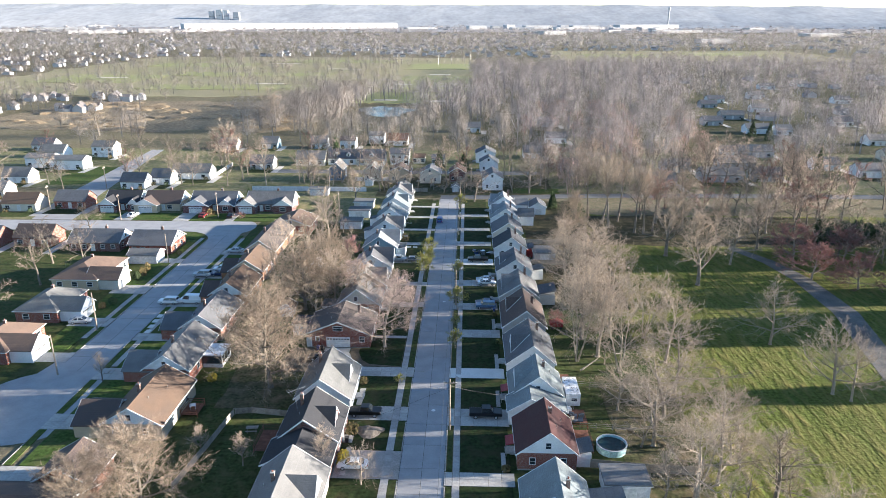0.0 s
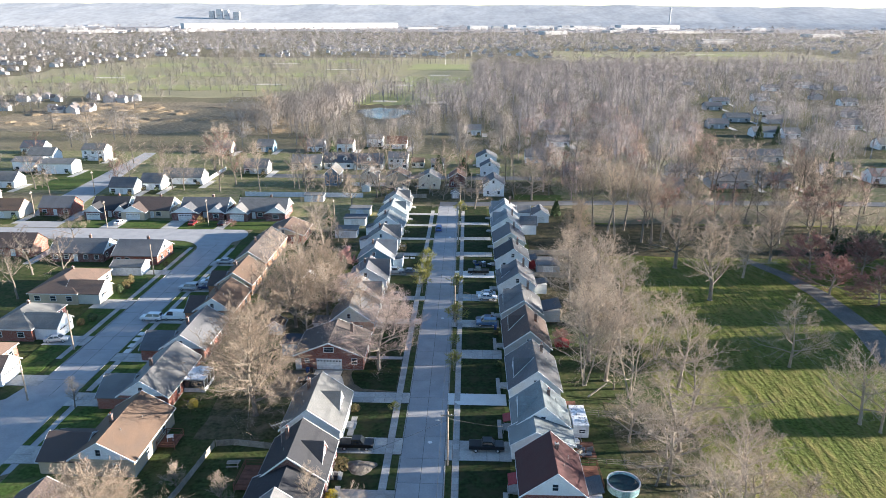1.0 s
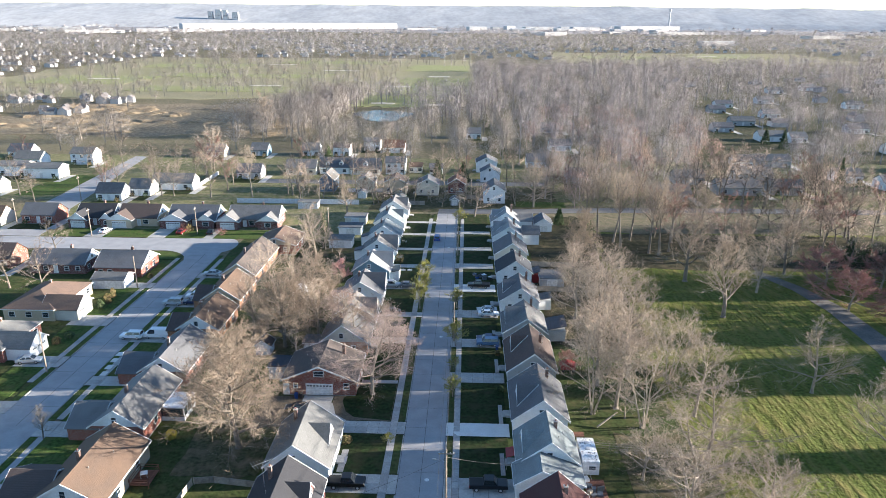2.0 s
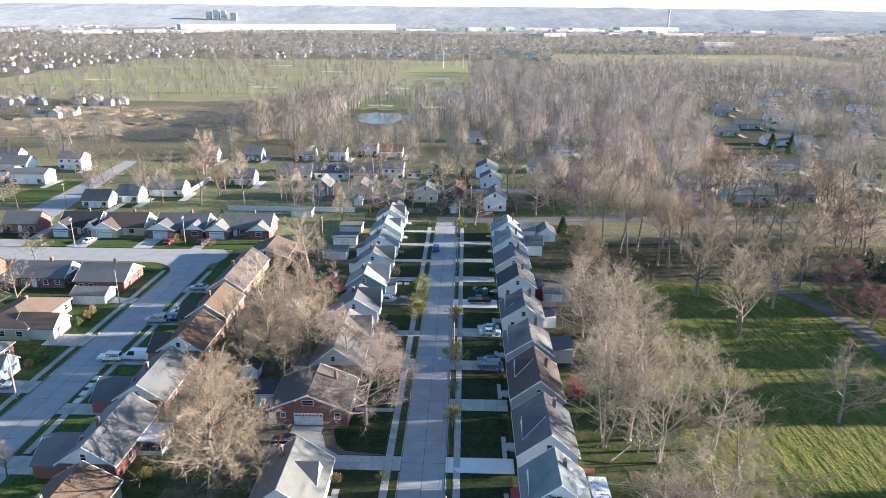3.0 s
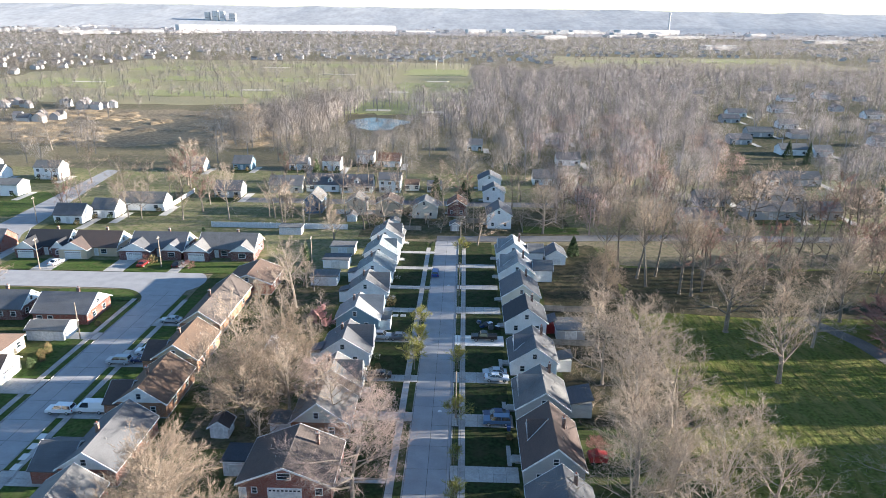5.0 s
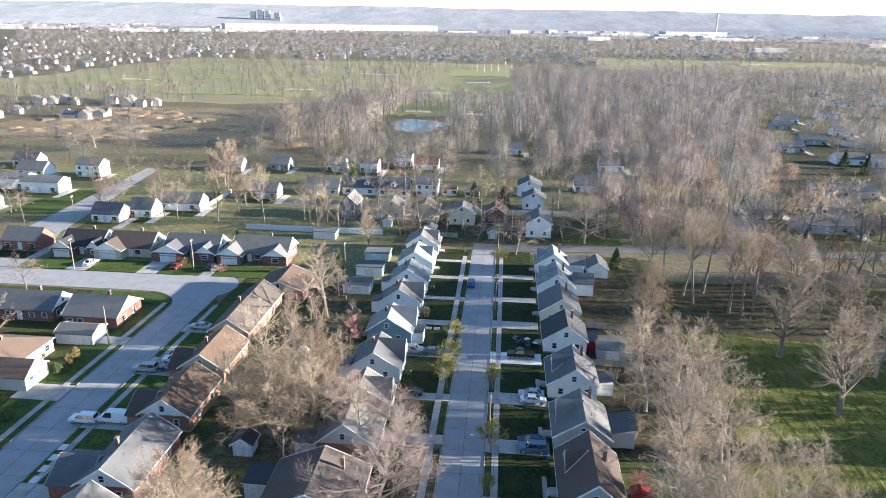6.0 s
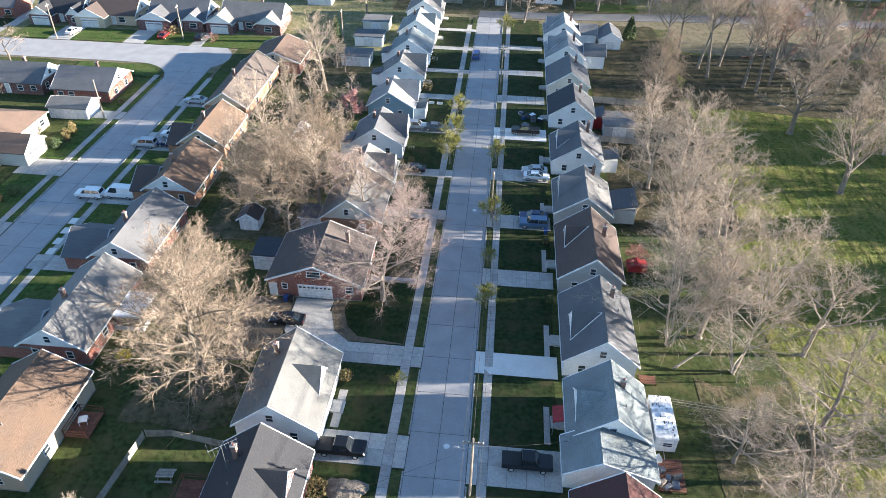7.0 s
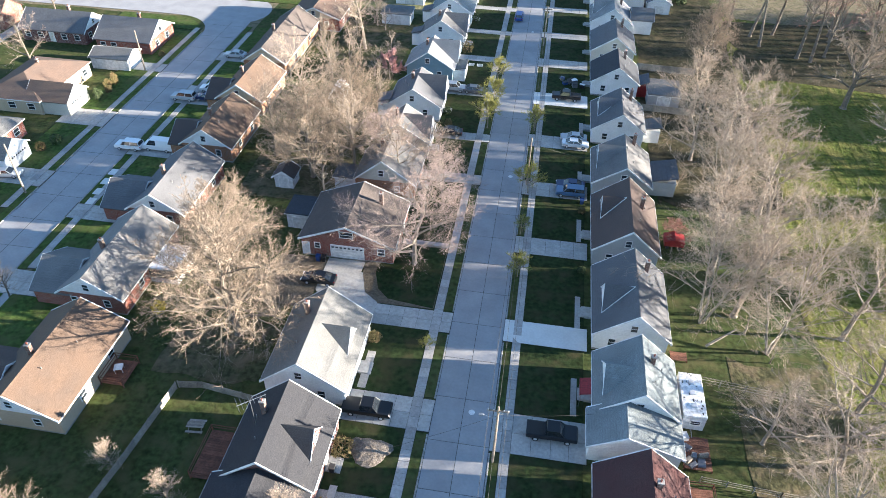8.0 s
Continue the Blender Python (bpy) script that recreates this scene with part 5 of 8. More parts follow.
YARDTREES = "bare trees in the yards"
PARKTREES = "bare trees in the park"
for kind, x, y, hh, turn, widen, grp in (
    (GREAT, -29.6, 111.5, 23.0, 20, 1.06, YARDTREES), (PINK, -10.4, 128.6, 17.0, 200, 1.25, YARDTREES), (GREAT, -35.0, 121.5, 17.0, 130, 0.9, YARDTREES), (GREAT, -31.0, 147.0, 18.5, 40, 1.1, YARDTREES),
    (GREAT, -27.0, 157.0, 18.0, 160, 1.0, YARDTREES), (PINK, -17.5, 150.5, 13.5, 30, 1.15, YARDTREES), (OAK[0], -36.5, 163.0, 19.0, 210, 0.9, YARDTREES), (ELM[2], -24.5, 149.0, 16.0, 80, 1.1, YARDTREES), (NARROW[0], -39.0, 152.0, 15.0, 10, 1.1, YARDTREES),
    (ELM[1], -34.6, 197.0, 19.5, 300, 0.95, YARDTREES), (NARROW[1], -37.5, 181.0, 15.0, 75, 0.9, YARDTREES), (NARROW[0], -38.5, 205.0, 11.0, 75, 1.0, YARDTREES),
    (GREAT, -38.2, 77.0, 15.5, 250, 1.1, YARDTREES), (ELM[2], -41.5, 78.0, 14.0, 33, 1.0, YARDTREES), (GREAT, -44.5, 72.5, 13.5, 133, 1.1, YARDTREES), (NARROW[1], -35.0, 91.0, 5.8, 133, 1.1, YARDTREES), (NARROW[0], -27.5, 88.0, 6.2, 13, 1.1, YARDTREES),
    (NARROW[1], -14.5, 87.5, 8.5, 60, 1.2, YARDTREES), (OAK[1], -8.8, 84.0, 7.5, 10, 1.0, YARDTREES), (NARROW[0], -61.8, 112.5, 6.5, 0, 1.1, YARDTREES),
    (ELM[0], -16.0, 146.5, 14.0, 44, 0.9, YARDTREES), (PINK, -9.2, 145.0, 11.0, 95, 1.1, YARDTREES), (ELM[2], -10.5, 152.0, 9.5, 15, 1.2, YARDTREES),
    (MULTI[0], 28.6, 124.0, 19.5, 0, 1.26, PARKTREES), (ELM[0], 33.0, 126.0, 20.5, 70, 1.08, PARKTREES), (MULTI[1], 36.2, 120.0, 18.5, 140, 1.38, PARKTREES), (NARROW[0], 31.0, 134.0, 18.0, 30, 1.38, PARKTREES), (ELM[1], 37.5, 137.0, 19.0, 210, 1.14, PARKTREES),
    (MULTI[1], 34.0, 147.0, 18.0, 55, 1.32, PARKTREES), (ELM[2], 40.5, 150.0, 17.5, 250, 1.20, PARKTREES), (MULTI[0], 37.0, 159.0, 18.5, 130, 1.32, PARKTREES), (OAK[1], 31.5, 164.0, 17.5, 180, 1.02, PARKTREES), (ELM[1], 38.5, 172.0, 18.0, 25, 1.26, PARKTREES), (NARROW[1], 33.0, 178.0, 16.0, 95, 1.56, PARKTREES),
    (OAK[0], 36.5, 95.5, 16.5, 300, 1.08, PARKTREES), (OAK[0], 40.5, 104.0, 15.0, 222, 1.38, PARKTREES), (OAK[1], 43.5, 86.0, 14.5, 60, 1.14, PARKTREES), (ELM[2], 38.5, 80.0, 16.0, 0, 1.20, PARKTREES), (OAK[1], 47.5, 96.0, 12.5, 100, 1.44, PARKTREES), (NARROW[0], 50.0, 82.0, 12.0, 330, 1.80, PARKTREES), (OAK[1], 44.5, 112.0, 15.0, 15, 1.32, PARKTREES), (OAK[1], 33.0, 106.0, 10.0, 15, 1.32, PARKTREES), (OAK[0], 52.0, 72.0, 13.0, 15, 1.08, PARKTREES), (ELM[0], 46.0, 124.0, 15.5, 190, 1.20, PARKTREES), (MULTI[1], 44.5, 135.0, 15.0, 290, 1.32, PARKTREES),
    (GREAT, 38.3, 200.8, 18.0, 0, 0.72, PARKTREES), (NARROW[1], 65.6, 166.5, 22.0, 0, 1.25, PARKTREES), (LIGHT[0], 112, 189, 16, 0, 1.0, PARKTREES), (LIGHT[1], 119, 196, 16, 40, 1.0, PARKTREES), (LIGHT[2], 110, 199, 15, 90, 1.0, PARKTREES), (LIGHT[1], 122, 185, 17, 200, 1.0, PARKTREES), (LIGHT[0], 116, 179, 15, 130, 1.0, PARKTREES), (NARROW[0], 63.5, 189.1, 22.0, 200, 1.35, PARKTREES), (OAK[0], 79.3, 182.2, 16.5, 90, 1.1, PARKTREES), (OAK[1], 70.1, 132.8, 15.0, 45, 1.1, PARKTREES),
    (OAK[0], 73.2, 112.8, 15.5, 145, 1.05, PARKTREES), (ELM[1], 75.3, 110.4, 14.5, 330, 0.9, PARKTREES), (NARROW[1], 92.0, 196.0, 17.0, 50, 1.3, PARKTREES), (NARROW[0], 83.0, 205.0, 16.0, 150, 1.3, PARKTREES), (ELM[2], 101.0, 212.0, 17.0, 250, 1.0, PARKTREES), (LIGHT[0], 30.4, 261.5, 18.5, 250, 1.25, PARKTREES), (LIGHT[1], 9.2, 247.5, 13.0, 20, 1.5, YARDTREES),
    (GROVE[0], 47.4, 227.0, 23.0, 0, 0.9, PARKTREES), (GROVE[1], 52.4, 216.1, 25.0, 70, 0.85, PARKTREES), (GROVE[0], 56.8, 223.7, 24.0, 140, 0.85, PARKTREES), (GROVE[1], 59.6, 211.3, 24.0, 200, 0.9, PARKTREES), (GROVE[0], 62.1, 209.8, 23.0, 260, 0.9, PARKTREES), (GROVE[1], 51.3, 221.5, 24.0, 310, 0.85, PARKTREES), (GROVE[0], 69.0, 222.0, 22.0, 30, 0.95, PARKTREES), (GROVE[1], 76.0, 216.0, 21.0, 170, 0.95, PARKTREES), (GROVE[0], 42.5, 222.0, 22.0, 210, 0.9, PARKTREES),
    # Trees mostly outside the view, added for their shadows on the park.
    (LIGHT[0], 148, 126, 17, 0, 1.0, PARKTREES), (LIGHT[1], 141, 136, 16, 90, 1.0, PARKTREES), (LIGHT[0], 160, 150, 18, 10, 1.1, PARKTREES), (LIGHT[0], 150, 163, 17, 200, 1.0, PARKTREES), (LIGHT[1], 136, 172, 17, 20, 1.1, PARKTREES),
    (LIGHT[2], 122, 143, 18, 10, 1.0, PARKTREES), (LIGHT[1], 111, 152, 15, 70, 0.9, PARKTREES), (LIGHT[1], 126, 160, 18, 0, 1.0, PARKTREES), (LIGHT[0], 119, 168, 17, 0, 0.9, PARKTREES),
    (OAK[0], -107.4, 318.6, 22, 0, 0.95, YARDTREES), (ELM[0], -204.0, 388.6, 21, 50, 1.0, YARDTREES), (OAK[1], -111.0, 417.3, 25, 150, 1.0, YARDTREES), (ELM[1], -104.3, 269.5, 15, 70, 0.8, YARDTREES), (ELM[2], -112.6, 272.3, 13, 10, 0.9, YARDTREES), (NARROW[1], -34.9, 248.1, 13, 10, 1.1, YARDTREES), (OAK[1], 30.5, 261.5, 18, 40, 1.15, YARDTREES), (LIGHT[0], -60, 274, 18, 0, 0.9, YARDTREES), (LIGHT[2], -90, 269, 17, 60, 1.0, YARDTREES), (LIGHT[1], -52, 302, 16, 160, 0.8, YARDTREES), (LIGHT[1], -20, 303, 17, 100, 0.9, YARDTREES), (LIGHT[0], -103, 302, 18, 20, 0.9, YARDTREES), (LIGHT[0], -5, 306, 18, 220, 0.9, YARDTREES), (LIGHT[2], 22, 288, 17, 20, 0.9, YARDTREES), (LIGHT[1], -30, 330, 18, 280, 0.9, YARDTREES), (LIGHT[1], -122, 288, 15, 0, 0.9, YARDTREES), (LIGHT[0], -27.5, 262, 13, 0, 1.2, YARDTREES), (LIGHT[1], -13, 266, 11, 40, 1.3, YARDTREES),
    (ELM[1], -74.5, 270.0, 22.0, 0, 0.75, YARDTREES), (LIGHT[2], -97.0, 172.0, 16.0, 50, 1.0, YARDTREES), (LIGHT[1], -102.0, 160.0, 17.0, 150, 1.0, YARDTREES), (LIGHT[0], -108.0, 176.0, 16.0, 20, 1.0, YARDTREES), (LIGHT[0], -110.0, 200.5, 14.0, 70, 1.0, YARDTREES), (LIGHT[1], -103.0, 140.0, 15.0, 20, 1.0, YARDTREES),
):
    plant(kind, x, y, hh, turn, 20.0, grp, widen)
for x, y, hh, turn in ((96.6, 171.6, 10.0, 0), (97.8, 185.6, 11.0, 70), (105.0, 165.0, 9.0, 140), (112.0, 186.0, 10.0, 20), (26.3, 140.5, 3.6, 40), (126.0, 240.0, 12, 90), (-70.0, 221.5, 2.6, 0), (-83.5, 225.8, 2.6, 40)):
    plant(REDT[0], x, y, hh, turn, 10.0, "small reddish trees", 1.55)
plant(BLOOM, -26.2, 183.8, 6.0, 0, 6.0, "small ornamental trees")
for x, y, hh, turn in ((4.3, 148.8, 5.2, 0), (4.2, 128.4, 4.0, 60), (4.2, 138.6, 2.8, 130), (-4.4, 187.5, 4.8, 20), (-4.4, 168.0, 6.0, 90), (-4.3, 176.0, 5.6, 140), (4.2, 168.6, 4.6, 90), (4.3, 238.0, 5.0, 20), (-5.8, 113.0, 2.2, 20)):
    plant(STREETT, x, y, hh, turn, 4.0, "young street trees", 1.1)

SAPLING = [tree_kind("young bare tree with thin upswept branches", BARK, TWIG, seed=70 + k, height=20, spread=0.5, limbs=9, sub=5, twigs=5, ends=5, lean=0.65, bole=0.12, twig_w=0.03, fan=0.75) for k in (1, 2, 3)]
# tangled growth between the back yards
tg = random.Random(41)
for x0, x1, y0, y1, n, h0, h1 in ((-40.5, -27.0, 140, 212, 24, 3.5, 8.0), (-27, 36, 256, 282, 12, 5.0, 10.0), (-64, -30, 263, 292, 18, 6.0, 12.0), (27, 40, 108, 200, 8, 3.0, 6.0), (34, 52, 62, 106, 20, 5.0, 10.0)):
    for i in range(n):
        plant(tg.choice(SAPLING), tg.uniform(x0, x1), tg.uniform(y0, y1), tg.uniform(h0, h1), tg.uniform(0, 360), 20.0, "saplings in the back yards", tg.uniform(1.1, 1.5))

# woods beyond the cross street and trees round the back-street houses, each a light tree of its own
rr = random.Random(77)
AREAS = [(64, 132, 213, 242, 26), (36, 140, 254, 300, 60), (-135, -30, 264, 330, 18), (130, 230, 180, 300, 40), (-30, 36, 256, 330, 8), (-240, -130, 180, 330, 16), (120, 190, 140, 185, 12)]
houses_at = [(o.matrix_basis.translation.x, o.matrix_basis.translation.y) for o in scene.objects if o.parent is None and o.name.startswith(("house", "garage"))]
for x0, x1, y0, y1, n in AREAS:
    placed = []
    tries = 0
    while len(placed) < n and tries < n * 12:
        tries += 1
        x, y = rr.uniform(x0, x1), rr.uniform(y0, y1)
        if any((x - a) ** 2 + (y - b) ** 2 < 64 for a, b in houses_at) or any((x - a) ** 2 + (y - b) ** 2 < 14 for a, b in placed) or (248 < y < 266 and x > -8) or (205 < y < 229 and x < -62):
            continue
        placed.append((x, y))
        kind = LIGHTRED if rr.random() < 0.16 else LIGHT[rr.randrange(3)]
        plant(kind, x, y, rr.uniform(11, 20), rr.uniform(0, 360), 18.0, "trees of the woods and back streets", rr.uniform(0.75, 1.1))


# ---- bushes and evergreens ----
def bush(name, x, y, w, h, material, label, seed, n=420, leaf=0.09, z=0.05, cone=False, group="shrubs"):
    """A shrub of many small leaves round a few stems."""
    r = random.Random(seed)
    b = thing(name, x, y, z, label=label, category="shrub" if not cone else "evergreen", group=group)
    st, lf = Shape(), Shape()
    st.tube((0, 0, -0.05), (0.05 * w, 0.03 * w, h * 0.75), 0.03 + 0.012 * h, 0.01, 5)
    for i in range(n):
        u = r.random() ** 0.5
        a = r.uniform(0, 6.283)
        zz = r.random()
        rad = w / 2 * ((1 - zz) ** 0.8 if cone else math.sqrt(max(0.02, 1 - (2 * zz - 0.85) ** 2 / 1.35))) * (0.55 + 0.5 * u) * (1 + 0.18 * math.sin(5 * a + seed))
        p = Vector((math.cos(a) * rad, math.sin(a) * rad, zz * h * (0.94 + 0.1 * math.sin(3 * a))))
        d = Vector((r.uniform(-1, 1), r.uniform(-1, 1), r.uniform(-0.3, 1))).normalized()
        e = d.orthogonal().normalized() * leaf * r.uniform(0.6, 1.4)
        f = d * leaf * r.uniform(1.2, 2.4)
        lf.add([p - e, p + e, p + f], [(0, 1, 2)])
    part("stem", st, BARK, b)
    part("leaves", lf, material, b)
    return b


bush("forsythia", -41.2, 113.4, 1.6, 1.6, FORSYTHIA, "yellow flowering bush beside a back yard", 3, leaf=0.13)
bush("forsythia", -12.4, 88.6, 1.5, 1.5, FORSYTHIA, "yellow flowering bush by the front wall", 8, leaf=0.11)
bush("forsythia", -12.4, 90.3, 1.6, 1.5, FORSYTHIA, "yellow flowering bush by the front wall", 4, leaf=0.11)
bush("shrub", -12.3, 97.2, 2.4, 1.9, SHRUB, "brown winter shrub by the front wall", 5, leaf=0.12)
bush("shrub", -12.6, 113.5, 1.6, 1.2, SHRUB, "brown winter shrub by the steps", 6, leaf=0.12)
for i, (x, y, w, hh) in enumerate(((-79.5, 165.5, 1.6, 1.5), (-78.5, 167.5, 1.3, 1.3), (-79.8, 169.5, 1.6, 1.6), (-77.5, 148.5, 1.9, 1.7), (-78.8, 146.0, 1.7, 1.5), (-79.0, 170.8, 1.2, 2.6), (-78.8, 164.2, 1.2, 2.4), (-81.6, 226.0, 2.6, 2.3), (-76.0, 184.6, 1.2, 1.1), (-12.5, 172.0, 1.4, 1.3), (-12.4, 200.0, 2.6, 2.4), (12.6, 88.0, 1.2, 1.0), (13.0, 131.0, 1.0, 0.9), (12.9, 145.0, 1.0, 1.0), (-11.6, 167.5, 1.3, 1.4), (-12.8, 217.0, 1.8, 2.2))):
    bush("shrub", x, y, w, hh, SHRUB if i % 3 else EVERGREEN, "clipped shrub beside a house wall", 20 + i, leaf=0.12, n=380)
for i, (x, y, w, hh) in enumerate(((37.0, 240.0, 3.4, 5.5), (-6.0, 306.0, 5.0, 8.0), (5.0, 300.0, 5.5, 8.0), (-38.5, 226.0, 2.2, 6.5), (-57.0, 330.0, 6, 9), (168.2, 399, 5, 9), (171.8, 385, 5, 10), (160.5, 304, 4, 11), (113.5, 205, 3.5, 8.0), (-73.2, 243.0, 2.2, 5))):
    bush("conifer", x, y, w, hh, EVERGREEN, "dense dark evergreen beside a yard", 60 + i, n=1100, leaf=0.28, cone=True, group="evergreens")
# Evergreens outside the view, added and sized for shadow bands across the park.
for i, (x, y, hh) in enumerate(((138, 143, 27), (141, 150, 27), (138, 163, 27), (150, 188, 27), (151, 196, 27), (143, 120, 22))):
    bush("conifer", x, y, 12.0, hh, EVERGREEN, "unseen tall evergreen that shades the park", 80 + i, n=5000, leaf=0.6, cone=True, group="evergreens")
for i in range(7):
    bush("hedge_bush", 118.5 + i * 3.4, 205 + (i % 2) * 0.8, 5.2, 5.4 + 0.5 * (i % 3), EVERGREEN, "dark clipped evergreen in a tall hedge", 90 + i, n=1300, leaf=0.26, group="hedge at the park edge")


# ---- vehicles ----
TYRE = paint("tyre", (0.02, 0.02, 0.02), 0.8, 0.0)
RIM = paint("rim", (0.45, 0.45, 0.46), 0.3, 0.0)
LAMPGLASS = paint("headlamp", (0.75, 0.76, 0.78), 0.1, 0.5)
TAILRED = paint("tail_lamp", (0.45, 0.02, 0.02), 0.2, 0.5)
CARGLASS = glass("car_glass", (0.02, 0.025, 0.03))
CARS = {
    # length, width, body outline, cabin outline (x forward, z up)
    "sedan": (4.7, 1.8, [(-2.35, 0.35), (2.35, 0.35), (2.35, 0.62), (2.2, 0.78), (0.95, 0.95), (-1.55, 1.0), (-2.3, 0.95), (-2.35, 0.7)], [(-1.75, 0.97), (1.15, 0.93), (0.35, 1.42), (-0.95, 1.42)]),
    "suv": (4.7, 1.88, [(-2.35, 0.4), (2.35, 0.4), (2.35, 0.8), (2.2, 1.0), (1.0, 1.1), (-2.3, 1.12), (-2.35, 0.9)], [(-2.28, 1.1), (1.15, 1.08), (0.55, 1.7), (-2.05, 1.7)]),
    "pickup": (5.6, 1.95, [(-2.8, 0.5), (2.8, 0.5), (2.8, 0.95), (2.65, 1.12), (1.2, 1.18), (-2.8, 1.18)], [(-0.75, 1.15), (1.35, 1.15), (0.75, 1.85), (-0.6, 1.85)]),
    "van": (5.4, 2.0, [(-2.7, 0.4), (2.7, 0.4), (2.7, 0.9), (2.5, 1.15), (1.75, 1.25), (-2.7, 1.25)], [(-2.68, 1.22), (1.85, 1.22), (1.15, 2.15), (-2.62, 2.15)]),
}
car_meshes = {}


def vehicle(style, x, y, turn, colour, label, z=0.17, group="parked vehicles"):
    """A parked vehicle: body, glazed cabin, roof, wheels and lamps."""
    L, W, body, cab = CARS[style]
    car = thing("pickup_truck" if style == "pickup" else "van" if style == "van" else "car", x, y, z, turn, label, "van" if style == "van" else "truck" if style == "pickup" else "car", group)
    key = (style, colour.name)
    if key not in car_meshes:
        hw = W / 2
        cz = sum(p[1] for p in body) / len(body)
        shrink = lambda p: (p[0] * 0.985, -0, cz + (p[1] - cz) * 0.86)
        rings = []
        for yy, sm in ((-hw, True), (-hw + 0.1, False), (hw - 0.1, False), (hw, True)):
            rings.append([(shrink(p)[0] if sm else p[0], yy, shrink(p)[2] if sm else p[1]) for p in body])
        n = len(body)
        b = Shape()
        f = [tuple(range(n)), tuple(reversed(range(3 * n, 4 * n)))]
        for k in range(3):
            f += [(k * n + i, (k + 1) * n + i, (k + 1) * n + (i + 1) % n, k * n + (i + 1) % n) for i in range(n)]
        b.add([p for rg in rings for p in rg], f)
        g = Shape()
        lo, hi = hw - 0.08, hw - 0.26
        a0, a1, b1, b0 = cab
        ring = [(a0[0], lo, a0[1]), (a1[0], lo, a1[1]), (b1[0], hi, b1[1]), (b0[0], hi, b0[1])]
        g.add(ring + [(p[0], -p[1], p[2]) for p in ring], [(0, 1, 2, 3), (7, 6, 5, 4), (1, 5, 6, 2), (0, 3, 7, 4), (3, 2, 6, 7), (0, 4, 5, 1)])
        rf = Shape().slab(b0[0] - 0.06, b1[0] + 0.06, -hi - 0.02, hi + 0.02, b0[1] - 0.03, b0[1] + 0.05, 0.05)
        posts, panels = [], []
        for u0, u1, in ((a0, b0), (a1, b1)):
            for sd in (-1, 1):
                posts.append(Shape().tube((u0[0], sd * lo, u0[1]), (u1[0], sd * hi, u1[1]), 0.06, 0.05, 4).mesh("pillar", colour))
        if style in ("sedan", "suv", "van"):
            for sd in (-1, 1):
                mx, tx = (a0[0] + a1[0]) / 2 - 0.1, (b0[0] + b1[0]) / 2
                posts.append(Shape().tube((mx, sd * (lo + 0.01), a0[1]), (tx, sd * (hi + 0.01), b0[1]), 0.055, 0.05, 4).mesh("pillar", colour))
        if style == "van":
            for sd in (-1, 1):
                panels.append(Shape().add([(-2.66, sd * (lo + 0.02), 1.2), (0.1, sd * (lo + 0.02), 1.2), (0.1, sd * (hi + 0.03), 2.15), (-2.6, sd * (hi + 0.03), 2.15)], [(0, 1, 2, 3)]).mesh("side_panel", colour))
        wheel = Shape().lathe([(0.26, -0.11), (0.345, -0.09), (0.345, 0.09), (0.26, 0.11)], 16)
        rim = Shape().lathe([(0.24, -0.115), (0.2, 0.118), (0.05, 0.125)], 12)
        bed = Shape()
        if style == "pickup":
            bed.box(-2.7, -0.85, -hw + 0.12, hw - 0.12, 0.9, 1.19)
        car_meshes[key] = (b.mesh("body", colour), g.mesh("glazing", CARGLASS), rf.mesh("roof", colour), wheel.mesh("tyre", TYRE), rim.mesh("rim", RIM), bed.mesh("load_bed", TYRE), posts, panels)
    b, g, rf, wh, rm, bed, posts, panels = car_meshes[key]
    part("body", b, None, car), part("glazing", g, None, car), part("roof", rf, None, car)
    for me in posts:
        part("pillar", me, None, car)
    for me in panels:
        part("side_panel", me, None, car)
    if style == "pickup":
        part("load_bed", bed, None, car)
    for sx in (-0.31, 0.31):
        for sd in (-1, 1):
            w = part("wheel", wh, None, car)
            w.matrix_basis = pose(sx * L, sd * (W / 2 - 0.1), 0.345, -90 * sd, 0, 0)
            part("rim", rm, None, w)
    for sd in (-1, 1):
        part("headlight", Shape().box(L / 2 - 0.1, L / 2 + 0.015, sd * W * 0.36 - 0.17, sd * W * 0.36 + 0.17, 0.62, 0.76), LAMPGLASS, car)
        part("tail_light", Shape().box(-L / 2 - 0.015, -L / 2 + 0.1, sd * W * 0.4 - 0.1, sd * W * 0.4 + 0.1, 0.72, 0.95), TAILRED, car)
    return car


STEELP = paint("steel_blue_paint", (0.09, 0.16, 0.27), 0.35, 0.3)
BLACKP, WHITEP, SILVERP, BLUEP, NAVYP, REDP, GREYP = (paint(n, c, 0.3, 0.05) for n, c in (("black_paint", (0.007, 0.008, 0.010)), ("white_car_paint", (0.78, 0.78, 0.78)), ("silver_paint", (0.42, 0.44, 0.46)), ("blue_paint", (0.03, 0.08, 0.26)), ("navy_paint", (0.02, 0.035, 0.10)), ("red_car_paint", (0.16, 0.02, 0.02)), ("grey_paint", (0.14, 0.15, 0.17))))
vehicle("pickup", -10.8, 102.6, 180 + 180, BLACKP, "black pickup parked on a concrete driveway")
vehicle("sedan", -22.5, 122.5, 180, BLACKP, "black sedan parked near the brick garage")
vehicle("pickup", 9.9, 102.9, 0, BLACKP, "black pickup parked beside a lawn")
vehicle("sedan", 11.6, 164.4, 0, WHITEP, "white sedan on a driveway")
vehicle("sedan", 11.3, 166.5, 180, SILVERP, "silver sedan beside the white one")
vehicle("suv", 11.0, 149.4, 180, STEELP, "grey-blue estate car on a driveway")
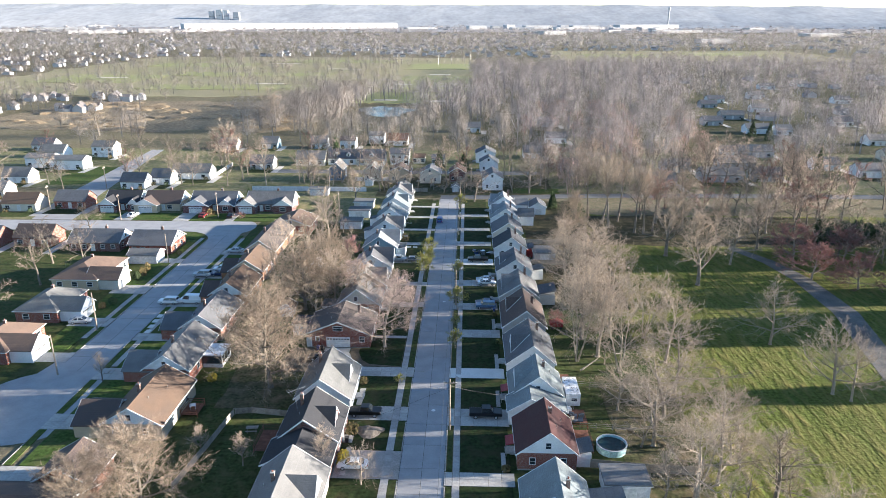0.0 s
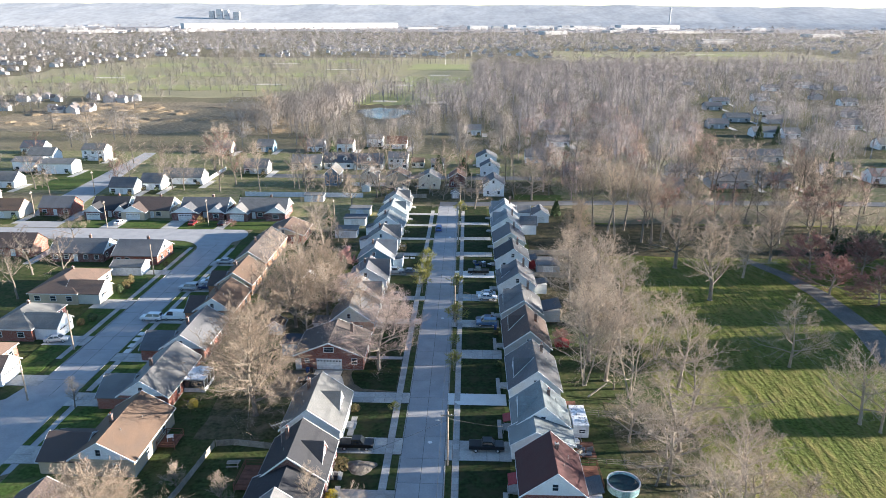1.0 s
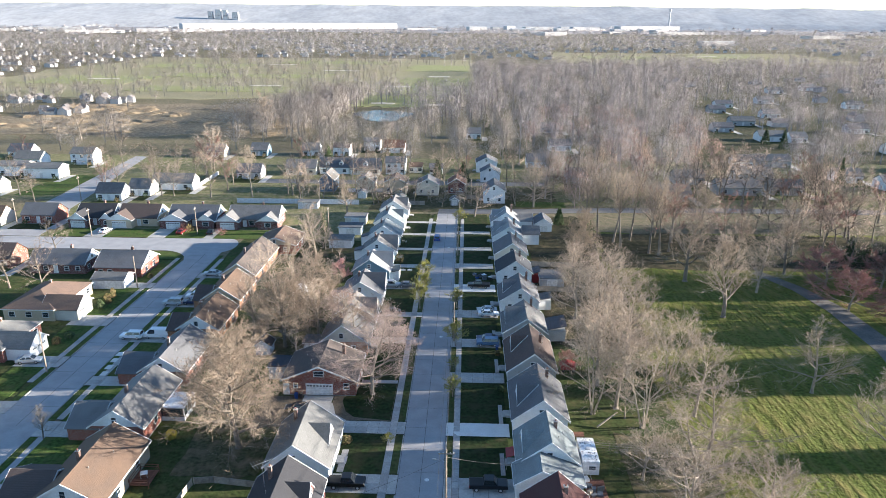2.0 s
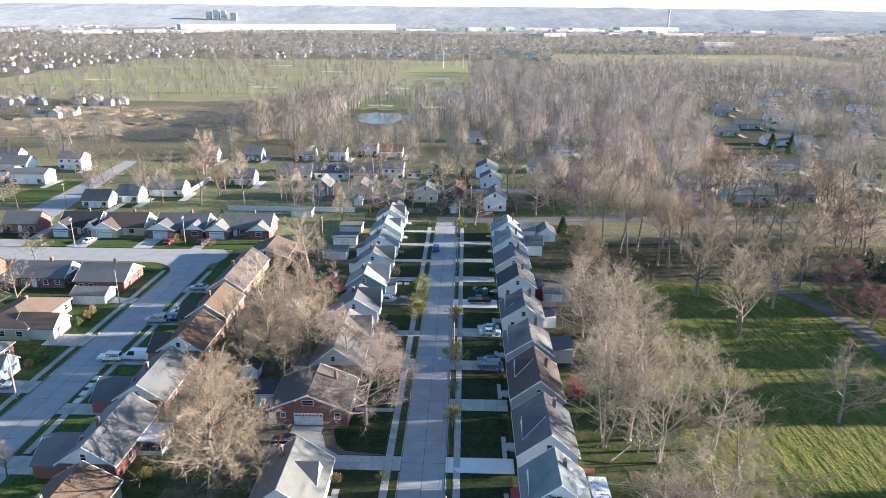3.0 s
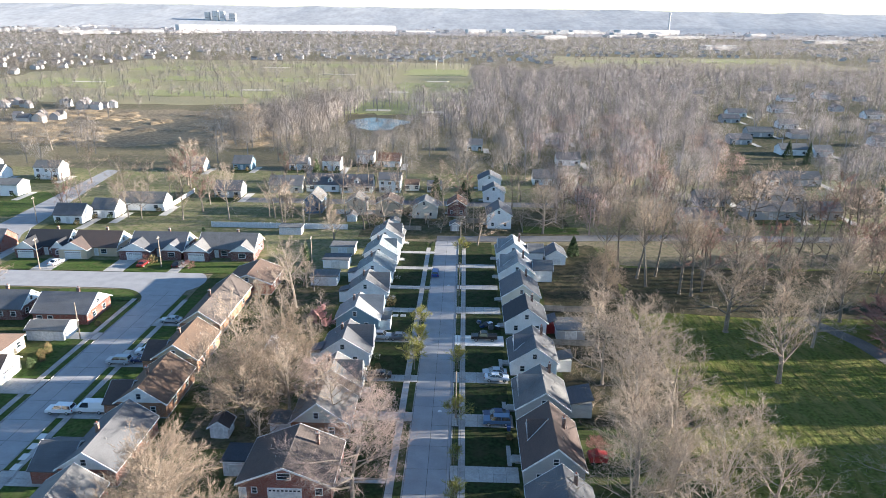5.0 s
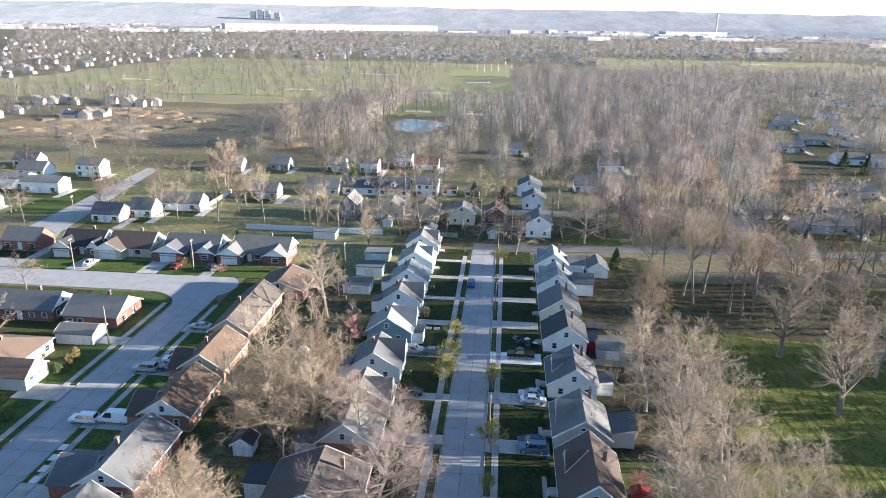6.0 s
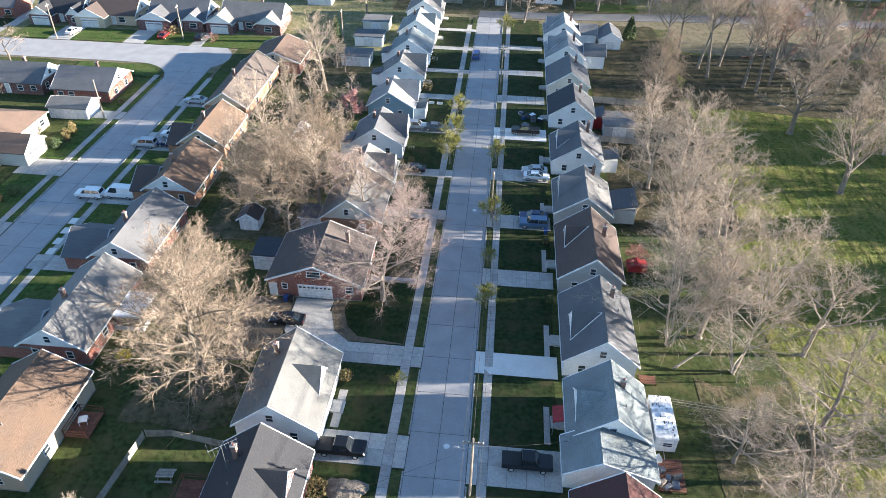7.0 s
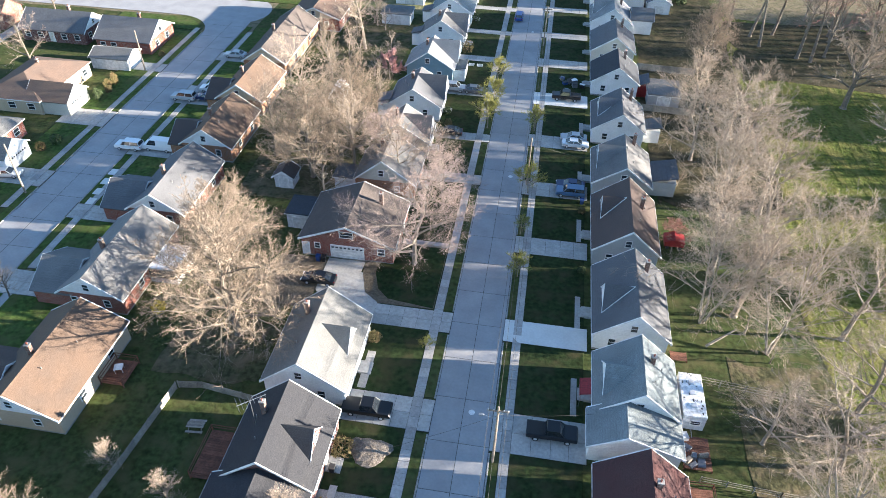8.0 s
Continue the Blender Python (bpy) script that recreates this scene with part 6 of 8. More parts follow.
vehicle("sedan", 11.0, 151.4, 180, NAVYP, "dark blue sedan behind another car")
vehicle("pickup", 9.6, 181.8, 180, BLACKP, "black pickup among stored junk")
vehicle("suv", -2.55, 221.0, 90, BLUEP, "blue car parked at the kerb", z=0.05)
vehicle("suv", -12.6, 181.3, 0, SILVERP, "silver car on a driveway")
vehicle("sedan", -8.4, 181.2, 0, GREYP, "grey sedan on a driveway")
vehicle("sedan", -10.9, 164.4, 180, BLACKP, "black car near the front steps")
vehicle("sedan", -10.6, 88.0, 180, WHITEP, "white car on a gravel drive")
vehicle("suv", -64.3, 149.2, 180, WHITEP, "white car at the end of a driveway", z=0.14)
vehicle("van", -59.2, 149.9, 180, WHITEP, "white panel van on a driveway", z=0.1)
vehicle("suv", -62.9, 167.4, 180, SILVERP, "silver car on a driveway", z=0.14)
vehicle("sedan", -58.5, 168.2, 180, NAVYP, "dark blue car behind the silver one", z=0.1)
vehicle("suv", -59.0, 171.6, 180, WHITEP, "white car beside another on a drive", z=0.1)
vehicle("sedan", -56.0, 99.5, 170, NAVYP, "blue sedan at the side of the bulb", z=0.1)
vehicle("sedan", -79.5, 137.8, 10, SILVERP, "silver car on a side driveway", z=0.1)
vehicle("sedan", -60.5, 187.2, 180, SILVERP, "pale car in front of a tan house", z=0.1)
vehicle("sedan", -107.3, 223.2, 80, WHITEP, "white car on a ranch driveway", z=0.1)
vehicle("sedan", -73.8, 223.6, 95, BLACKP, "black car on a ranch driveway", z=0.1)
vehicle("sedan", -83.2, 223.4, 90, REDP, "red car by a white garage", z=0.1)


# ---- side street: drives, walks, lawns ----
def rect(x0, x1, y0, y1, z, material, name, label, depth=0.1):
    return solid(name, Shape().slab(x0, x1, y0, y1, z - depth, z, 0.02), material, label, kind="structure")


SIDE_DRIVES_E = [(83, 86.5), (96.5, 101), (113.0, 117.5), (129.5, 133.0), (147.5, 151.5), (166, 173.2), (185.0, 189.0)]
SIDE_DRIVES_W = [(119.5, 123.5), (136.0, 140.5), (155.0, 160.5), (177.5, 181.0)]
for drives, e0, e1, kerb_in, w0, w1 in ((SIDE_DRIVES_E, -64.3, -53.0, -64.35, -62.9, -61.7), (SIDE_DRIVES_W, -82.0, -72.8, -72.75, -75.4, -74.2)):
    edge = 118.0 if e0 > -70 else 130.0
    lawn_a, lawn_b = (w1 + 0.05, e1) if e0 > -70 else (e0 + 0.5, w0 - 0.05)
    for d0, d1 in drives + [(203.0 if e0 > -70 else 198.0, None)]:
        if d0 - edge > 1.5:
            ka, kb = (kerb_in, kerb_in + 0.16) if e0 > -70 else (kerb_in - 0.16, kerb_in)
            solid("kerb", Shape().slab(ka, kb, edge + 0.2, d0 - 0.2, -0.05, 0.19, 0.03), KERB, "concrete kerb of the side street", kind="structure")
            va, vb = (kb + 0.01, w0 - 0.02) if e0 > -70 else (w1 + 0.02, ka - 0.01)
            rect(va, vb, edge + 0.2, d0 - 0.2, 0.14, SUNLAWN, "verge", "grass strip between kerb and walk")
            rect(lawn_a, lawn_b, edge + 0.1, d0 - 0.1, 0.15, SUNLAWN, "lawn", "front lawn of the side street")
        if d1:
            dv = thing("driveway", 0, 0, 0, label="pale concrete driveway on the side street", kind="structure")
            a, b = min(e0, e1), max(e0, e1)
            part("bed", Shape().box(a, b, d0, d1, 0.0, 0.07), JOINT, dv)
            long_slabs(dv, d0, d1, a, b, 3.2, 0.11, DRIVECON, across=2, axis="x", depth=0.06)
            edge = d1
    path = thing("pavement", 0, 0, 0, label="concrete walk along the side street", kind="structure")
    part("bed", Shape().box(w0, w1, 118 if e0 > -70 else 130, 200, 0.0, 0.12), JOINT, path)
    long_slabs(path, w0, w1, 118 if e0 > -70 else 130, 200, 1.5, 0.165, WALKCON, depth=0.06)
# lawns and drives on the north side of the bend
for a, b in ((-122, -112.2), (-106.0, -92.2), (-86.5, -74.8), (-71.5, -54)):
    rect(a, b, 218.5, 227.4, 0.13, SUNLAWN, "lawn", "front lawn along the bend, sunlit in its green")
for a, b in ((-112.0, -106.2), (-92.0, -86.7), (-74.6, -71.7)):
    rect(a, b, 218.4, 228.0, 0.11, DRIVECON, "driveway", "pale driveway off the bend")
# lawn inside the bend with its walk
solid("lawn", sheet([(-79.5, 199.0)] + arc(-83.0, 196.5, 9.2, 15, 88, 8) + [(-96, 205.6), (-96, 199.0)], 0.15, 0.15), SUNLAWN, "bright corner lawn inside the bend", kind="structure")
# garage court of the brick house: widening slab curving to the double door
court = [(-22.6, 127.6), (-22.6, 121.0), (-19.5, 117.0), (-13.8, 116.2), (-13.8, 119.8)] + [(-13.8 - 3.6 * (1 - math.cos(radians(a))), 119.8 + 5.6 * math.sin(radians(a))) for a in (15, 35, 55, 75, 90)] + [(-17.3, 127.6)]
solid("driveway", sheet(court, 0.14, 0.14), DRIVECON, "broad concrete court before the double garage", kind="structure")
rect(-29.5, -22.7, 117.5, 127.4, 0.09, SOIL, "flower_bed", "bare dark soil beside the garage court")
# the lawn before the brick house and its dark curved border
solid("flower_bed", sheet([(-6.25, 120.0), (-6.25, 132.5), (-12.8, 132.5), (-17.2, 127.6), (-17.1, 125.4), (-15.9, 121.6), (-13.7, 119.9)], 0.155, 0.15), SOIL, "dark mulch border round a lawn", kind="structure")
solid("lawn", sheet([(-6.3, 120.1), (-6.3, 132.4), (-12.3, 132.4), (-15.4, 127.0), (-15.3, 125.6), (-14.3, 122.6), (-12.6, 120.9)], 0.175, 0.15), SHADELAWN, "lawn with a rounded edge, shade in its green", kind="structure")
rect(-13.0, -6.2, 132.6, 133.7, 0.19, WALKCON, "pavement", "narrow front walk to the brick house")
# front walks and beds before the houses
for x0, x1, y0, y1 in ((-12.9, -11.9, 105.8, 111.5), (-12.4, -11.6, 86.0, 93.0), (11.9, 12.6, 106.0, 111.5), (12.2, 12.9, 119.9, 125.8), (12.2, 12.9, 137.6, 143.0), (12.0, 12.7, 87.6, 92.5), (12.2, 12.9, 152.4, 156.5), (12.3, 13.0, 167.5, 173)):
    rect(x0, x1, y0, y1, 0.20, WALKCON, "pavement", "front walk along the house")
# bare earth mound and stored slabs
m = Shape()
ring = 22
rows = []
for k, (r0, zz) in enumerate(((2.1, 0.12), (1.6, 0.42), (0.95, 0.75), (0.3, 0.9))):
    for i in range(ring):
        a = 2 * math.pi * i / ring
        q = r0 * (1 + 0.18 * math.sin(3 * a + k) + rng.uniform(-0.07, 0.07))
        rows.append((-9.4 + q * 1.15 * math.cos(a), 97.6 + q * 0.85 * math.sin(a), zz + rng.uniform(-0.04, 0.04)))
m.add(rows, [(k * ring + i, k * ring + (i + 1) % ring, (k + 1) * ring + (i + 1) % ring, (k + 1) * ring + i) for k in range(3) for i in range(ring)] + [tuple(range(3 * ring, 4 * ring))])
solid("earth_mound", m, MOUND, "low mound of bare earth in a front yard", "mound")
for x, y in ((-63.4, 141.9), (-63.2, 139.2), (-62.9, 136.4), (-62.6, 133.8)):
    solid("paving_slab", Shape().slab(x - 0.6, x + 0.6, y - 0.8, y + 0.8, 0.15, 0.23, 0.02), NEWCON, "pale new paving slab in the grass strip", "slab", "new paving slabs")

# driveways, lawns and low hedges of the back-street houses
for i, (x, y, wall, roof, w) in enumerate(WEST + EAST):
    rect(x + w / 2 + 0.6, x + w / 2 + 3.4, y - 6, y + 7, 0.075, DRIVECON, "driveway", "pale concrete driveway beside a back-street house")
    rect(x - w / 2 - 1, x + w / 2 + 0.5, y - 7, y - 0.6, 0.07, SHADELAWN if i % 3 else YARD, "lawn", "front lawn of a back-street house")
    for k in range(2):
        bush("shrub", x - w / 2 + 1.5 + k * (w - 3), y - 0.9, 1.8, 1.3, SHRUB if (i + k) % 2 else EVERGREEN, "rounded shrub beside a house wall", 200 + 2 * i + k, leaf=0.16, n=120)


# ---- poles and wires ----
def utility_pole(x, y, h, label, arm=2.4, turn=0.0, box=False, lean=0.0):
    p = thing("utility_pole", x, y, 0, turn, label, "utility pole", "utility poles")
    part("post", Shape().tube((0, 0, -0.1), (lean, 0, h), 0.16, 0.11, 8), POLEWOOD, p)
    if arm:
        a = part("crossarm", Shape().box(-arm / 2, arm / 2, -0.06, 0.06, h - 0.75, h - 0.6), POLEWOOD, p)
        for u in (-0.45, -0.2, 0.25, 0.45):
            part("insulator", Shape().lathe([(0.05, h - 0.6), (0.07, h - 0.52), (0.03, h - 0.42)], 6, (u * arm, 0)), PLASTIC, a)
    if box:
        part("transformer", Shape().lathe([(0.2, h - 2.6), (0.25, h - 2.5), (0.25, h - 1.7), (0.18, h - 1.62)], 10, (0.35, 0)), METAL, p)
    return p


POLES_R = [(3.85, 98.6, 9.6), (3.95, 151.0, 9.0), (4.0, 206.5, 9.0), (4.0, 247.0, 9.5), (3.85, 52.0, 9.5)]
for k, (x, y, h) in enumerate(POLES_R):
    utility_pole(x, y, h, "weathered wooden utility pole beside the street", 2.2 if k != 1 else 0, 0, k == 2)
for x, y, h in ((-73.8, 134.0, 9.0), (-76.2, 177.6, 8.5), (-109.5, 218.9, 9.0), (-77.8, 222.6, 9.0), (-47.2, 262.0, 9.0), (-37.5, 228.5, 8.0), (-71.5, 114.5, 8.5), (-136, 262, 9), (-31.0, 300.0, 10), (8.0, 262.0, 10), (25.0, 300.0, 10), (-140.0, 230.0, 9), (112.0, 258.0, 9), (150.0, 256.0, 9)):
    utility_pole(x, y, h, "grey wooden pole beside a back street", 1.6 if y > 215 else 0.0, 90)


def wire(a, b, sag=0.6, r=0.018):
    s = Shape()
    a, b = Vector(a), Vector(b)
    n = 10
    pt = lambda u: a.lerp(b, u) - Vector((0, 0, sag * 4 * u * (1 - u)))
    side = (b - a).cross(Vector((0, 0, 1))).normalized() * r
    for i in range(n + 1):
        p = pt(i / n)
        s.v += [tuple(p - side), tuple(p + side), tuple(p + Vector((0, 0, 1.6 * r)))]
    s.f += [(3 * i + k, 3 * i + (k + 1) % 3, 3 * i + 3 + (k + 1) % 3, 3 * i + 3 + k) for i in range(n) for k in range(3)]
    return solid("power_line", s, WIRE, "thin dark overhead line between poles", "cable", "overhead lines")


run = sorted(POLES_R, key=lambda p: p[1])
for (x0, y0, h0), (x1, y1, h1) in zip(run, run[1:]):
    for u in (-0.9, 0.0, 0.9):
        wire((x0 + u, y0, h0 - 0.45), (x1 + u, y1, h1 - 0.45), 0.7)
wire((3.85, 98.6, 8.4), (14.0, 104.0, 3.6), 0.3, 0.016)
wire((3.85, 98.6, 8.2), (-13.6, 92.5, 4.0), 0.4, 0.016)
wire((3.95, 151.0, 8.0), (14.1, 155.0, 3.8), 0.3, 0.016)
# street lamp on an arm
lamp = thing("street_lamp", 3.85, 98.62, 0, label="grey lamp on an arm of the wooden pole", category="street lamp")
part("arm", Shape().tube((0, 0, 7.6), (-1.5, 0, 8.0), 0.03, 0.03, 6), METAL, lamp)
part("head", Shape().slab(-1.9, -1.4, -0.12, 0.12, 7.92, 8.06, 0.03), METAL, lamp)


# ---- fences ----
def rail_fence(name, points, h, label, board=True, step=2.4):
    """Posts with boards or mesh between them along a line of points."""
    f = thing(name, points[0][0], points[0][1], 0, label=label, category="fence")
    o = Vector((points[0][0], points[0][1], 0))
    for (ax, ay), (bx, by) in zip(points, points[1:]):
        a, b = Vector((ax, ay, 0)) - o, Vector((bx, by, 0)) - o
        n = max(1, int((b - a).length / step))
        for i in range(n + 1):
            q = a.lerp(b, i / n)
            part("post", Shape().box(q.x - 0.05, q.x + 0.05, q.y - 0.05, q.y + 0.05, -0.05, h + 0.08), FENCEWOOD, f)
        d = (b - a).normalized()
        s_ = d.cross(Vector((0, 0, 1))) * 0.02
        for i in range(n):
            p0, p1 = a.lerp(b, i / n), a.lerp(b, (i + 1) / n)
            if board:
                part("panel", Shape().prism([p0 - s_ + Vector((0, 0, 0.08)), p1 - s_ + Vector((0, 0, 0.08)), p1 - s_ + Vector((0, 0, h)), p0 - s_ + Vector((0, 0, h))], s_ * 2), FENCEWOOD, f)
            else:
                for zz in (h * 0.35, h * 0.7, h):
                    part("rail", Shape().tube(p0 + Vector((0, 0, zz)), p1 + Vector((0, 0, zz)), 0.035, 0.035, 4), FENCEWOOD, f)
    return f


rail_fence("fence", [(-33.2, 102.2), (-30.4, 102.6), (-22.9, 101.6)], 1.2, "grey board fence across a back yard")
rail_fence("fence", [(-33.4, 102.0), (-34.6, 91.5), (-36.0, 82.0)], 1.2, "grey board fence between back yards")
rail_fence("fence", [(26.5, 113.5), (35.0, 112.6), (41.5, 112.0)], 1.3, "grey board fence along a back yard", False)
rail_fence("fence", [(25.5, 89.4), (34.0, 88.4), (42.0, 88.0)], 1.6, "grey board fence behind the pool")
rail_fence("fence", [(25.5, 99.9), (33.5, 99.4), (42.0, 99.2)], 1.1, "low grey board fence behind the pool", False)
rail_fence("fence", [(24.0, 198.5), (36.0, 198.0)], 1.5, "grey board fence of a back yard")
rail_fence("fence", [(24.0, 180.5), (34.0, 180.0)], 1.4, "grey board fence of a back yard")

# ---- round pool ----
pool = thing("swimming_pool", 29.6, 94.3, 0, label="round above-ground pool with dark winter water", category="pool")
liner = Shape().lathe([(2.35, 0.0), (2.38, 1.195), (2.28, 1.195), (2.26, 0.05)], 32)
liner.f = liner.f[:-2]
part("wall", liner, POOLBLUE, pool)
part("water", Shape().lathe([(2.25, 0.2), (2.25, 0.80), (0.02, 0.80)], 32), POOLCOVER, pool)
rim = Shape().lathe([(2.24, 1.2), (2.44, 1.2), (2.44, 1.26), (2.24, 1.26), (2.24, 1.2)], 32)
rim.f = rim.f[:-2]
part("rim", rim, PLASTIC, pool)


def deck(x0, x1, y0, y1, z, label, rail=True):
    d = thing("deck", (x0 + x1) / 2, (y0 + y1) / 2, 0, label=label, category="deck")
    a, b = (x1 - x0) / 2, (y1 - y0) / 2
    n = int(2 * b / 0.28)
    for i in range(n):
        part("plank", Shape().box(-a, a, -b + i * 0.28, -b + i * 0.28 + 0.26, z - 0.05, z), DECKWOOD, d)
    for sx in (-a + 0.05, a - 0.05):
        for sy in (-b + 0.05, b - 0.05):
            part("post", Shape().box(sx - 0.05, sx + 0.05, sy - 0.05, sy + 0.05, -0.05, z + (0.95 if rail else 0)), DECKWOOD, d)
    if rail:
        for s_ in ((-a, a, -b, -b + 0.05), (-a, a, b - 0.05, b), (a - 0.05, a, -b, b), (-a, -a + 0.05, -b, b)):
            part("rail", Shape().box(*s_, z + 0.86, z + 0.95), DECKWOOD, d)
            part("rail", Shape().box(*s_, z + 0.45, z + 0.52), DECKWOOD, d)
    return d


deck(23.7, 26.6, 93.0, 99.0, 0.5, "red-brown wooden deck behind the brick house")
deck(24.0, 27.0, 101.2, 105.4, 0.35, "red-brown deck with stored junk", False)
deck(-42.3, -39.4, 101.0, 104.8, 0.5, "red-brown wooden deck beside the tan-roofed house")
deck(-26.9, -23.5, 91.3, 97.2, 0.4, "dark red deck behind the brick house")
deck(24.0, 26.0, 116.5, 118.0, 0.3, "small tan back step", False)

# board fences and sheds behind the last houses
for x, y, n, turn in ((-24, 262, 8, 0), (-8, 268, 7, 90), (6.5, 272, 8, 0), (24, 262, 7, 90), (-40, 280, 9, 0), (-100.4, 279, 15, 90)):
    f = thing("fence", x, y, 0, turn, "weathered board fence between back yards" if n < 9 else "pale board fence between back yards", "fence", "yard fences")
    for i in range(n):
        part("panel", Shape().box(i * 1.9, i * 1.9 + 1.85, -0.03, 0.03, 0.05, 1.6), FENCEWOOD if n < 9 else PLASTIC, f)
        part("post", Shape().box(i * 1.9 - 0.06, i * 1.9 + 0.04, -0.06, 0.06, 0, 1.7), FENCEWOOD if n < 9 else TRIM, f)
for x, y, w in ((-18, 266, 3.2), (2, 263.5, 2.8), (14.5, 268, 3.0), (-33, 272, 3.0)):
    shed(x - w / 2, x + w / 2, y - 1.6, y + 1.6, 2.2, 3.0, PLASTIC if w > 2.9 else GREYSIDE, R["grey"], "small garden shed in a back yard", name="shed")

# ---- porch awnings ----
def awning(x, y, w, label):
    """A sloped canopy on two posts before a front door, with its scalloped edge board."""
    a = thing("awning", x, y, 0, label=label, category="awning", group="door awnings")
    part("canopy", Shape().prism([(0.75, -w / 2, 2.75), (-0.75, -w / 2, 2.35), (-0.75, -w / 2, 2.43), (0.75, -w / 2, 2.83)], (0, w, 0)), REDPAINT, a)
    part("edge_board", Shape().box(-0.79, -0.75, -w / 2, w / 2, 2.2, 2.45), REDPAINT, a)
    for sy in (-1, 1):
        part("post", Shape().tube((-0.65, sy * (w / 2 - 0.1), 0.1), (-0.65, sy * (w / 2 - 0.1), 2.36), 0.035, 0.035, 6), METAL, a)


awning(13.45, 108.6, 2.4, "red awning over a front door")
awning(13.45, 92.6, 2.6, "dark red awning over a brick house door")

# ---- travel trailer ----
tr = thing("camper_trailer", 25.2, 109.3, 0, label="white travel trailer with a stained roof", category="trailer")
part("body", Shape().slab(-1.25, 1.25, -3.1, 3.1, 0.55, 2.75, 0.12), PLASTIC, tr)
part("roof", Shape().slab(-1.28, 1.28, -3.13, 3.13, 2.72, 2.84, 0.06), mat("trailer_roof", (0.82, 0.82, 0.82), (0.66, 0.65, 0.63), rough=0.5, scale=0.5, fine=3.0), tr)
tq = random.Random(17)
for i in range(22):
    x, y, w, d = tq.uniform(-1.1, 1.0), tq.uniform(-2.9, 2.8), tq.uniform(0.05, 0.18), tq.uniform(0.12, 0.5)
    part("torn_patch", sheet([(x, y), (x + w, y + d * 0.2), (x + w * 0.8, y + d), (x - w * 0.5, y + d * 0.7)], 2.846, 0.01), DARKTRIM, tr, "dark tear in the roof cover")
for y in (-1.6, 0.2, 1.7):
    part("roof_hatch", Shape().slab(-0.3, 0.3, y - 0.3, y + 0.3, 2.84, 2.98, 0.04), PLASTIC, tr)
window(tr, "-y", 0.2, 1.45, 1.0, 0.6, -3.1)
window(tr, "+x", 0.8, 1.45, 1.2, 0.6, 1.25)
door(tr, "+x", -1.5, 0.7, 0.7, 1.8, 1.25)
for sx in (-1.1, 1.1):
    for y in (-0.5, 0.4):
        w = part("wheel", Shape().lathe([(0.22, -0.1), (0.33, -0.08), (0.33, 0.08), (0.22, 0.1)], 14), TYRE, tr)
        w.matrix_basis = pose(sx, y, 0.33, 0, 90, 0)
part("hitch", Shape().tube((0, -3.1, 0.55), (0, -4.2, 0.5), 0.05, 0.05, 6), METAL, tr)

# ---- red tractor shed / cart behind the brown house ----
cart = thing("cart", 26.3, 139.5, 0, label="red painted wooden cart in a back yard", category="cart")
part("tray", Shape().slab(-1.4, 1.4, -1.0, 1.0, 0.55, 1.35, 0.05), REDPAINT, cart)
part("cover", Shape().prism([(-1.5, -1.1, 1.35), (1.5, -1.1, 1.35), (0, -1.1, 1.9)], (0, 2.2, 0)), REDPAINT, cart)
for sx in (-0.9, 0.9):
    for sy in (-0.95, 0.95):
        w = part("wheel", Shape().lathe([(0.2, -0.08), (0.3, -0.06), (0.3, 0.06), (0.2, 0.08)], 12), TYRE, cart)
        w.matrix_basis = pose(sx, sy, 0.3, 90, 0, 0)

# ---- roof aerial ----
an = thing("tv_aerial", -20.6, 95.6, 5.6, label="old metal television aerial on a roof mast", category="aerial")
part("mast", Shape().tube((0, 0, -1.0), (0, 0, 3.4), 0.03, 0.025, 6), METAL, an)
part("boom", Shape().tube((-1.1, -0.8, 3.2), (1.3, 1.0, 3.3), 0.025, 0.025, 5), METAL, an)
for i in range(8):
    u = i / 7
    c = Vector((-1.0 + 2.2 * u, -0.75 + 1.7 * u, 3.2 + 0.1 * u))
    w = 1.0 - 0.65 * u
    part("element", Shape().tube(c + Vector((-0.62, 0.8, 0)) * w, c - Vector((-0.62, 0.8, 0)) * w, 0.015, 0.015, 4), METAL, an)


# ---- yard things ----
def bench(x, y, turn, label):
    b = thing("picnic_table", x, y, 0.05, turn, label, "table")
    for i in range(4):
        part("plank", Shape().box(-0.95, 0.95, -0.38 + i * 0.2, -0.2 + i * 0.2, 0.7, 0.75), FENCEWOOD, b)
    for sy in (-0.75, 0.75):
        part("seat", Shape().box(-0.95, 0.95, sy - 0.13, sy + 0.13, 0.42, 0.47), FENCEWOOD, b)
    for sx in (-0.7, 0.7):
        for sd in (-1, 1):
            part("leg", Shape().tube((sx, sd * 0.7, 0), (sx, sd * 0.2, 0.7), 0.05, 0.05, 4), FENCEWOOD, b)


bench(-28.8, 97.2, 5, "weathered wooden picnic table on a lawn")
tb = thing("garden_table", -40.9, 103.0, 0.5, 20, "white garden table on a deck", "table")
part("tabletop", Shape().slab(-0.5, 0.5, -0.5, 0.5, 0.68, 0.73, 0.02), PLASTIC, tb)
for sx in (-0.42, 0.42):
    for sy in (-0.42, 0.42):
        part("leg", Shape().box(sx - 0.025, sx + 0.025, sy - 0.025, sy + 0.025, 0, 0.68), PLASTIC, tb)


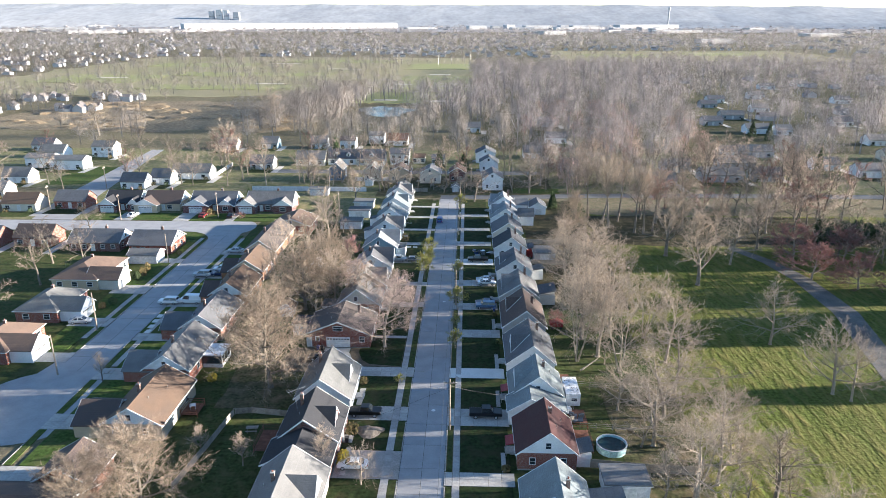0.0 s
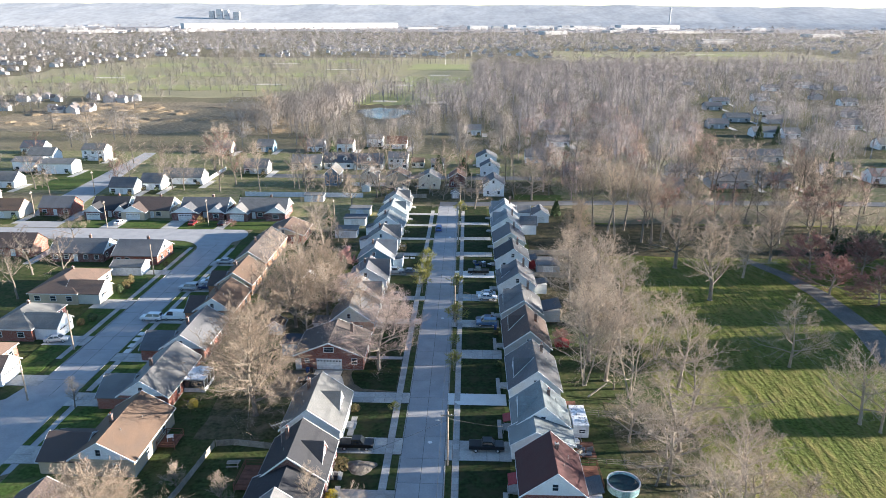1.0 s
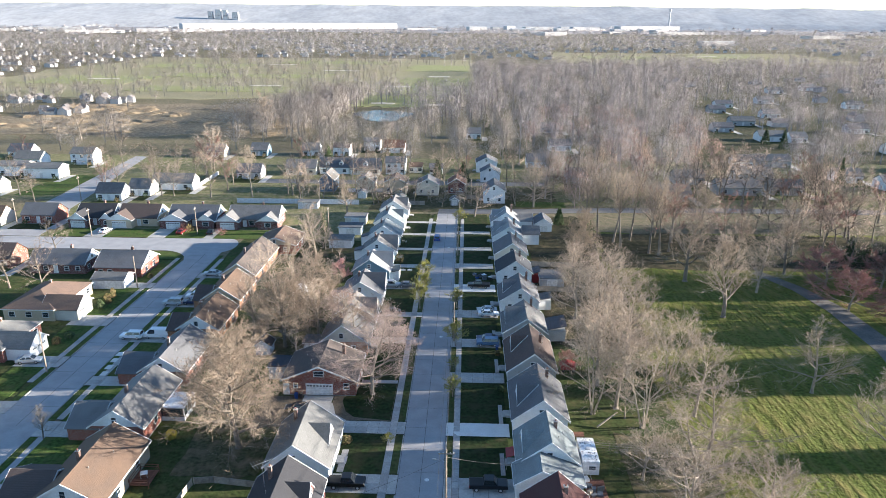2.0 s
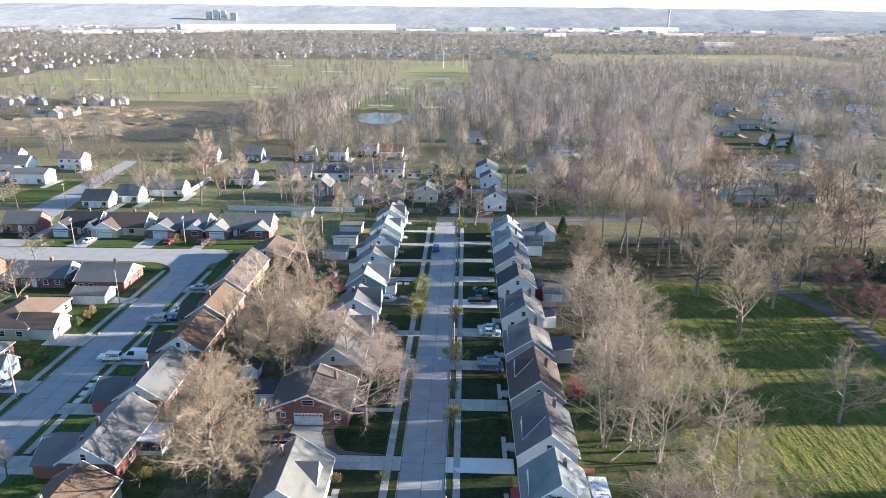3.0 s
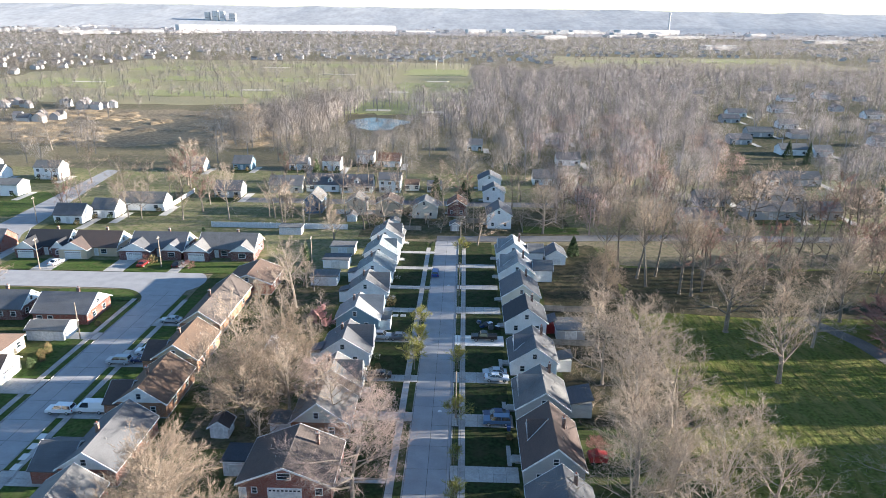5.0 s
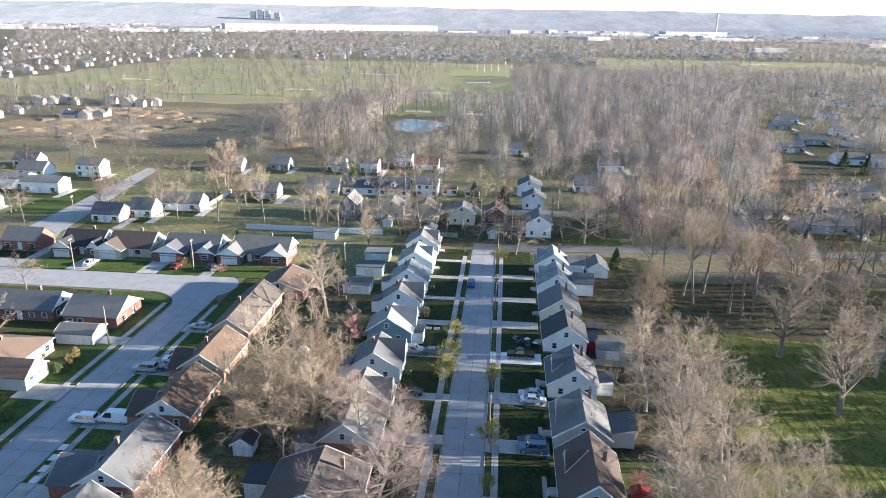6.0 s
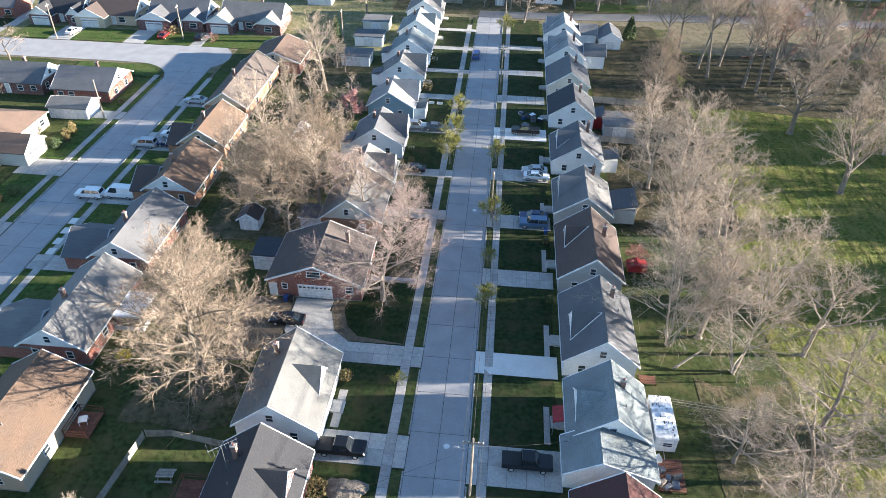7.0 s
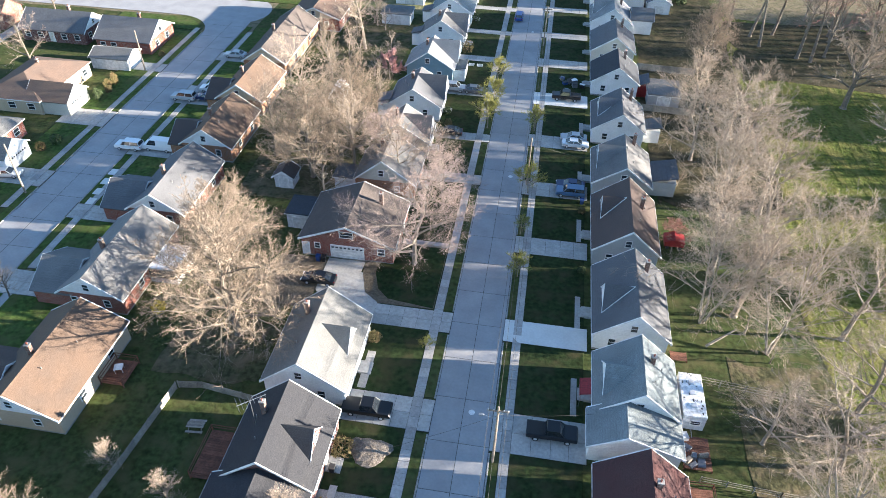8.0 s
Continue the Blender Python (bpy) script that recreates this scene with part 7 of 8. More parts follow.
def bin_(x, y, colour, label, z=0.03):
    b = thing("wheelie_bin", x, y, z, 0, label, "bin", "bins beside the houses")
    part("body", Shape().add([(-0.24, -0.26, 0), (0.24, -0.26, 0), (0.24, 0.26, 0), (-0.24, 0.26, 0), (-0.3, -0.34, 0.95), (0.3, -0.34, 0.95), (0.3, 0.34, 0.95), (-0.3, 0.34, 0.95)], [(3, 2, 1, 0), (4, 5, 6, 7), (0, 1, 5, 4), (1, 2, 6, 5), (2, 3, 7, 6), (3, 0, 4, 7)]), colour, b)
    part("lid", Shape().slab(-0.33, 0.33, -0.38, 0.36, 0.951, 1.03, 0.03), colour, b)


BINBLACK, BINGREEN, BINBLUE = paint("bin_black", (0.02, 0.02, 0.022), 0.6, 0), paint("bin_green", (0.02, 0.09, 0.04), 0.6, 0), paint("bin_blue", (0.02, 0.06, 0.2), 0.6, 0)
bin_(14.9, 99.7, BINGREEN, "dark green rubbish bin beside a white house")
bin_(15.8, 99.7, BINBLACK, "black rubbish bin beside a white house")
bin_(-23.9, 126.8, BINBLUE, "blue bin by the brick garage")
bin_(-23.1, 126.8, BINBLACK, "black bin by the brick garage")
bin_(12.9, 147.4, BINBLUE, "blue bin beside a driveway")
bin_(-12.6, 94.6, BINBLACK, "black bin beside a front wall")
# stored junk by the dark pickup
jr = random.Random(8)
for i in range(9):
    x, y = jr.uniform(7.2, 13.0), jr.uniform(184.6, 190.5)
    w, d, hh = jr.uniform(0.4, 1.3), jr.uniform(0.4, 1.1), jr.uniform(0.3, 1.0)
    c = thing("crate", x, y, 0.15, jr.uniform(0, 90), "stacked crate or covered junk on a front lawn", "junk", "junk piles on a lawn")
    part("box", Shape().slab(-w / 2, w / 2, -d / 2, d / 2, 0, hh, 0.05), jr.choice((GREYP, PLASTIC, BINBLUE, BINBLACK, FENCEWOOD)), c)
    part("lid", Shape().slab(-w / 2 - 0.03, w / 2 + 0.03, -d / 2 - 0.03, d / 2 + 0.03, hh, hh + 0.06, 0.02), jr.choice((GREYP, PLASTIC, BINBLACK)), c)
for i in range(8):
    x, y = jr.uniform(24.2, 26.8), jr.uniform(101.6, 105.2)
    w, d, hh = jr.uniform(0.4, 1.1), jr.uniform(0.3, 0.9), jr.uniform(0.2, 0.8)
    c = thing("crate", x, y, 0.35, jr.uniform(0, 90), "covered junk on a back deck", "junk", "junk piles on a deck")
    part("box", Shape().slab(-w / 2, w / 2, -d / 2, d / 2, 0, hh, 0.05), jr.choice((GREYP, PLASTIC, FENCEWOOD)), c)
for x in (-10.6, -8.8):
    g = thing("planter_frame", x, 193.3, 0.15, 0, "white wooden garden frame on a front lawn", "planter", "garden frames")
    for s_ in ((-0.6, 0.6, -0.4, -0.3), (-0.6, 0.6, 0.3, 0.4), (-0.6, -0.5, -0.3, 0.3), (0.5, 0.6, -0.3, 0.3)):
        part("board", Shape().box(*s_, 0, 0.25), PLASTIC, g)
# garden dome greenhouse
dome = thing("greenhouse", -34.5, 175.5, 0, 0, "pale plastic hoop greenhouse in a back yard", "greenhouse")
for i in range(7):
    pts = [(1.5 * math.cos(radians(a)), -2.4 + i * 0.8, 2.1 * math.sin(radians(a))) for a in range(0, 181, 20)]
    hp = Shape()
    for a, b in zip(pts, pts[1:]):
        hp.tube(a, b, 0.03, 0.03, 4, cap=False)
    part("hoop", hp, METAL, dome)
cv = Shape()
pts = [(1.5 * math.cos(radians(a)), 2.1 * math.sin(radians(a))) for a in range(0, 181, 15)]
for a, b in zip(pts, pts[1:]):
    cv.add([(a[0], -2.4, a[1]), (a[0], 2.4, a[1]), (b[0], 2.4, b[1]), (b[0], -2.4, b[1])], [(0, 1, 2, 3)])
part("cover", cv, PLASTIC, dome)
# fallen pale log and cut timber by the park edge
lg = Shape()
lg.tube((28.6, 119.6, 0.2), (32.2, 121.6, 1.9), 0.2, 0.1, 7)
lg.tube((31.2, 121.0, 1.4), (32.6, 120.4, 2.2), 0.08, 0.03, 5)
solid("fallen_log", lg, PALEBARK, "pale fallen tree trunk leaning on the ground", "log")
# park path
road_sheet("road_park", [(85.5, 118), (90.5, 116), (97.5, 150), (96.5, 172), (92.5, 186), (86, 198), (83.5, 196), (89, 184), (91.5, 171), (91.5, 150)], 0.085, "cracked grey asphalt park lane", LANE)


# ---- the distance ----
patch("golf_course", -500, 14, 592, 1150, 0.12, GOLF, "winter grass of a golf course, paled for haze", 14, 21, 14)
patch("golf_course", 150, 620, 1080, 1400, 0.12, GOLF, "winter grass of a golf course, paled for haze", 14, 22, 14)
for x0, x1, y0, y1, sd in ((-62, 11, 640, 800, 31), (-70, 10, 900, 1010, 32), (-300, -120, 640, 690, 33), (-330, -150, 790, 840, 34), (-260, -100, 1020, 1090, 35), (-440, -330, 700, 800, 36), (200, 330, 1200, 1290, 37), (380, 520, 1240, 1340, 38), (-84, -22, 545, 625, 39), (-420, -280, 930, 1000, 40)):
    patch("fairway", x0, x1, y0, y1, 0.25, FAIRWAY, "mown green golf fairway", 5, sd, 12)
for x, y, w in ((-26, 820, 12), (-62, 700, 14), (-20, 560, 9), (-150, 900, 22), (-190, 700, 14), (-60, 566, 9), (-250, 1000, 20), (-380, 760, 16), (420, 1300, 24)):
    patch("bunker", x - w, x + w, y - 5, y + 5, 0.4, SAND, "pale sand bunker", 1.5, int(x + y), 6)
patch("marsh", -300, -90, 405, 548, 0.10, MARSH, "tawny reed marsh with dark channels", 9, 41, 14)
pond = [(-52 + 18 * math.cos(radians(a)) * (1 + 0.16 * math.sin(3 * radians(a)) + 0.10 * math.sin(5 * radians(a))), 498 + 29 * math.sin(radians(a)) * (1 + 0.14 * math.cos(2 * radians(a) + 1) + 0.06 * math.sin(7 * radians(a)))) for a in range(0, 360, 8)]
patch("far_plain", -3300, 3300, 2950, 4080, 0.10, PLAIN, "built-up plain of yards and roads, paled for haze", 30, 51, 20)
solid("pond", sheet(pond, 0.16, 0.1), WATER, "still blue pond reflecting the sky", kind="structure")

# reed clumps on the marsh
r = random.Random(90)
s = Shape()
for i in range(420):
    x, y = r.uniform(-292, -95), r.uniform(410, 540)
    if noise.noise(Vector((x * 0.02, y * 0.05, 0))) < 0.02:
        continue
    w, hh = r.uniform(4, 11), r.uniform(0.4, 1.2)
    n = 9
    ring = [(x + w * math.cos(2 * math.pi * k / n) * r.uniform(0.7, 1.2), y + w * 0.7 * math.sin(2 * math.pi * k / n) * r.uniform(0.7, 1.2), 0.05) for k in range(n)]
    top = [(x + (p[0] - x) * 0.55, y + (p[1] - y) * 0.55, hh * r.uniform(0.8, 1.1)) for p in ring]
    s.add(ring + top + [(x, y, hh * 1.15)], [(k, (k + 1) % n, n + (k + 1) % n, n + k) for k in range(n)] + [(n + k, n + (k + 1) % n, 2 * n) for k in range(n)])
solid("reeds", s, REED, "tawny clumps of marsh reed", "reeds", kind="stuff")


def far_woods(name, seed, spacing, x0, x1, y0, y1, keep, limbs, per, hmin, hmax, label, width=0.15, length=1.6, crown_w=0.41, tone=None):
    """Distant leafless trees on an uneven grid, joined into one mass: each has a stem, limbs that fan out of it and a tuft of twigs on every limb."""
    r = np.random.default_rng(seed)
    gx, gy = np.meshgrid(np.arange(x0, x1, spacing), np.arange(y0, y1, spacing))
    pts = np.column_stack([gx.ravel(), gy.ravel()]) + r.uniform(-0.46, 0.46, (gx.size, 2)) * spacing
    pts = np.array([p for p in pts if keep(p[0], p[1])])
    n = len(pts)
    hgt = hmin + (hmax - hmin) * r.uniform(0, 1, n) ** 0.8
    foot = np.column_stack([pts, np.zeros(n)])
    fork = np.column_stack([pts, hgt * r.uniform(0.22, 0.36, n)])
    # limb ends on a rounded crown
    u = (np.arange(limbs)[None, :] + r.uniform(0, 1, (n, limbs))) / limbs
    az = 2.4 * np.arange(limbs)[None, :] + r.uniform(0, 6.28, (n, 1)) + r.uniform(-0.5, 0.5, (n, limbs))
    reach = (hgt * crown_w * r.uniform(0.75, 1.25, n))[:, None] * np.sqrt(np.clip(1 - ((u - 0.35) / 0.68) ** 2, 0.03, 1)) * r.uniform(0.7, 1.05, (n, limbs))
    end = np.stack([pts[:, :1] + np.cos(az) * reach, pts[:, 1:] + np.sin(az) * reach, hgt[:, None] * (0.46 + 0.5 * u)], -1)
    axis = end - fork[:, None, :]
    size = np.linalg.norm(axis, axis=2, keepdims=True)
    side = np.stack([np.ones((n, limbs)), np.full((n, limbs), 0.4), np.zeros((n, limbs))], -1) * (hgt * 0.0048)[:, None, None]
    branch = np.stack([fork[:, None, :] - side, fork[:, None, :] + side, end], 2)
    # twigs along the outer part of each limb
    w = r.uniform(0.25, 1.08, (n, limbs, per, 1))
    p = fork[:, None, None, :] + axis[:, :, None, :] * w + r.normal(0, 1, (n, limbs, per, 3)) * (size * 0.16)[:, :, None, :]
    d = (axis / size)[:, :, None, :] * 0.65 + r.normal(0, 0.6, p.shape) + np.array([0, 0, 0.12])
    # and the finest ones over the round of the crown
    way = r.normal(0, 1, p.shape) + np.array([0, 0, 0.35])
    way /= np.linalg.norm(way, axis=3, keepdims=True)
    wide = (hgt * crown_w * r.uniform(0.85, 1.15, n))[:, None, None]
    shell = np.column_stack([pts, hgt * 0.6])[:, None, None, :] + way * np.stack([wide, wide, np.broadcast_to((hgt * 0.4)[:, None, None], wide.shape)], -1) * r.uniform(0.6, 1.0, w.shape) ** 0.7
    outer = np.arange(per)[None, None, :, None] % 5 < 3
    p = np.where(outer, shell, p)
    d = np.where(outer, way * 0.5 + r.normal(0, 0.45, p.shape) + np.array([0, 0, 0.15]), d)
    tip = p + d * length * r.uniform(0.6, 1.4, w.shape)
    sd = r.normal(0, 1, p.shape) * np.array([1, 1, 0.4]) * width * 0.7
    twig = np.stack([p - sd, p + sd, tip], 3)
    tw = np.column_stack([hgt * 0.016, np.zeros(n), np.zeros(n)])
    stem = np.stack([foot - tw, foot + tw, np.column_stack([pts, hgt * 0.8])], 1)
    v = np.concatenate([a.reshape(-1, 3) for a in (twig, branch, stem)])
    me = bpy.data.meshes.new(name)
    # shade every twig by the round of its crown
    mid = np.column_stack([pts, hgt * 0.55])
    out = p - mid[:, None, None, :]
    out = 0.5 * out / np.linalg.norm(out, axis=3, keepdims=True) + r.normal(0, 0.1, p.shape) + np.array([0, 0, 0.85])
    nt = np.repeat(out.reshape(-1, 3), 3, 0)
    nb = np.tile([0.0, -0.6, 0.8], (3 * n * limbs, 1))
    nv = np.concatenate([nt, nb, np.tile([0.0, -1.0, 0.2], (3 * n, 1))])
    nv /= np.linalg.norm(nv, axis=1, keepdims=True)
    tri = v.reshape(-1, 3, 3)
    back = (np.cross(tri[:, 1] - tri[:, 0], tri[:, 2] - tri[:, 0]) * nv[::3]).sum(1) < 0
    tri[back] = tri[back][:, ::-1]
    me.from_pydata(v.tolist(), [], np.arange(len(v)).reshape(-1, 3).tolist(), shade_flat=False)
    me.normals_split_custom_set_from_vertices(nv.tolist())
    me.materials.append(tone or FARTWIG)
    solid(name, me, None, label, "trees", kind="stuff")


wood_noise = lambda x, y, s, o: noise.noise(Vector((x * s + o, y * s, o)))
clear_of_houses = lambda x, y: not any(abs(x - a + (6 if a > 100 else 0)) < (13 if a > 100 else 9) and (-30 if a > 100 else -10) < y - b < 7 for a, b in houses_at)
golf_gap = lambda x, y: (-505 < x < 14 and 585 < y < 1155) or (150 < x < 620 and 1080 < y < 1400)
in_pond = lambda x, y: (x + 52) ** 2 / 600 + (y - 498) ** 2 / 1500 < 1
east_lanes = lambda x, y: abs(x - 121 - 0.245 * (y - 305)) < 8 and y < 620
far_woods("woods", 1, 14.0, 15, 190, 470, 920, lambda x, y: wood_noise(x, y, 0.02, 3) > -0.42 and clear_of_houses(x, y) and not east_lanes(x, y), 12, 84, 10, 22, "grey-brown mass of leafless woods", 0.055, 1.2)
far_woods("woods", 15, 12.5, 190, 420, 440, 1060, lambda x, y: not golf_gap(x, y) and wood_noise(x, y, 0.02, 3) > -0.22 and clear_of_houses(x, y), 9, 34, 10, 17, "grey-brown trees round the east houses", 0.09, 1.4)
far_woods("woods", 8, 12.5, 38, 260, 268, 470, lambda x, y: wood_noise(x, y, 0.03, 13) > (-0.3 if x < 95 else -0.12) and clear_of_houses(x, y) and not east_lanes(x, y), 12, 170, 9, 21, "bare trees between the back-street houses", 0.034, 1.0)
far_woods("woods", 16, 19.0, 44, 150, 262, 460, lambda x, y: wood_noise(x, y, 0.03, 23) > 0.05 and clear_of_houses(x, y), 12, 150, 10, 16, "bare trees with reddish buds among the others", 0.036, 1.0, 0.42, REDWOOD)
far_woods("woods", 9, 13.0, -66, 36, 334, 450, lambda x, y: clear_of_houses(x, y) and not (-64 < x < -32 and y > 420) and wood_noise(x, y, 0.05, 2) > -0.15, 12, 130, 11, 18, "bare trees behind the last houses", 0.045, 1.1, 0.41, DARKTWIG)
far_woods("woods", 10, 34.0, -300, -195, 335, 410, lambda x, y: clear_of_houses(x, y) and wood_noise(x, y, 0.05, 6) > 0.05, 12, 140, 12, 18, "bare trees along the marsh edge", 0.045, 1.1, 0.41, DARKTWIG)
far_woods("woods", 13, 21.0, -190, -70, 338, 400, lambda x, y: clear_of_houses(x, y) and not -168 < x < -118, 12, 140, 12, 20, "bare trees behind the west houses", 0.045, 1.1, 0.38, DARKTWIG)
far_woods("woods", 14, 10.0, -128, -68, 405, 560, lambda x, y: not in_pond(x, y) and x > -128 + (y - 405) * 0.1, 12, 110, 12, 22, "thicket of bare trees between marsh and pond", 0.055, 1.2, 0.42, DARKTWIG)
far_woods("woods", 12, 14.0, -420, -225, 490, 610, lambda x, y: wood_noise(x, y, 0.03, 3) > 0.0, 9, 32, 9, 15, "bare trees round the white houses", 0.085, 1.3, 0.36, DARKTWIG)
far_woods("woods", 2, 11.0, -112, 13, 455, 640, lambda x, y: not in_pond(x, y) and not (-72 < x < -32 and y < 560) and wood_noise(x, y, 0.03, 5) > -0.3, 9, 38, 11, 18, "leafless trees round the pond", 0.10, 1.3)
far_woods("woods", 3, 20.0, -520, 10, 600, 1150, lambda x, y: wood_noise(x, y, 0.012, 7) > -0.12 and not (-70 < x and 640 < y < 1010), 9, 30, 9, 15, "scattered bare trees on the golf course", 0.085, 1.5, 0.42, DARKTWIG)
far_woods("woods", 17, 34.0, 150, 620, 1080, 1400, lambda x, y: wood_noise(x, y, 0.012, 17) > 0.0, 8, 10, 9, 14, "scattered bare trees on the far golf course", 0.3, 2.6, 0.40, DARKTWIG)
far_woods("woods", 4, 27.0, -1500, 1500, 1150, 2200, lambda x, y: abs(x) < 0.68 * y + 30 and not golf_gap(x, y) and wood_noise(x, y, 0.006, 5) > -0.4, 8, 16, 9, 17, "distant leafless suburb trees", 0.26, 1.9, 0.52, HAZETWIG)
far_woods("woods", 18, 40.0, -2150, 2150, 2200, 3080, lambda x, y: abs(x) < 0.68 * y + 30 and wood_noise(x, y, 0.005, 15) > -0.25, 7, 8, 10, 17, "hazy belt of distant suburb trees", 0.55, 3.0, 0.55, HAZETWIG)
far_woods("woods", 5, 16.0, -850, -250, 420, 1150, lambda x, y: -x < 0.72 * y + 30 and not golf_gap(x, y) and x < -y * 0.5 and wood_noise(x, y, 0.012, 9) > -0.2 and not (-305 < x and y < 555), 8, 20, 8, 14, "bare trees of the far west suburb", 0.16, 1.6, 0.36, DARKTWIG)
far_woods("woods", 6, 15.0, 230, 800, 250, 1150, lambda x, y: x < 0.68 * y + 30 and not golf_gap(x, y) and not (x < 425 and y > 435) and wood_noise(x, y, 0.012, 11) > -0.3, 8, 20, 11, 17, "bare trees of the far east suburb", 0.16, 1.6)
far_woods("woods", 7, 64.0, -3400, 3400, 3080, 4100, lambda x, y: wood_noise(x, y, 0.003, 4) > -0.05 and not (y > 2500 and y < 3900 and -1700 < x < -250), 4, 2, 9, 15, "pale distant tree belts", 2.6, 5.0, 0.9, HAZETWIG)


def far_homes(name, seed, count, x0, x1, y0, y1, keep, label, size=1.0):
    """Small pale houses of the distant suburb: gabled boxes with roofs, in two meshes."""
    r = random.Random(seed)
    walls, roofs = Shape(), Shape()
    made = 0
    while made < count:
        x, y = r.uniform(x0, x1), r.uniform(y0, y1)
        made += 1
        if not keep(x, y):
            continue
        w, d, e = r.uniform(4, 6.5) * size, r.uniform(3.5, 5) * size, r.uniform(2.6, 4.0)
        g = e + r.uniform(1.6, 2.6)
        if r.random() < 0.55:
            walls.box(x - w, x + w, y - d, y + d, 0, e)
            walls.add([(x - w, y - d, e), (x + w, y - d, e), (x, y - d, g)], [(0, 1, 2)])
            roofs.add([(x - w - 0.3, y - d - 0.3, e - 0.1), (x, y - d - 0.3, g + 0.15), (x, y + d + 0.3, g + 0.15), (x - w - 0.3, y + d + 0.3, e - 0.1), (x + w + 0.3, y - d - 0.3, e - 0.1), (x + w + 0.3, y + d + 0.3, e - 0.1)], [(0, 1, 2, 3), (1, 4, 5, 2)])
        else:
            walls.box(x - w, x + w, y - d, y + d, 0, e)
            walls.add([(x + w, y - d, e), (x + w, y + d, e), (x + w, y, g)], [(0, 1, 2)])
            roofs.add([(x - w - 0.3, y - d - 0.3, e - 0.1), (x + w + 0.3, y - d - 0.3, e - 0.1), (x + w + 0.3, y, g + 0.15), (x - w - 0.3, y, g + 0.15), (x + w + 0.3, y + d + 0.3, e - 0.1), (x - w - 0.3, y + d + 0.3, e - 0.1)], [(0, 1, 2, 3), (3, 2, 4, 5)])
    h = solid(name, walls, FARPALE, label, "houses", kind="stuff")
    part("roofs", roofs, FARROOF, h)


far_homes("far_houses", 1, 210, -860, -440, 640, 1240, lambda x, y: not golf_gap(x, y), "pale houses of the west suburb", 0.8)
far_homes("far_houses", 5, 16, -360, -235, 545, 578, lambda x, y: True, "row of white gabled houses beside the marsh", 0.55)
far_homes("far_houses", 6, 8, -330, -245, 470, 500, lambda x, y: True, "white houses among bare trees beside the marsh", 0.6)
far_homes("far_houses", 7, 170, -340, 560, 1165, 1560, lambda x, y: not golf_gap(x, y), "pale houses beyond the golf course", 0.7)
far_homes("far_houses", 2, 480, -1300, 1300, 1160, 2100, lambda x, y: not golf_gap(x, y) and wood_noise(x, y, 0.006, 8) > -0.1, "distant pale suburb houses among trees", 0.75)
far_homes("far_houses", 3, 60, 190, 800, 440, 900, lambda x, y: True, "pale houses of the east suburb", 0.9)
far_homes("far_houses", 4, 420, -2800, 2800, 2300, 4000, lambda x, y: wood_noise(x, y, 0.003, 6) > 0.0, "faint far-off buildings", 2.2)


# long white warehouses, flats and a mast on the skyline
def block(name, x0, x1, y0, y1, h, material, label, bays=0, category="building"):
    b = thing(name, (x0 + x1) / 2, (y0 + y1) / 2, 0, label=label, category=category, group="far buildings")
    w, d = (x1 - x0) / 2, (y1 - y0) / 2
    part("wall", Shape().box(-w, w, -d, d, 0, h), material, b)
    part("roof", Shape().slab(-w - 0.5, w + 0.5, -d - 0.5, d + 0.5, h, h + 0.8, 0.2), FARPALE, b)
    for i in range(bays):
        u = -w + (i + 0.5) * 2 * w / bays
        part("window", Shape().box(u - w / bays * 0.3, u + w / bays * 0.3, -d - 0.25, -d + 0.2, h * 0.62, h * 0.7), FARROOF, b)
    return b


def hall(x, y, length, depth, h, turn, label, bays):
    b = thing("warehouse", x, y, 0, turn, label, "building", "far buildings")
    w, d = length / 2, depth / 2
    part("wall", Shape().box(-w, w, -d, d, 0, h), HALLWALL, b)
    part("roof", Shape().slab(-w - 0.5, w + 0.5, -d - 0.5, d + 0.5, h, h + 0.8, 0.2), HALLWALL, b)
    for i in range(bays):
        u = -w + (i + 0.5) * 2 * w / bays
        part("window", Shape().box(u - w / bays * 0.25, u + w / bays * 0.25, -d - 0.25, -d + 0.2, h * 0.10, h * 0.3), FARROOF, b)


hall(-835, 3530, 1060, 90, 26, 31.7, "very long white flat-roofed warehouse", 22)
for k in range(12):
    q = random.Random(800 + k)
    hall(-1850 + k * 75 + q.uniform(-25, 25), q.uniform(2600, 3000), q.uniform(40, 130), 45, q.uniform(7, 14), q.uniform(15, 35), "white factory hall beyond the west suburb", 4)
for k in range(13):
    q = random.Random(700 + k)
    hall(60 + k * 72 + q.uniform(-20, 20), q.uniform(3350, 3800), q.uniform(35, 110), 45, q.uniform(8, 20), q.uniform(10, 25), "white factory hall beyond the suburb", 4)
hall(880, 3600, 330, 60, 22, 20, "tall white flat-roofed factory hall", 9)
hall(620, 1830, 90, 30, 9, 20, "low white hall standing among trees", 8)
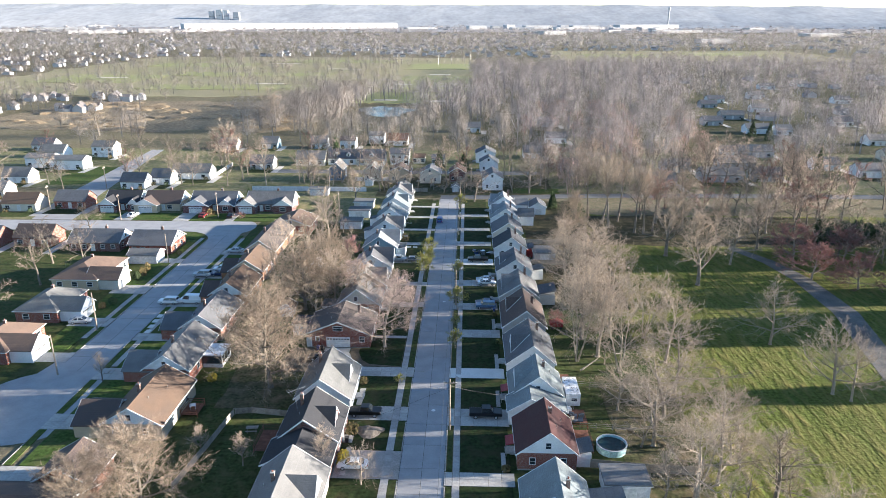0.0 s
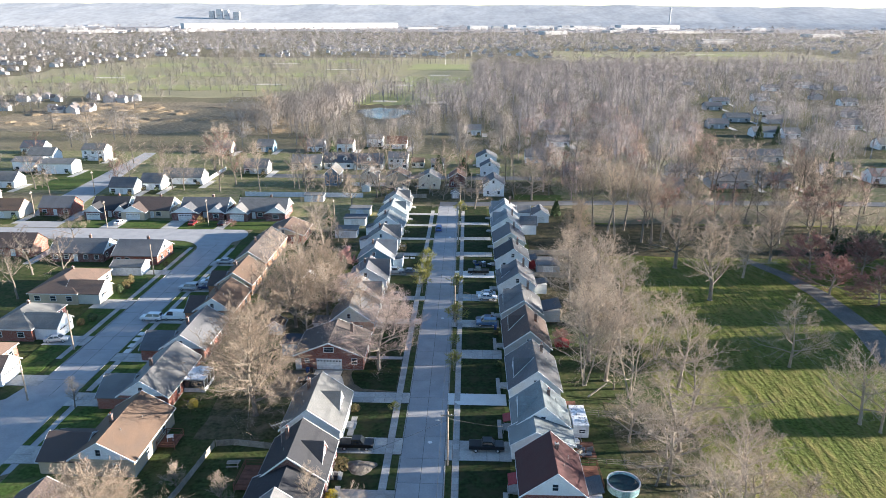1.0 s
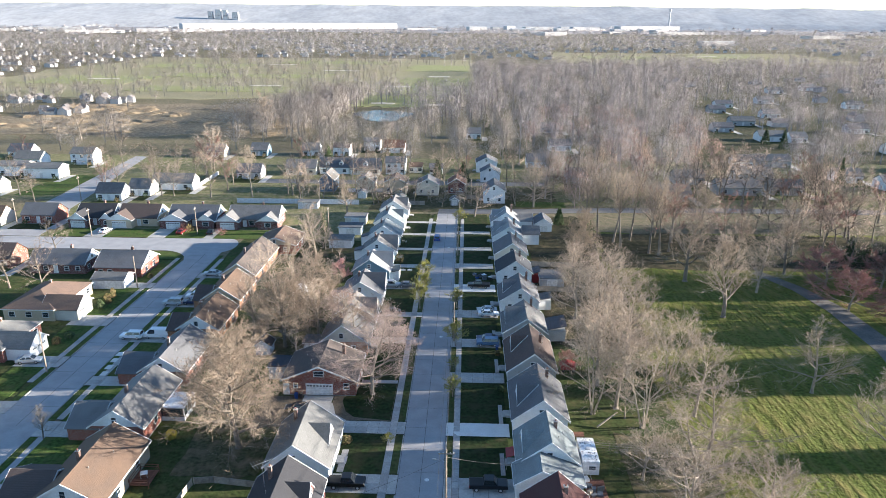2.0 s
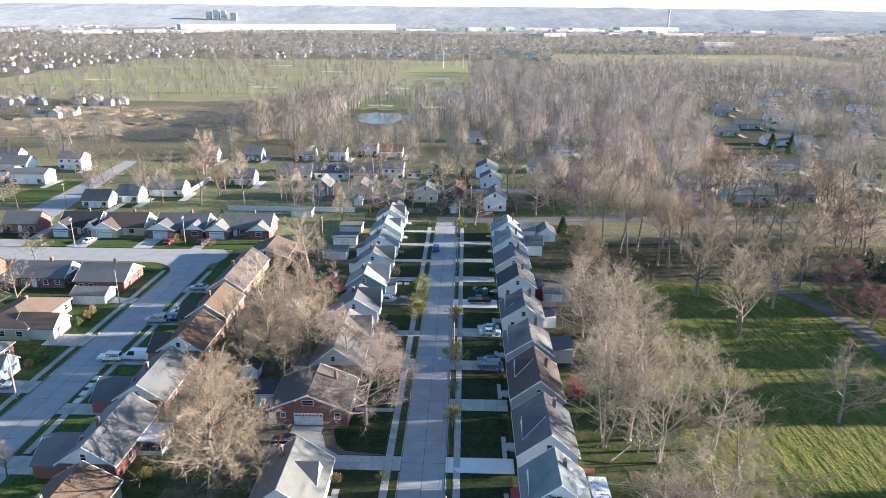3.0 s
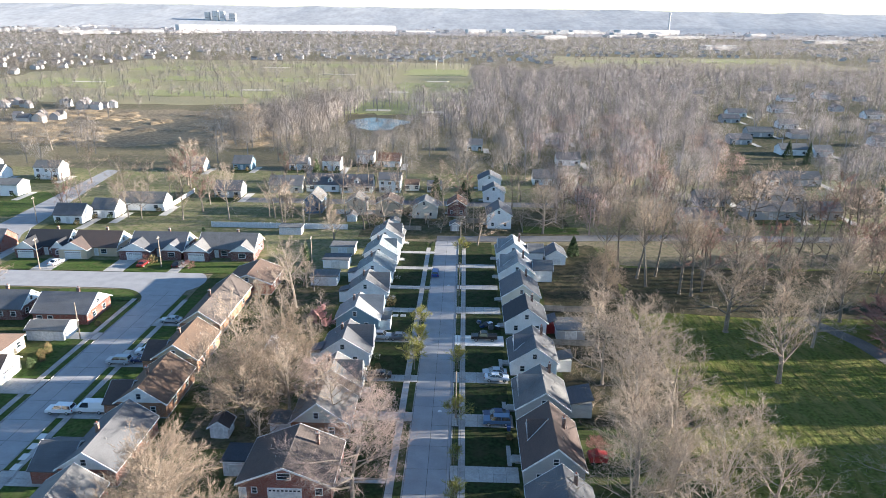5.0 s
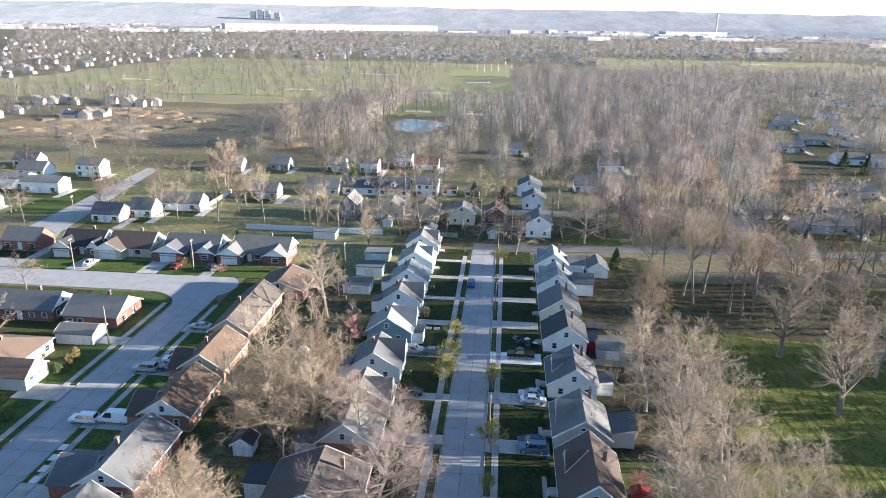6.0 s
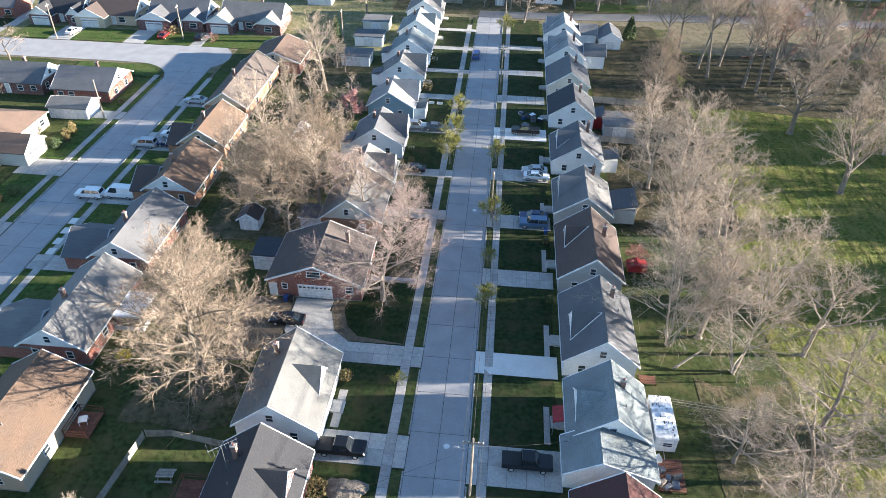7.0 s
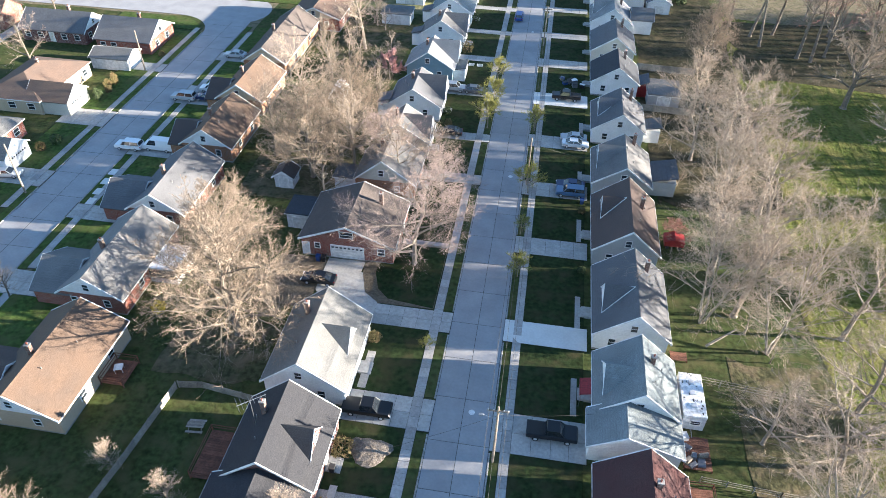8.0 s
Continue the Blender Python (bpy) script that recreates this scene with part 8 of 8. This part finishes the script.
for k in range(30):
    q = random.Random(300 + k)
    u, v = q.uniform(-3000, 3000), q.uniform(2400, 4050)
    if -1500 < u < -300 and v > 2900:
        continue
    hall(u, v, q.uniform(60, 300), 50, q.uniform(6, 12), q.uniform(15, 32), "long pale hall on the far plain", 6)
for x, y, w, h in ((-1462, 4140, 26, 84), (-1418, 4142, 30, 92), (-1378, 4145, 24, 88), (-1322, 4150, 34, 78)):
    block("apartment_block", x - w / 2, x + w / 2, y - 12, y + 12, h, HALLWALL, "pale block of flats on the far slope", 4)
mast = thing("water_tower", 1090, 3990, 0, label="slim white tower on the skyline", category="tower", group="far buildings")
part("shaft", Shape().lathe([(5.5, 0), (4.5, 60), (4.3, 92)], 12), FARPALE, mast)
part("tank", Shape().lathe([(4.3, 92), (6.5, 96), (6.5, 105), (3, 109)], 12), FARPALE, mast)
for k, x in enumerate((-14, -5, 4, 13, 22, 30)):
    nt = thing("net_pole", x - 20, 985 + 3 * k, 0, label="tall pale pole of a practice-range net", category="pole", group="net poles")
    part("post", Shape().tube((0, 0, 0), (0, 0, 18), 0.10, 0.07, 6), METAL, nt)

# long low hills that close the view
s = Shape()
cols, rows_ = 90, 7
for j in range(rows_):
    for i in range(cols):
        u, v = i / (cols - 1), j / (rows_ - 1)
        x = -4400 + 8800 * u
        y = math.sqrt(max(1.0, (4120 + 640 * v) ** 2 - (x * 0.75) ** 2)) + 0.0
        top = 128 - 90 * max(0.0, (u - 0.60)) + 9 * noise.noise(Vector((u * 9, 1.0, 0))) + 5 * noise.noise(Vector((u * 31, 2.0, 0)))
        s.v.append((x, y, top * (v ** 0.8) * (1 + 0.05 * noise.noise(Vector((u * 40, v * 5, 3))))))
for j in range(rows_ - 1):
    for i in range(cols - 1):
        a = j * cols + i
        s.f.append((a, a + 1, a + cols + 1, a + cols))
# Pale grey-blue in the base colour stands in for haze over wooded slopes.
HILL = mat("hazed_hill", (0.40, 0.405, 0.41), (0.32, 0.325, 0.335), scale=0.012, fine=0.04, coords="World", fine_amount=0.12, stretch=(1, 0.3, 2.5))
solid("backdrop", s, HILL, "low wooded hills on the horizon, haze put into their colour", kind="structure")
